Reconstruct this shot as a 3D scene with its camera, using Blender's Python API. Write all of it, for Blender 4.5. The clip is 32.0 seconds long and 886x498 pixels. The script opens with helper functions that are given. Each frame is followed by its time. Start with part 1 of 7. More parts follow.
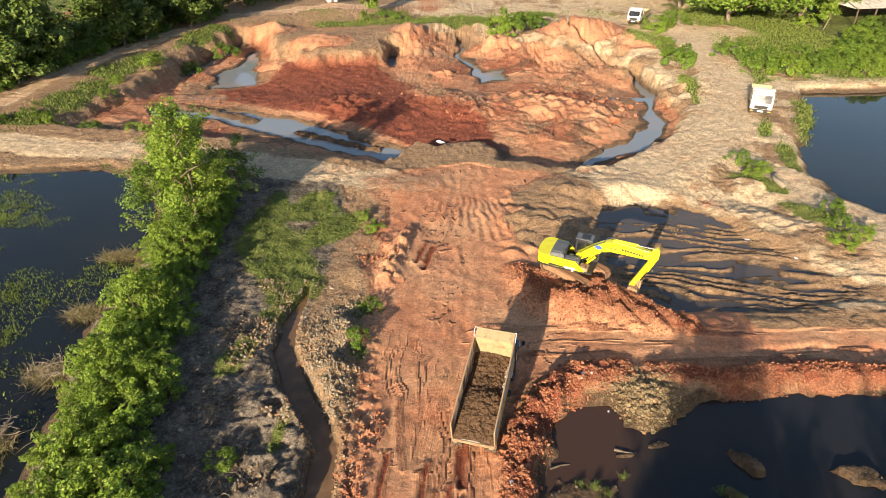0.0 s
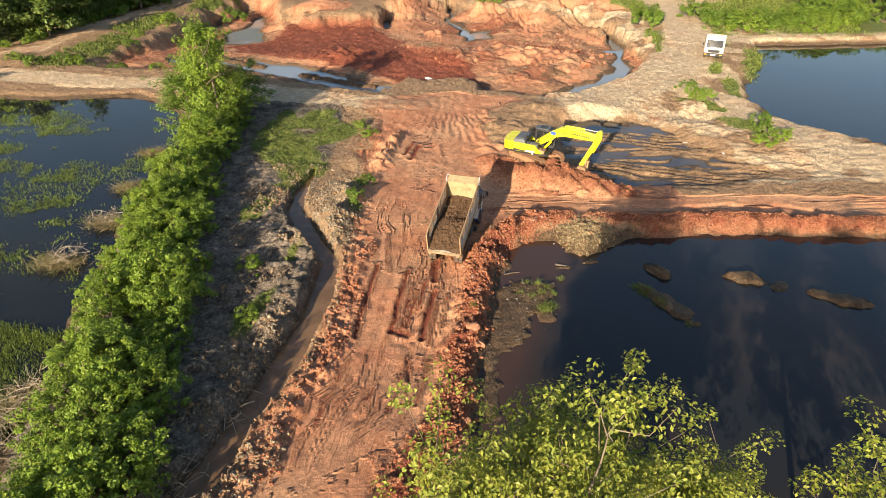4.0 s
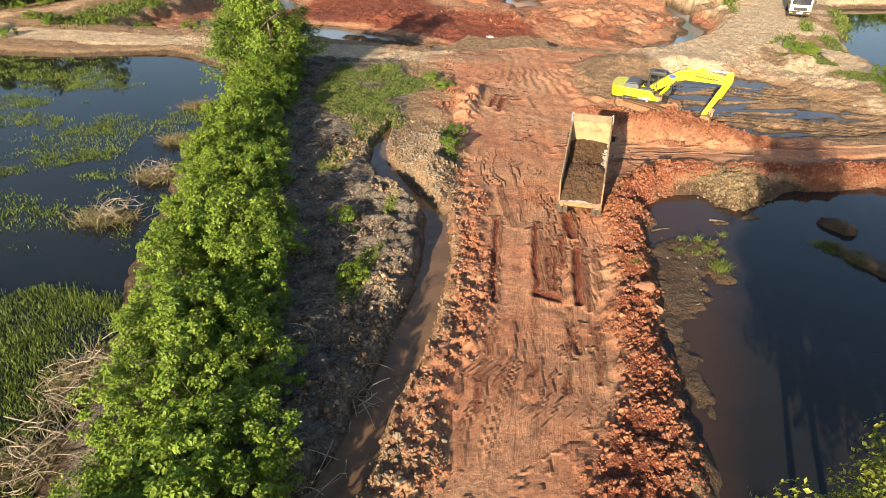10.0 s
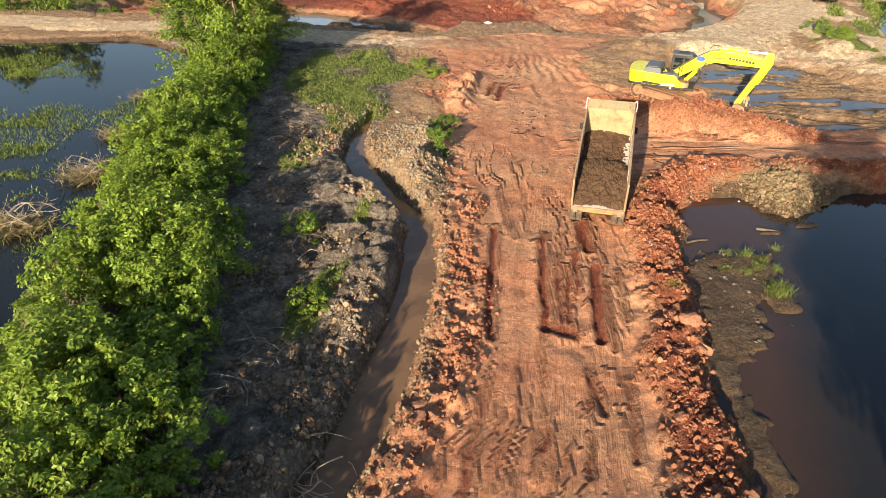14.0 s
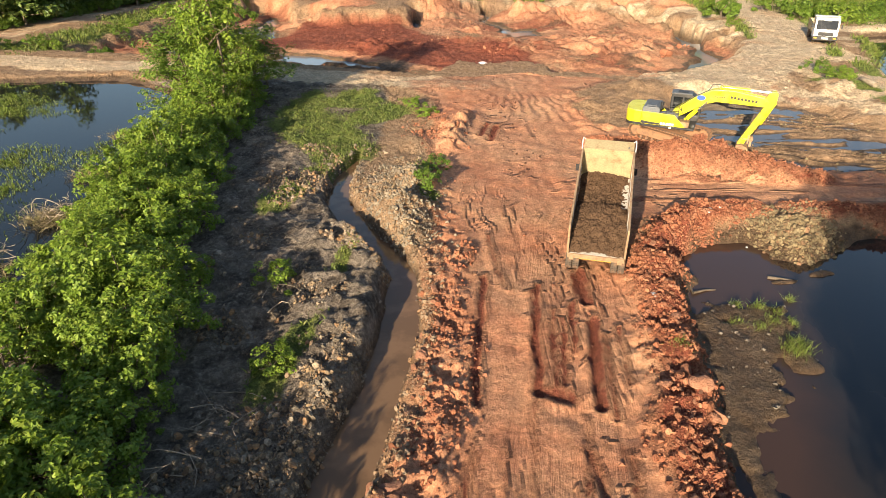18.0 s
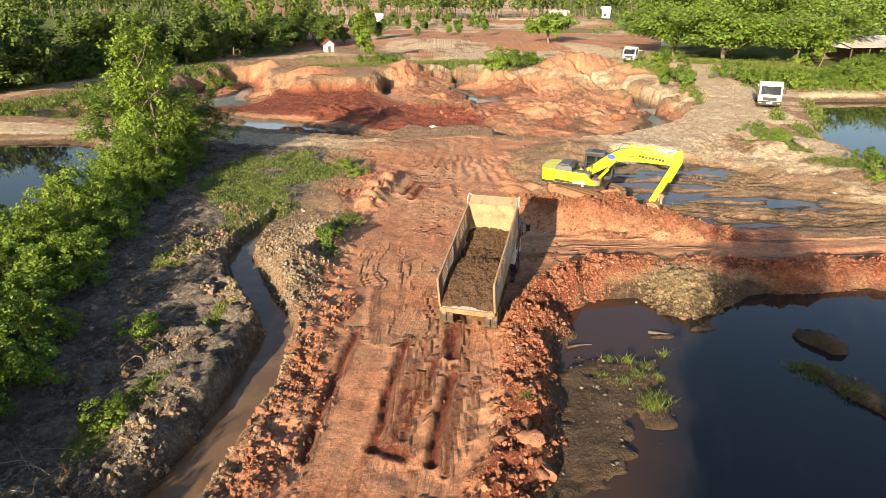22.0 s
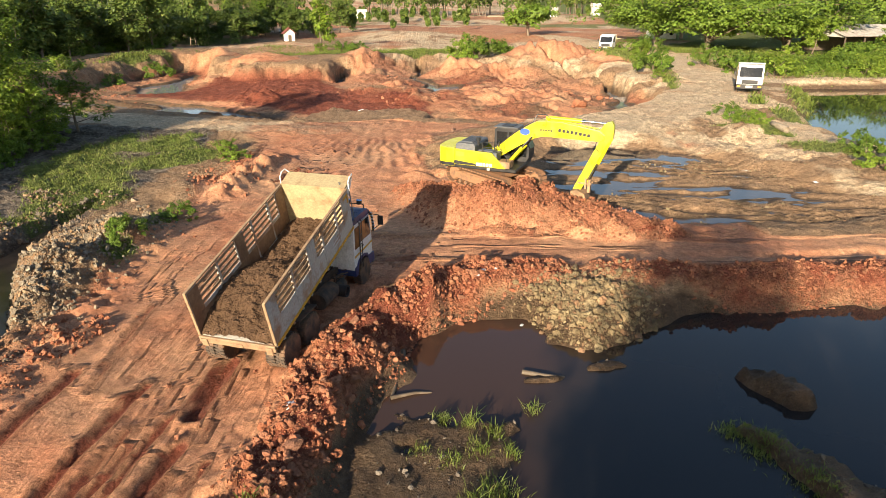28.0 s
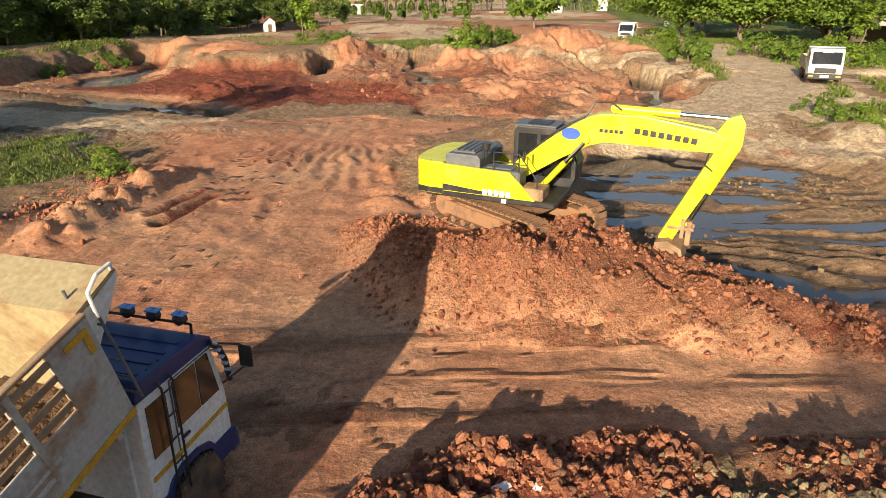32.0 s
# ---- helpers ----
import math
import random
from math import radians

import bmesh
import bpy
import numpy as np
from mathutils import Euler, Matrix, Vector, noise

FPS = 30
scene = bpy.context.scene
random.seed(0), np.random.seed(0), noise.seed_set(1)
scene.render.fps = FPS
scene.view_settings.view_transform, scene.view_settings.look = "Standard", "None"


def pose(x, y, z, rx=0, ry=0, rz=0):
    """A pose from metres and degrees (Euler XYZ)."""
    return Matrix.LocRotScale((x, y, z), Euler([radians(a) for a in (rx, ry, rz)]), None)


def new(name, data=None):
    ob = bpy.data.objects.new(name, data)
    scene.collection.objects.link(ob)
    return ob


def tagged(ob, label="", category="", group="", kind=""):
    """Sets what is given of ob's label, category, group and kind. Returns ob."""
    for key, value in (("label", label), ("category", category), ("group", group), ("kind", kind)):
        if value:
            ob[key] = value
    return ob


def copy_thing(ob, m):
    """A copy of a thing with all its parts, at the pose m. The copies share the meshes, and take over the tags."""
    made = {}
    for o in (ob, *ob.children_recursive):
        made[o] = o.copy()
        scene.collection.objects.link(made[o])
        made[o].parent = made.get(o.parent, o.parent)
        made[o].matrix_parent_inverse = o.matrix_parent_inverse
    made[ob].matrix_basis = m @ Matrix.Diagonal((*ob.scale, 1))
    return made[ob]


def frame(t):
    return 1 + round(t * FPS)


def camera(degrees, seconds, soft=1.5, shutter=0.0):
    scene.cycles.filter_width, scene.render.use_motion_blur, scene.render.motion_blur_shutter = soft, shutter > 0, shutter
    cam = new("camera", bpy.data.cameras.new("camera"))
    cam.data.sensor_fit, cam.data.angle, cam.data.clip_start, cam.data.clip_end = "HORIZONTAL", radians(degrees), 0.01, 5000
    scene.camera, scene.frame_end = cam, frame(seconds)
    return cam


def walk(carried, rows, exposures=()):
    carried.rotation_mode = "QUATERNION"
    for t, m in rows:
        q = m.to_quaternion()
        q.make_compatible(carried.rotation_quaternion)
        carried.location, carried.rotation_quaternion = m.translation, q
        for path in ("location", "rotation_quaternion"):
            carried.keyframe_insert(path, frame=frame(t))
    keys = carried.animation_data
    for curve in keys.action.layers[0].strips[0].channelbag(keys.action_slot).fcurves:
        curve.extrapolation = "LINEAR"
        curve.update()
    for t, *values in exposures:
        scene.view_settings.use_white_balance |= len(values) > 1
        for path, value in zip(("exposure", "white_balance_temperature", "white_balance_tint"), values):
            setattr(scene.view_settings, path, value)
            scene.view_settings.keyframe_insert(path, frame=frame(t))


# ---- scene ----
cam = camera(69.6, 32.0, soft=0.7)
METRES, BACK, EYE, TILT = 75.0, -0.388, 27.634, -31.2
ROWS = [
    (0.0, 0.0, 0.0, 0.0, 0.0, 0.0, -0.0),
    (0.5, 0.0082, -0.0128, -0.0082, -0.04, 0.03, -0.02),
    (1.0, 0.0147, -0.032, -0.0213, -0.07, 0.01, -0.01),
    (1.5, 0.0207, -0.0494, -0.0463, -0.08, 0.02, -0.03),
    (2.0, 0.0257, -0.0752, -0.071, -0.09, 0.01, -0.04),
    (2.5, 0.0288, -0.1031, -0.091, -0.1, 0.01, -0.02),
    (4.5, 0.0055, -0.1323, -0.1426, -0.16, 0.02, -0.01),
    (5.0, -0.0178, -0.1325, -0.1468, -0.18, 0.03, -0.02),
    (5.5, -0.0455, -0.1308, -0.1525, -0.18, 0.06, -0.03),
    (6.0, -0.0713, -0.1259, -0.1625, -0.15, 0.07, -0.01),
    (6.5, -0.0848, -0.1191, -0.1742, -0.09, 0.07, 0.01),
    (7.0, -0.0877, -0.1118, -0.186, -0.07, 0.06, 0.03),
    (7.5, -0.0875, -0.1015, -0.1999, -0.08, 0.06, 0.04),
    (8.0, -0.0867, -0.0856, -0.2077, -0.08, 0.03, 0.05),
    (8.5, -0.0857, -0.0695, -0.2011, -0.1, -0.0, 0.03),
    (9.0, -0.0848, -0.0476, -0.1867, -0.11, -0.0, 0.03),
    (9.5, -0.0836, -0.0306, -0.1761, -0.1, 0.01, 0.03),
    (10.0, -0.0823, -0.0244, -0.1724, -0.11, 0.01, 0.04),
    (10.5, -0.0816, -0.0224, -0.1715, -0.11, 0.01, 0.04),
    (11.0, -0.0813, -0.0186, -0.1693, -0.12, 0.0, 0.03),
    (11.5, -0.0809, -0.0118, -0.1663, -0.12, 0.01, 0.03),
    (12.0, -0.0804, -0.0004, -0.1664, -0.12, 0.03, 0.03),
    (12.5, -0.0797, 0.014, -0.1674, -0.12, 0.04, 0.03),
    (13.0, -0.0788, 0.0306, -0.1671, -0.13, 0.05, 0.03),
    (13.5, -0.0765, 0.0494, -0.1657, -0.12, 0.07, 0.04),
    (14.0, -0.0726, 0.0697, -0.1628, -0.1, 0.08, 0.05),
    (14.5, -0.0679, 0.0876, -0.1571, -0.11, 0.08, 0.04),
    (16.5, -0.0646, 0.0994, -0.1529, -0.16, 1.23, 0.02),
    (17.0, -0.0645, 0.0995, -0.1539, -0.14, 2.01, 0.04),
    (17.5, -0.0646, 0.0995, -0.1551, -0.15, 2.81, 0.05),
    (18.0, -0.0646, 0.0995, -0.156, -0.14, 3.56, 0.05),
    (18.5, -0.0637, 0.0997, -0.1569, -0.13, 4.33, 0.07),
    (19.0, -0.0598, 0.1001, -0.1574, -0.11, 5.07, 0.08),
    (19.5, -0.0527, 0.1004, -0.1581, -0.1, 5.8, 0.11),
    (20.0, -0.0428, 0.1006, -0.1588, -0.11, 6.52, 0.11),
    (20.5, -0.0308, 0.1007, -0.1594, -0.07, 7.23, 0.13),
    (21.0, -0.0181, 0.1008, -0.1603, -0.09, 7.94, 0.12),
    (21.5, -0.0052, 0.1009, -0.1611, -0.09, 8.66, 0.13),
    (22.0, 0.0076, 0.1009, -0.1617, -0.09, 9.32, 0.13),
    (22.5, 0.0203, 0.1011, -0.1625, -0.08, 9.67, 0.14),
    (23.0, 0.0328, 0.1013, -0.1631, -0.11, 9.71, 0.14),
    (23.5, 0.0449, 0.102, -0.1635, -0.12, 9.71, 0.13),
    (24.0, 0.0553, 0.1048, -0.1632, -0.13, 9.7, 0.12),
    (24.5, 0.064, 0.1104, -0.1627, -0.13, 9.7, 0.11),
    (25.0, 0.0712, 0.1186, -0.1613, -0.14, 9.69, 0.09),
    (25.5, 0.0771, 0.1294, -0.1586, -0.16, 9.67, 0.08),
    (27.5, 0.0929, 0.198, -0.1474, -0.24, 9.6, 0.01),
    (28.0, 0.0954, 0.2201, -0.1437, -0.24, 9.61, 0.02),
    (28.5, 0.0974, 0.2435, -0.1394, -0.24, 9.61, 0.01),
    (29.0, 0.099, 0.2677, -0.1344, -0.24, 9.61, -0.01),
    (29.5, 0.1003, 0.292, -0.1281, -0.24, 9.61, -0.03),
    (30.0, 0.1012, 0.317, -0.1211, -0.25, 9.64, -0.04),
    (30.5, 0.1021, 0.3419, -0.1126, -0.24, 9.65, -0.07),
    (31.0, 0.1029, 0.3645, -0.0992, -0.24, 9.64, -0.09),
    (31.5, 0.1034, 0.386, -0.0855, -0.23, 9.67, -0.1),
    (32.0, 0.104, 0.3993, -0.078, -0.22, 9.68, -0.09),
]
walk(cam, [(t, pose(0, BACK, EYE, TILT) @ pose(METRES * x, METRES * y, METRES * z, 90 + pitch, roll, yaw)) for t, x, y, z, yaw, pitch, roll in ROWS],
     exposures=[(0.0, 1.3), (28.0, 1.26), (32.0, 0.93)])

# ---- light ----
SUN_EL, SUN_HEADING = 16.5, 22.0          # shadows run this many degrees east of +y
world = bpy.data.worlds.new("sky")
scene.world = world
world.use_nodes = True
wn, wl = world.node_tree.nodes, world.node_tree.links
wn.clear()
w_out = wn.new("ShaderNodeOutputWorld")
w_bg = wn.new("ShaderNodeBackground")
w_sky = wn.new("ShaderNodeTexSky")
w_sky.sky_type, w_sky.sun_disc = "NISHITA", False
w_sky.sun_elevation = radians(SUN_EL)
w_sky.sun_rotation = radians(180 + SUN_HEADING)
w_sky.air_density, w_sky.dust_density, w_sky.ozone_density = 1.0, 1.2, 1.2
w_bg.inputs["Strength"].default_value = 0.078
wl.new(w_sky.outputs[0], w_bg.inputs[0])
wl.new(w_bg.outputs[0], w_out.inputs[0])
sun_data = bpy.data.lights.new("sun", "SUN")
sun_data.energy, sun_data.angle, sun_data.color = 5.0, radians(0.53), (1.0, 0.83, 0.60)
sun = new("sun", sun_data)
_a, _e = radians(SUN_HEADING), radians(SUN_EL)
SUN_WAY = Vector((math.sin(_a) * math.cos(_e), math.cos(_a) * math.cos(_e), -math.sin(_e)))
sun.matrix_world = Matrix.Translation((0, -60, 80)) @ SUN_WAY.to_track_quat("-Z", "Y").to_matrix().to_4x4()

# ---- materials ----
def node_mat(name):
    m = bpy.data.materials.new(name)
    m.use_nodes = True
    nt = m.node_tree
    return m, nt.nodes, nt.links, nt.nodes["Principled BSDF"]


def tex_noise(nodes, links, vec, scale, detail=5.0, rough=0.55):
    n = nodes.new("ShaderNodeTexNoise")
    n.inputs["Scale"].default_value, n.inputs["Detail"].default_value, n.inputs["Roughness"].default_value = scale, detail, rough
    if vec is not None:
        links.new(vec, n.inputs["Vector"])
    return n.outputs["Fac"]


def mix_col(nodes, links, fac, a, b):
    n = nodes.new("ShaderNodeMix")
    n.data_type = "RGBA"
    for key, v in ((0, fac), (6, a), (7, b)):
        if hasattr(v, "links"):
            links.new(v, n.inputs[key])
        elif key == 0:
            n.inputs[key].default_value = v
        else:
            n.inputs[key].default_value = (*v, 1.0)
    return n.outputs[2]


def ramp(nodes, links, fac, lo, hi, a=0.0, b=1.0):
    n = nodes.new("ShaderNodeMapRange")
    n.inputs[1].default_value, n.inputs[2].default_value, n.inputs[3].default_value, n.inputs[4].default_value = lo, hi, a, b
    links.new(fac, n.inputs[0])
    return n.outputs[0]


def maths(nodes, links, op, a, b=None):
    n = nodes.new("ShaderNodeMath")
    n.operation = op
    for k, v in ((0, a), (1, b)):
        if v is None:
            continue
        if hasattr(v, "links"):
            links.new(v, n.inputs[k])
        else:
            n.inputs[k].default_value = v
    return n.outputs[0]


def bumped(nodes, links, bsdf, height, strength, distance):
    b = nodes.new("ShaderNodeBump")
    b.inputs["Strength"].default_value, b.inputs["Distance"].default_value = strength, distance
    links.new(height, b.inputs["Height"])
    links.new(b.outputs[0], bsdf.inputs["Normal"])


def worn(name, col, col2, rough=0.6, metal=0.0, scale=3.0, amount=(0.45, 0.7), bump=0.15, dist=0.01, spec=0.4):
    """A surface of one colour with stains of a second, fine grain and slight relief, by object coordinates."""
    m, nd, lk, bs = node_mat(name)
    vec = nd.new("ShaderNodeTexCoord").outputs["Object"]
    n1 = tex_noise(nd, lk, vec, scale, 6.0, 0.6)
    n2 = tex_noise(nd, lk, vec, scale * 9, 3.0)
    f = ramp(nd, lk, n1, amount[0], amount[1])
    c = mix_col(nd, lk, f, col, col2)
    g = ramp(nd, lk, n2, 0.3, 0.7, 0.82, 1.12)
    mul = nd.new("ShaderNodeVectorMath")
    mul.operation = "SCALE"
    lk.new(c, mul.inputs[0])
    lk.new(g, mul.inputs["Scale"])
    lk.new(mul.outputs[0], bs.inputs["Base Color"])
    lk.new(ramp(nd, lk, n1, 0.3, 0.7, max(rough - 0.12, 0.05), min(rough + 0.15, 1.0)), bs.inputs["Roughness"])
    bs.inputs["Metallic"].default_value = metal
    bs.inputs["Specular IOR Level"].default_value = spec
    bumped(nd, lk, bs, n2, bump, dist)
    return m


def leafy(name, cols, rough=0.5, trans=0.25):
    """Leaves: each island takes a colour of its own between the given ones; some light passes through."""
    m, nd, lk, bs = node_mat(name)
    geo = nd.new("ShaderNodeNewGeometry")
    r = nd.new("ShaderNodeValToRGB")
    e = r.color_ramp.elements
    e[0].color, e[1].color = (*cols[0], 1), (*cols[-1], 1)
    for i, c in enumerate(cols[1:-1]):
        k = e.new((i + 1) / (len(cols) - 1))
        k.color = (*c, 1)
    lk.new(geo.outputs["Random Per Island"], r.inputs[0])
    vec = nd.new("ShaderNodeTexCoord").outputs["Object"]
    n = ramp(nd, lk, tex_noise(nd, lk, vec, 0.9, 3.0), 0.3, 0.7, 0.72, 1.25)
    mul = nd.new("ShaderNodeVectorMath")
    mul.operation = "SCALE"
    lk.new(r.outputs[0], mul.inputs[0])
    lk.new(n, mul.inputs["Scale"])
    lk.new(mul.outputs[0], bs.inputs["Base Color"])
    bs.inputs["Roughness"].default_value = rough
    bs.inputs["Specular IOR Level"].default_value = 0.3
    tr = nd.new("ShaderNodeBsdfTranslucent")
    lk.new(mul.outputs[0], tr.inputs[0])
    mx = nd.new("ShaderNodeMixShader")
    mx.inputs[0].default_value = trans
    lk.new(bs.outputs[0], mx.inputs[1])
    lk.new(tr.outputs[0], mx.inputs[2])
    lk.new(mx.outputs[0], nd["Material Output"].inputs[0])
    return m


def rocky(name, cols, scale=2.0, island=True):
    """Clods and stones: a colour of its own for each piece, dust and fine relief."""
    m, nd, lk, bs = node_mat(name)
    if island:
        rnd = nd.new("ShaderNodeNewGeometry").outputs["Random Per Island"]
    else:
        rnd = nd.new("ShaderNodeObjectInfo").outputs["Random"]
    r = nd.new("ShaderNodeValToRGB")
    e = r.color_ramp.elements
    e[0].color, e[1].color = (*cols[0], 1), (*cols[-1], 1)
    for i, c in enumerate(cols[1:-1]):
        k = e.new((i + 1) / (len(cols) - 1))
        k.color = (*c, 1)
    lk.new(rnd, r.inputs[0])
    vec = nd.new("ShaderNodeTexCoord").outputs["Object"]
    n1 = tex_noise(nd, lk, vec, scale, 6.0, 0.65)
    n2 = tex_noise(nd, lk, vec, scale * 7, 4.0)
    g = ramp(nd, lk, n1, 0.3, 0.7, 0.7, 1.2)
    mul = nd.new("ShaderNodeVectorMath")
    mul.operation = "SCALE"
    lk.new(r.outputs[0], mul.inputs[0])
    lk.new(g, mul.inputs["Scale"])
    lk.new(mul.outputs[0], bs.inputs["Base Color"])
    bs.inputs["Roughness"].default_value = 0.95
    bs.inputs["Specular IOR Level"].default_value = 0.15
    bumped(nd, lk, bs, n2, 0.8, 0.12)
    return m


def water_mat(name, col, col2, scale, ripple=0.02, rough=0.03, span=(0.45, 0.6)):
    m, nd, lk, bs = node_mat(name)
    vec = nd.new("ShaderNodeTexCoord").outputs["Object"]
    n1 = tex_noise(nd, lk, vec, scale, 4.0)
    c = mix_col(nd, lk, ramp(nd, lk, n1, *span), col, col2)
    lk.new(c, bs.inputs["Base Color"])
    bs.inputs["Roughness"].default_value = rough
    bs.inputs["IOR"].default_value = 1.33
    n2 = tex_noise(nd, lk, vec, 2.2, 3.0)
    bumped(nd, lk, bs, n2, ripple, 0.05)
    return m


M_RED_ROCK = rocky("red_clod", [(0.38, 0.155, 0.082), (0.27, 0.10, 0.055), (0.43, 0.195, 0.11), (0.21, 0.08, 0.045), (0.33, 0.15, 0.09)])
M_RED_STONE = rocky("red_stone", [(0.38, 0.16, 0.088), (0.29, 0.115, 0.063), (0.44, 0.21, 0.125), (0.30, 0.15, 0.10)], island=False)
M_GREY_ROCK = rocky("grey_clod", [(0.27, 0.225, 0.17), (0.17, 0.14, 0.105), (0.34, 0.235, 0.135), (0.13, 0.105, 0.08), (0.33, 0.19, 0.095), (0.36, 0.31, 0.24)])
M_PALE_ROCK = rocky("pale_clod", [(0.28, 0.23, 0.17), (0.20, 0.165, 0.12), (0.33, 0.27, 0.195), (0.16, 0.13, 0.095)])
M_BROWN_ROCK = rocky("brown_clod", [(0.34, 0.20, 0.11), (0.24, 0.15, 0.09), (0.30, 0.22, 0.15), (0.16, 0.11, 0.08)])
M_OCHRE_ROCK = rocky("ochre_clod", [(0.26, 0.195, 0.11), (0.18, 0.135, 0.078), (0.33, 0.26, 0.15), (0.13, 0.098, 0.06), (0.28, 0.165, 0.095)])
M_DARK_ROCK = rocky("dark_clod", [(0.12, 0.10, 0.085), (0.20, 0.17, 0.14), (0.09, 0.075, 0.065)])
M_LEAF = leafy("shrub_leaf", [(0.15, 0.235, 0.026), (0.21, 0.30, 0.034), (0.10, 0.17, 0.02), (0.27, 0.335, 0.048)], trans=0.33)
M_LEAF_TREE = leafy("tree_leaf", [(0.10, 0.175, 0.02), (0.145, 0.225, 0.028), (0.07, 0.13, 0.016), (0.19, 0.255, 0.035)], trans=0.33)
M_LEAF_YELLOW = leafy("pale_leaf", [(0.19, 0.225, 0.03), (0.25, 0.265, 0.04), (0.13, 0.175, 0.024), (0.29, 0.29, 0.05)])
M_LEAF_DARK = leafy("forest_leaf", [(0.085, 0.135, 0.025), (0.125, 0.175, 0.032), (0.055, 0.10, 0.02), (0.17, 0.205, 0.042)])
M_LEAF_RAIN = leafy("raintree_leaf", [(0.12, 0.20, 0.024), (0.16, 0.235, 0.03), (0.085, 0.15, 0.018)])
M_REED = leafy("reed_blade", [(0.11, 0.165, 0.024), (0.155, 0.205, 0.03), (0.07, 0.12, 0.018), (0.20, 0.22, 0.045)], trans=0.25)
M_GRASS = leafy("grass_blade", [(0.125, 0.18, 0.03), (0.17, 0.205, 0.04), (0.09, 0.14, 0.022), (0.22, 0.215, 0.07)], trans=0.25)
M_STRAW = leafy("dead_reed", [(0.26, 0.19, 0.10), (0.20, 0.16, 0.08), (0.16, 0.15, 0.05), (0.33, 0.26, 0.15)], trans=0.1)
M_BARK = worn("bark", (0.16, 0.12, 0.085), (0.24, 0.20, 0.15), 0.9, 0, 4.0, bump=0.5, dist=0.03)
M_WETWOOD = worn("wet_wood", (0.10, 0.075, 0.052), (0.17, 0.13, 0.095), 0.6, 0, 6.0, bump=0.5)
M_DEADWOOD = worn("dead_wood", (0.34, 0.28, 0.21), (0.22, 0.17, 0.12), 0.85, 0, 6.0, bump=0.4)
def silty_pond():
    """Dark water that turns to brown silt over the shallows of its western margin."""
    m = water_mat("pond_water", (0.016, 0.017, 0.019), (0.026, 0.021, 0.018), 0.09)
    nd, lk = m.node_tree.nodes, m.node_tree.links
    bs = nd["Principled BSDF"]
    pos = nd.new("ShaderNodeTexCoord").outputs["Object"]
    sep = nd.new("ShaderNodeSeparateXYZ")
    lk.new(pos, sep.inputs[0])
    wob = maths(nd, lk, "MULTIPLY", maths(nd, lk, "SUBTRACT", tex_noise(nd, lk, pos, 0.35, 4.0), 0.5), 2.4)
    reach = maths(nd, lk, "ADD", maths(nd, lk, "SUBTRACT", sep.outputs[0], maths(nd, lk, "MULTIPLY", sep.outputs[1], 0.39)), wob)
    silt = ramp(nd, lk, reach, 0.2, 2.2, 1.0, 0.0)
    old = bs.inputs["Base Color"].links[0].from_socket
    lk.new(mix_col(nd, lk, silt, old, (0.052, 0.030, 0.022)), bs.inputs["Base Color"])
    return m


M_POND = silty_pond()
M_LAGOON = water_mat("lagoon_water", (0.010, 0.012, 0.013), (0.016, 0.016, 0.012), 0.07)
M_CREEK = water_mat("creek_water", (0.14, 0.085, 0.048), (0.19, 0.115, 0.065), 0.8, 0.02, 0.07)
M_PIT = water_mat("pit_water", (0.20, 0.22, 0.24), (0.24, 0.23, 0.23), 0.15, 0.04, 0.04)
M_MUDWATER = water_mat("mud_water", (0.075, 0.065, 0.06), (0.10, 0.075, 0.06), 0.2, 0.03, 0.04)

# ---- mesh helpers ----
def np_mesh(name, verts, faces, smooth=False):
    """A mesh from arrays: verts n x 3, faces m x k."""
    verts, faces = np.asarray(verts, dtype=np.float32), np.asarray(faces, dtype=np.int32)
    me = bpy.data.meshes.new(name)
    k = faces.shape[1]
    me.vertices.add(len(verts))
    me.vertices.foreach_set("co", verts.ravel())
    me.loops.add(faces.size)
    me.loops.foreach_set("vertex_index", faces.ravel())
    me.polygons.add(len(faces))
    me.polygons.foreach_set("loop_start", np.arange(0, faces.size, k, dtype=np.int32))
    me.polygons.foreach_set("use_smooth", np.full(len(faces), smooth))
    me.update(calc_edges=True)
    return me


def part(name, data, material, parent=None, label="", smooth=False):
    """One mesh object, of a bmesh or a mesh, under a thing or a part."""
    if isinstance(data, bmesh.types.BMesh):
        me = bpy.data.meshes.new(name)
        for f in data.faces:
            f.smooth = smooth
        data.to_mesh(me)
        data.free()
    else:
        me = data
    if material is not None and not me.materials:
        me.materials.append(material)
    ob = new(name, me)
    ob.parent = parent
    if label:
        ob["label"] = label
    return ob


def thing(name, m, label, category, group="", kind=""):
    ob = new(name)
    ob.matrix_world = m
    return tagged(ob, label, category, group, kind)


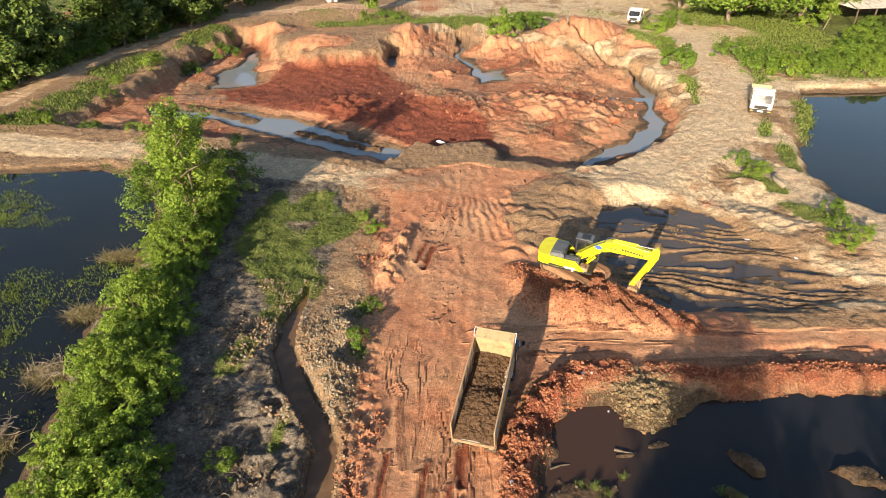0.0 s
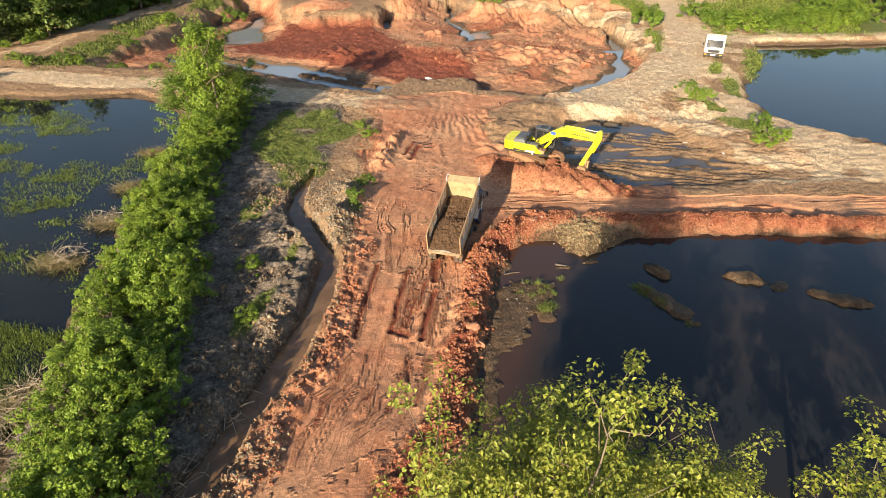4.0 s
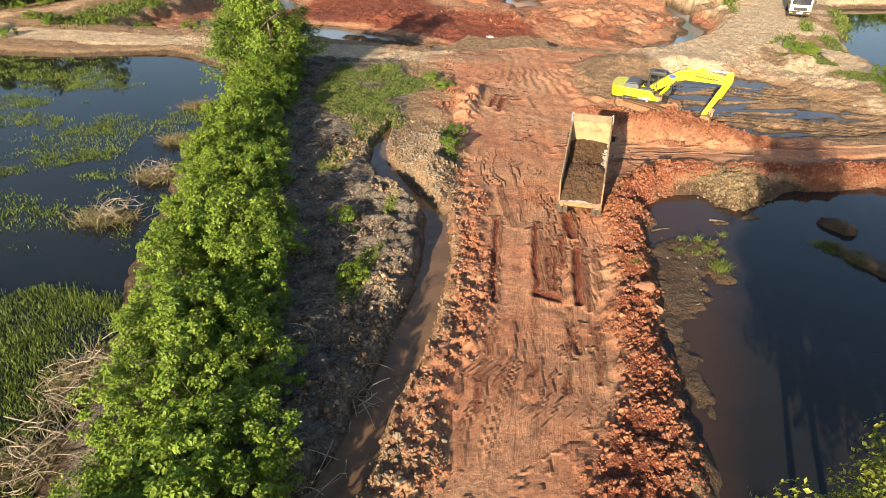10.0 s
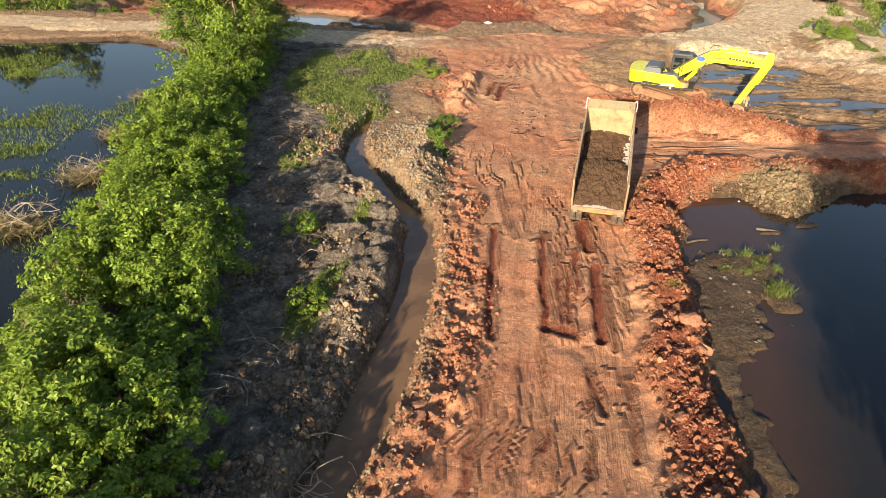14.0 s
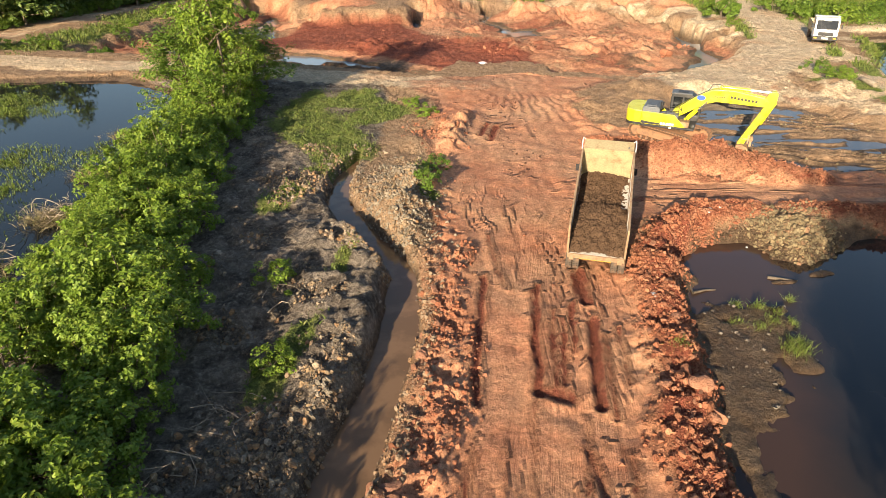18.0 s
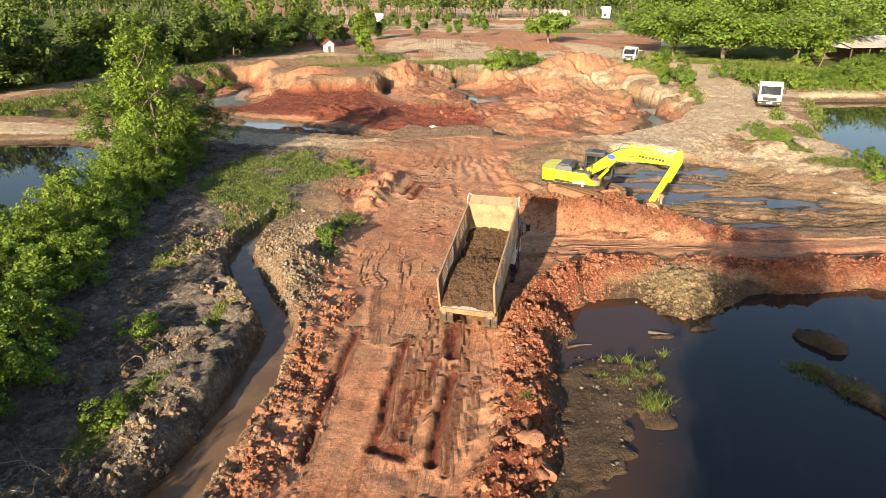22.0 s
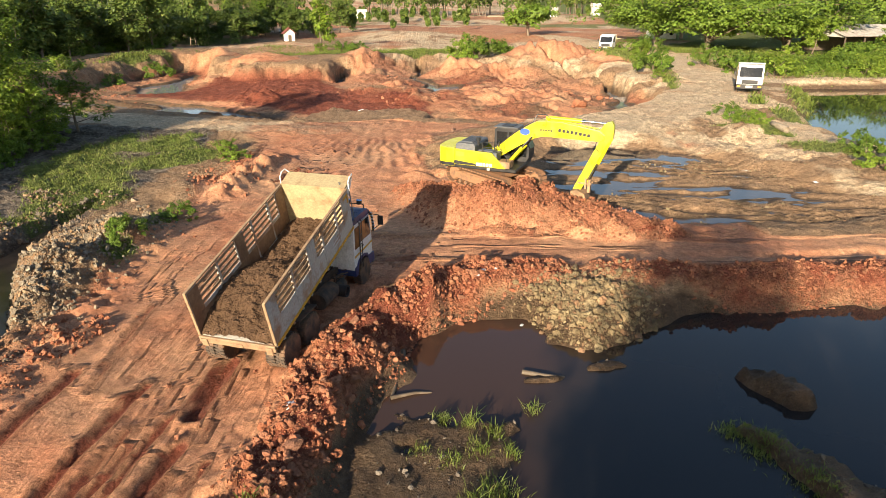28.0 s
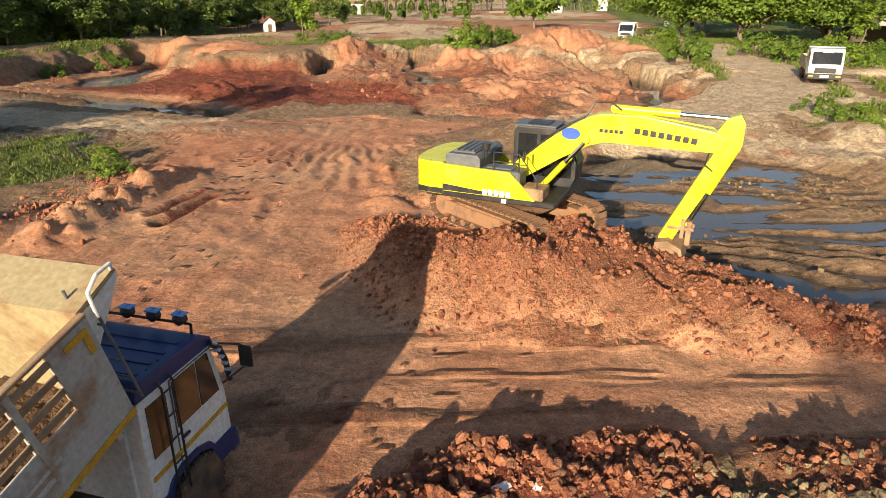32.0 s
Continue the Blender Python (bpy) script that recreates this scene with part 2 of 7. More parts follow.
def box(bm, x0, x1, y0, y1, z0, z1, m=None, bevel=0.0):
    """A box into bm, its edges bevelled, moved by m."""
    vs = [bm.verts.new(Vector(p)) for p in ((x0, y0, z0), (x1, y0, z0), (x1, y1, z0), (x0, y1, z0), (x0, y0, z1), (x1, y0, z1), (x1, y1, z1), (x0, y1, z1))]
    fs = [bm.faces.new([vs[i] for i in q]) for q in ((3, 2, 1, 0), (4, 5, 6, 7), (0, 1, 5, 4), (1, 2, 6, 5), (2, 3, 7, 6), (3, 0, 4, 7))]
    if bevel:
        out = bmesh.ops.bevel(bm, geom=list({e for f in fs for e in f.edges}), offset=bevel, segments=1, affect="EDGES", profile=0.7)
        vs = list({v for f in out["faces"] for v in f.verts} | {v for v in vs if v.is_valid})
    if m is not None:
        for v in vs:
            v.co = m @ v.co
    return vs


def boxes(*rows, bevel=0.0):
    bm = bmesh.new()
    for r in rows:
        box(bm, *r, bevel=bevel)
    return bm


def prism(profile, w0, w1, axis="x", bevel=0.0):
    """A side profile of (a, b) pairs drawn out along an axis: x gives (y, z), y gives (x, z), z gives (x, y)."""
    bm = bmesh.new()
    put = {"x": lambda a, b, w: (w, a, b), "y": lambda a, b, w: (a, w, b), "z": lambda a, b, w: (a, b, w)}[axis]
    lo = [bm.verts.new(put(a, b, w0)) for a, b in profile]
    hi = [bm.verts.new(put(a, b, w1)) for a, b in profile]
    n = len(lo)
    bm.faces.new(lo), bm.faces.new(hi[::-1])
    for i in range(n):
        bm.faces.new((lo[i], lo[(i + 1) % n], hi[(i + 1) % n], hi[i]))
    bmesh.ops.recalc_face_normals(bm, faces=bm.faces)
    if bevel:
        bmesh.ops.bevel(bm, geom=list(bm.edges), offset=bevel, segments=2, affect="EDGES", profile=0.7)
    return bm


def rod(bm, a, b, r0, r1=None, n=8, caps=True):
    """A round bar from a to b into bm."""
    a, b = Vector(a), Vector(b)
    r1 = r0 if r1 is None else r1
    q = (b - a).to_track_quat("Z", "Y").to_matrix()
    rings = []
    for c, r in ((a, r0), (b, r1)):
        rings.append([bm.verts.new(c + q @ Vector((r * math.cos(2 * math.pi * i / n), r * math.sin(2 * math.pi * i / n), 0))) for i in range(n)])
    for i in range(n):
        bm.faces.new((rings[0][i], rings[0][(i + 1) % n], rings[1][(i + 1) % n], rings[1][i]))
    if caps:
        bm.faces.new(rings[0][::-1]), bm.faces.new(rings[1])


def pipe(points, r, n=8):
    """A bent pipe through the points."""
    bm = bmesh.new()
    for a, b in zip(points, points[1:]):
        rod(bm, a, b, r, n=n)
    return bm


def turned(profile, n=24, axis="x"):
    """A turned body: (radius, along) pairs round an axis."""
    bm = bmesh.new()
    rings = []
    for r, w in profile:
        ring = []
        for i in range(n):
            a = 2 * math.pi * i / n
            c, s = r * math.cos(a), r * math.sin(a)
            ring.append(bm.verts.new({"x": (w, c, s), "y": (c, w, s), "z": (c, s, w)}[axis]))
        rings.append(ring)
    for p, q in zip(rings, rings[1:]):
        for i in range(n):
            bm.faces.new((p[i], p[(i + 1) % n], q[(i + 1) % n], q[i]))
    bm.faces.new(rings[0]), bm.faces.new(rings[-1])
    bmesh.ops.recalc_face_normals(bm, faces=bm.faces)
    return bm


# ---- noise on arrays ----
TABLES = {}


def table(seed):
    if seed not in TABLES:
        TABLES[seed] = np.random.default_rng(seed).random(128 * 128)
    return TABLES[seed]


def hash01(ix, iy, seed):
    return table(seed)[((ix.astype(np.int32) & 127) << 7) | (iy.astype(np.int32) & 127)]


def value_noise(x, y, seed):
    ix, iy = np.floor(x), np.floor(y)
    fx, fy = x - ix, y - iy
    fx, fy = fx * fx * (3 - 2 * fx), fy * fy * (3 - 2 * fy)
    i0, j0 = ix.astype(np.int32) & 127, iy.astype(np.int32) & 127
    i1, j1, i0 = ((i0 + 1) & 127) << 7, (j0 + 1) & 127, i0 << 7
    t = table(seed)
    a, c = t[i0 | j0], t[i0 | j1]
    a = a + (t[i1 | j0] - a) * fx
    c = c + (t[i1 | j1] - c) * fx
    return a + (c - a) * fy


def fbm(x, y, size, seed, octaves=4, gain=0.5):
    """Cloudy noise from -1 to 1; size: metres of its largest swells."""
    total, amp, norm, f = 0.0, 1.0, 0.0, 1.0 / size
    for k in range(octaves):
        total = total + amp * (value_noise(x * f + 17.3 * k, y * f - 9.1 * k, seed + k) * 2 - 1)
        norm += amp
        amp, f = amp * gain, f * 2.03
    return total / norm * 1.6


def clods(x, y, size, seed):
    """Rounded lumps from 0 (in the clefts) to 1, with a height of its own for each."""
    u, v = x / size, y / size
    iu, iv = np.floor(u), np.floor(v)
    best, tall = np.full(np.shape(u), 9.0), np.zeros(np.shape(u))
    for du in (-1, 0, 1):
        for dv in (-1, 0, 1):
            cu, cv = iu + du, iv + dv
            d = (cu + hash01(cu, cv, seed) - u) ** 2 + (cv + hash01(cu, cv, seed + 7) - v) ** 2
            near = d < best
            best = np.where(near, d, best)
            tall = np.where(near, hash01(cu, cv, seed + 13), tall)
    return np.clip(1 - best * 1.5, 0, 1) * (0.35 + 0.65 * tall)


def step(lo, hi, v):
    t = np.clip((v - lo) / (hi - lo), 0, 1)
    return t * t * (3 - 2 * t)


def off_line(x, y, pts, vals=None):
    """The distance from a line of points, the metres along it, and the values (a tuple a point) run along it."""
    best = np.full(np.shape(x), 1e12)
    along = np.zeros(np.shape(x))
    got = None if vals is None else [np.zeros(np.shape(x)) for _ in vals[0]]
    run = 0.0
    for i in range(len(pts) - 1):
        (x0, y0), (x1, y1) = pts[i], pts[i + 1]
        dx, dy = x1 - x0, y1 - y0
        ln = math.hypot(dx, dy)
        t = np.clip(((x - x0) * dx + (y - y0) * dy) / ln ** 2, 0, 1)
        d = (x - x0 - t * dx) ** 2 + (y - y0 - t * dy) ** 2
        near = d < best
        best = np.where(near, d, best)
        along = np.where(near, run + t * ln, along)
        if got is not None:
            for k in range(len(got)):
                got[k] = np.where(near, vals[i][k] * (1 - t) + vals[i + 1][k] * t, got[k])
        run += ln
    best = np.sqrt(best)
    return (best, along) if got is None else (best, along, *got)


def in_area(x, y, poly):
    """Metres inside a closed outline (minus: outside)."""
    d, _ = off_line(x, y, list(poly) + [poly[0]])
    odd = np.zeros(np.shape(x), dtype=bool)
    for (x0, y0), (x1, y1) in zip(poly, list(poly[1:]) + [poly[0]]):
        if y0 != y1:
            odd ^= ((y0 > y) != (y1 > y)) & (x < (x1 - x0) * (y - y0) / (y1 - y0) + x0)
    return np.where(odd, d, -d)

# ---- the lie of the land ----
POND_Z, LAGOON_Z, CREEK_Z, FLAT_Z, PIT_Z, FISH_Z = -0.45, -0.45, -0.32, -0.42, -2.15, -0.9
ROAD = [(-12.8, -20), (-6.2, 0), (-4.7, 4), (-2.8, 9.3), (-1.9, 14), (-1.3, 18), (-0.7, 22.5), (0.2, 34), (1.6, 44), (2.2, 56)]
ROAD_W = [(2.4,), (2.5,), (2.6,), (2.8,), (2.8,), (2.8,), (3.0,), (4.5,), (6.0,), (5.5,)]
SIDE = [(3, 32.4), (9, 32.6), (16, 32.4), (30, 32.3), (60, 31.5), (120, 26)]
CREEK = [(-14, -6), (-11.2, 1), (-9.9, 4.8), (-8.8, 9.0), (-7.8, 12.6), (-6.8, 16.4), (-6.4, 21.2), (-6.6, 24.4), (-7.8, 27.2), (-9.5, 29.8), (-10.6, 32.6), (-10.6, 36.5), (-9.9, 39.5)]
CREEK_W = [(0.9,), (0.65,), (0.55,), (0.5,), (0.6,), (0.5,), (0.5,), (0.5,), (0.5,), (0.55,), (0.5,), (0.3,), (0.12,)]
POND = [(6.3, 26.4), (8.1, 28.0), (10.1, 27.7), (10.7, 26.0), (12.2, 25.3), (14.3, 26.8), (16.7, 28.3), (22.2, 28.7), (28, 28.6), (46, 28), (70, 24), (72, -4), (22, -2.6), (11, -0.6), (5, 0.8), (2.6, 0.6),
        (2.0, 1.6), (2.9, 4.8), (3.3, 10), (3.7, 14.3), (4.3, 17.0), (4.9, 19.6), (5.6, 22.4)]
LAGOON = [(-90, 58), (-56, 63), (-47, 61), (-36, 62.5), (-29, 57), (-25.3, 49), (-24.8, 35), (-23.1, 25.5), (-21.6, 18.4), (-20.6, 13), (-19.4, 5.8), (-20.4, -6), (-24, -20), (-90, -20)]
FISH = [(51.3, 90), (48.5, 80), (42.8, 71.4), (39, 63.3), (39.6, 56), (42, 51.5), (50, 44), (95, 40), (110, 88), (75, 92)]
FLAT = [(14.6, 53.6), (19.2, 55.0), (23.4, 54.1), (26.3, 50.3), (28.4, 45.4), (30.2, 42.4), (33, 38.6), (24, 36.8), (16.9, 36.9), (13.4, 39.6), (13.0, 45.1), (13.4, 50.0)]
PIT = [(-50, 75.5), (-44, 73.6), (-33, 72.2), (-22, 69.4), (-13.6, 65.8), (-7, 63.2), (-4.5, 64.6), (-2.5, 68.6), (4, 69.6), (6, 64.6), (10, 62.6), (17, 62), (23, 66.4), (27.4, 71.6), (31, 78.8), (33.2, 88), (34, 100), (31.5, 112), (25, 118), (16, 120), (10, 128), (2, 134),
       (-5, 128), (-9.6, 121), (-12.4, 114.6), (-16, 111), (-21, 110), (-26, 113.4), (-30, 122), (-36, 129), (-42, 129), (-44.5, 118), (-45.5, 104), (-46.5, 90)]
CANAL = [(-33.5, 87.4), (-25.7, 85.0), (-20.0, 82.7), (-13.1, 77.7), (-8.3, 73.8), (-4.2, 71.4), (-3.6, 68.2), (-7.4, 68.5), (-14.1, 71.3), (-19.9, 75.0), (-26.1, 78.4), (-30.6, 81.9), (-41, 84.2), (-41.5, 87)]
DIKE = [(-42, 89), (-31.8, 85.4), (-27.4, 82.9), (-22.1, 79.7), (-16.9, 76.4), (-12.8, 74.3), (-7.7, 71.2)]
WEIR = [(-44.5, 92), (-41.4, 97), (-40.3, 108), (-38.6, 118), (-37.6, 128)]
POOL = [(-37.6, 98.4), (-30.2, 101.7), (-31.9, 108.2), (-34.1, 122.2), (-36.2, 123.7), (-36.8, 114.2), (-38.3, 107.1)]
SLOT = [(-43.2, 104), (-42.2, 112), (-39.6, 126)]
STREAM = [(22, 135), (25.2, 120), (29.4, 109.5), (32.0, 104), (31.6, 95), (29.4, 88), (28.4, 81.5), (26.8, 77.2), (23.8, 72.8), (20.4, 70.6), (16.2, 67.1)]
STREAM_W = [(0.4,), (0.8,), (0.8,), (1.7,), (1.4,), (0.7,), (1.4,), (1.5,), (1.7,), (1.8,), (0.7,)]
RILL = [(2.5, 131.3), (4.4, 129.7), (4.0, 119.5), (7.4, 108.9), (11.1, 110.6), (11.4, 103.8), (6.0, 101.7), (4.9, 109.4), (2.2, 119.5)]
REDFIELD = [(-34.5, 96.5), (-31.5, 89.8), (-23.3, 85.7), (-18.2, 84.1), (-11.3, 79.0), (-5.2, 74.0), (-0.8, 70.4), (6.3, 71.4), (6.2, 79.7), (1.7, 82.6), (-2.0, 85.7), (-4.3, 90.6), (-9.4, 106.5), (-13, 111.5), (-21.5, 109.0), (-26.4, 111), (-29, 101)]
SANDROAD = [(18, 57), (27, 65), (36.5, 77), (43.2, 98), (44.5, 118), (42, 143), (36, 185)]
SANDBRANCH = [(31, 66), (35.0, 59.5), (36.4, 52), (38.2, 46.5), (44, 34)]
BUND = [(-95, 78), (-58, 70.4), (-46, 67.6), (-33.5, 66.2), (-22, 63.4), (-11, 59.6), (-3, 57)]
NWROAD = [(-95, 66), (-70, 73), (-58.3, 81.5), (-57.3, 94), (-54.5, 106.6), (-50, 120), (-44.7, 137), (-30, 146), (0, 152)]
RUTS = [  # from x, y to x, y, half width, depth: spinning wheels have dug these into the road
    (-0.8, 22.9, -1.7, 16.2, 0.13, 0.16), (1.0, 20.3, 0.2, 15.5, 0.15, 0.2), (-3.0, 23.5, -3.8, 15.6, 0.14, 0.14), (-0.4, 21.0, -1.0, 16.6, 0.1, 0.1), (-0.1, 20.4, -0.7, 16.6, 0.1, 0.1), (-0.5, 13.7, -0.4, 12.0, 0.13, 0.12),
    (1.3, 19.4, 0.6, 15.0, 0.1, 0.1), (-1.2, 22.1, -1.3, 19.9, 0.1, 0.1), (1.1, 24.0, 0.9, 21.5, 0.16, 0.16), (1.9, 19.9, 1.5, 16.6, 0.1, 0.1), (-1.6, 16.3, -0.7, 16.0, 0.25, 0.12), (0.4, 21.5, 0.0, 18.5, 0.1, 0.12),
    (-1.9, 15.8, -2.6, 10.5, 0.09, 0.06), (-0.3, 15.0, -1.4, 9.5, 0.09, 0.07), (0.7, 13.5, 0.1, 10.0, 0.1, 0.1), (-3.9, 13.5, -5.0, 8.5, 0.09, 0.07), (-2.6, 27.5, -2.2, 22.5, 0.12, 0.09), (-1.5, 42.2, -0.8, 45.6, 0.22, 0.2), (-2.2, 43, -1.4, 46, 0.16, 0.14)]
MOUND = [(6.2, 41.6), (7.4, 39.2), (8.6, 37.6), (10.2, 37.2), (11.6, 37.0), (13.0, 36.4), (14.8, 35.5), (17.0, 34.9)]
MOUND_H = [(0.3, 1.6), (0.7, 2.2), (1.15, 2.6), (1.3, 2.7), (1.15, 2.5), (0.75, 2.1), (0.45, 1.7), (0.15, 1.2)]
RUBBLE_E = [(-1.8, -3), (-0.9, 1.5), (0.6, 6), (1.8, 10), (2.4, 14), (3.0, 18), (3.9, 22), (5.0, 25.3), (6.4, 28.0), (8.4, 29.6), (11.0, 30.0)]
RUBBLE_E_H = [(0.3, 2.6), (0.34, 2.4), (0.38, 2.0), (0.44, 1.6), (0.5, 1.5), (0.55, 1.5), (0.65, 1.6), (0.75, 1.6), (0.85, 1.6), (0.62, 1.7), (0.4, 1.6)]
RUBBLE_W = [(-9.6, 0), (-8.2, 4), (-7.2, 8), (-6.3, 11.5), (-5.3, 16), (-4.8, 21), (-4.8, 25)]
BERM_S = [(13.4, 29.6), (18, 29.4), (26, 29.6), (40, 29.2), (70, 26.5)]
HEAPS = [  # x, y, radius, height: rounded spoil heaps
    (-6.6, 33.4, 2.4, 0.7), (-7.2, 29.2, 1.9, 0.6), (-4.8, 45.5, 1.6, 0.6), (-6.4, 41.6, 1.6, 0.5), (12.4, 27.6, 1.3, 0.34), (11.5, 27.9, 0.8, 0.16), (13.4, 28.0, 0.9, 0.2), (12.7, 26.5, 0.8, 0.16), (28, 124, 8, 3.0), (35, 115, 4.5, 1.8), (22, 124, 5, 1.2),
    (-22, 117, 6, 1.2), (-29, 110, 3.4, 1.9), (-33, 127, 5, 1.6), (-3, 118, 5, 1.6), (-6, 126, 5, 1.5), (9, 121, 4, 1.3), (0.5, 105, 3, 0.6), (14, 112, 8, 1.2), (15, 88, 9, 1.1), (21, 76, 5, 0.8), (12, 55.6, 3.4, 0.8),
    (17.5, 55.6, 3.0, 0.6), (30.6, 57.0, 3.0, 0.9), (34, 50.5, 2.2, 0.5), (-6, 57, 5, 0.5), (8, 50, 3, 0.5), (3.8, 84, 5, 0.6), (-14, 86, 8, 0.7)]
ISLANDS = [  # x, y, half length, half width, turn, top above the water
    (7.3, 20.2, 2.7, 2.2, 40, 0.13), (8.2, 18.2, 1.5, 1.0, 60, 0.14), (5.6, 17.2, 3.3, 1.6, 75, 0.12), (4.2, 11.5, 4.2, 0.8, 88, 0.07), (16.7, 23.2, 1.2, 0.62, -40, 0.28), (16.1, 19.6, 3.3, 0.9, -62, 0.17),
    (22.3, 22.3, 1.7, 0.8, -12, 0.26), (24.4, 21.5, 0.9, 0.6, 30, 0.14), (10.2, 23.9, 0.7, 0.22, 10, 0.07), (27.6, 20.0, 2.6, 0.8, -25, 0.2), (12.1, 24.6, 0.8, 0.3, 15, 0.1)]


def land(x, y):
    """Height and surface kinds of the ground at arrays of x and y."""
    x, y = np.asarray(x, dtype=float), np.asarray(y, dtype=float)
    wx, wy = x + 0.5 * fbm(x, y, 3.0, 5, 3), y + 0.5 * fbm(x, y, 3.0, 9, 3)
    fine = fbm(x, y, 0.9, 21, 3)
    big = fbm(x, y, 14.0, 31, 4)
    near = 1 - step(70, 110, y)
    z = 0.10 + 0.16 * big + 0.03 * fine
    k = {}
    d_road, s_road, w_road = off_line(wx, wy, ROAD, ROAD_W)
    road = 1 - step(-0.7, 0.5, d_road - w_road)
    verge = 1 - step(0.8, 2.2, d_road - w_road)
    d_side, s_side = off_line(wx, wy, SIDE)
    side = 1 - step(1.8, 2.6, d_side)
    junction = step(-1.5, 1.5, in_area(wx, wy, [(-4.4, 33), (7, 31), (9.5, 36), (12, 41), (12, 52), (17, 56), (10, 61), (-2, 62), (-9, 58.5), (-4.5, 50), (-4.6, 42)]))
    tread = np.clip(road + side + junction, 0, 1)
    # left shore: the shelf of clay between the shrubs and the creek
    d_creek, s_creek, w_creek = off_line(wx * 0.6 + x * 0.4, wy * 0.6 + y * 0.4, CREEK, CREEK_W)
    west = step(0.5, -1.5, x - np.interp(y, [-10, 3, 12, 21, 26, 31, 40, 50, 60], [-11, -9.8, -7.8, -6.6, -7.0, -9.8, -8.6, -8.4, -10])) * (1 - step(56, 64, y))
    lump = 0.55 * clods(wx, wy, 0.62, 3) + 0.45 * clods(wx, wy, 0.3, 6) + 0.22 * fbm(x, y, 0.8, 7, 3)
    lump2 = clods(wx + 3, wy, 1.3, 4)
    rag = np.clip(0.5 + 0.9 * fbm(x, y, 5.0, 41, 3), 0, 1)
    ridge_w = np.exp(-(((wx + 8.0 - 0.10 * (y - 21)) / 1.1) ** 2)) * step(12, 15, y) * (1 - step(27, 30, y)) + np.exp(-(((wx + 7.0) / 1.2) ** 2)) * step(25.5, 27.5, y) * (1 - step(33, 36, y))
    scree = west * (1 - step(1.2, 4.6, d_creek)) * rag
    scree = np.clip(scree + 0.8 * ridge_w, 0, 1)
    z = z + 0.1 * ridge_w
    crumb = 0.5 - np.abs(fbm(x, y, 0.6, 23, 3))
    z = z + (1 - tread) * (0.19 * crumb + 0.07 * fine) * (0.35 + 0.9 * rag)
    z = z + west * (0.04 + 0.3 * (0.5 - np.abs(fbm(x, y, 2.4, 45, 4, 0.6))) + 0.1 * lump) + scree * (0.42 * lump2 + 0.32 * lump)
    d_rw, _ = off_line(wx, wy, RUBBLE_W)
    rubw = 1 - step(0.6, 1.7, d_rw)
    z = z + rubw * (0.04 + 0.34 * lump + 0.28 * lump2 * rag)
    d_re, _, h_re, w_re = off_line(wx, wy, RUBBLE_E, RUBBLE_E_H)
    rube = 1 - step(0.25, 1.0, d_re / w_re)
    z = z + rube * h_re * (0.3 + 0.7 * lump2 + 0.55 * lump)
    d_bs, _ = off_line(wx, wy, BERM_S)
    berm = 1 - step(0.3, 1.7, d_bs)
    z = z + berm * (0.2 + 0.24 * lump + 0.3 * lump2 + 0.14 * fbm(x, y, 1.2, 44, 3))
    d_mo, s_mo, h_mo, w_mo = off_line(wx * 0.5 + x * 0.5, wy * 0.5 + y * 0.5, MOUND, MOUND_H)
    mound = 1 - step(0.3, 1.25, d_mo / w_mo)
    flat_top = np.clip(1 - np.hypot(x - 9.7, y - 40.1) / 2.4, 0, 1)
    z = z + mound * h_mo * (1.0 + (0.42 * lump2 + 0.5 * lump - 0.28) * (1 - step(0, 0.35, flat_top)))
    top_by = np.hypot(x - 9.8, y - 40.2)
    z = np.where(top_by < 3.2, z + (0.86 + 0.12 * (lump - 0.4) - z) * (1 - step(1.7, 3.2, top_by)) * (z < 1.2), z)
    dug = step(11.0, 12.6, x) * (1 - step(17, 18.5, x)) * step(33.6, 34.6, y) * (1 - step(38.2, 39.4, y))
    z = z + dug * 0.42 * (np.abs(np.sin((0.72 * wx + 0.69 * wy) * 2.5)) - 0.45) * (0.6 + 0.8 * lump)
    heap = np.zeros_like(z)
    for hx, hy, hr, hh in HEAPS:
        e = np.hypot(wx - hx, wy - hy) / hr
        b = np.exp(-1.6 * e * e)
        z = z + hh * b * (0.8 + 0.35 * lump2)
        heap = np.maximum(heap, b)
    # wheel ruts along the roads, tread marks fanning over the junction
    across = (wx - np.interp(y, [p[1] for p in ROAD], [p[0] for p in ROAD]))
    run_in = value_noise(across * 1.9, s_road * 0.16, 77) - 0.5
    rut = np.exp(-((np.abs(across - 0.5 * fbm(x * 0, y, 9.0, 8, 2)) - 1.0) / 0.28) ** 2) + 0.6 * np.exp(-((np.abs(across - 1.4) - 0.9) / 0.2) ** 2)
    cut = step(0.15, 0.5, fbm(x * 1.2, y * 0.28, 1.3, 61, 3) + 0.12) * step(12, 15, y) * (1 - step(24, 27, y))
    lines = value_noise(across * 6.5, s_road * 0.22, 62) * 0.6 + value_noise(across * 13, s_road * 0.5, 63) * 0.4
    worked = step(0.0, 0.6, fbm(x, y * 0.5, 3.0, 65, 3) + 0.15)
    ax = x - np.interp(y, [p[1] for p in ROAD], [p[0] for p in ROAD])
    slit = fbm(ax * 4.2, y * 0.34, 1.1, 66, 2)
    gouge = step(0.28, 0.5, slit) * (0.25 + 0.75 * step(-1.2, 0.2, ax)) * step(-0.25, 0.3, fbm(x, y, 4.5, 67, 2)) * step(5, 9, y) * (1 - step(27, 31, y))
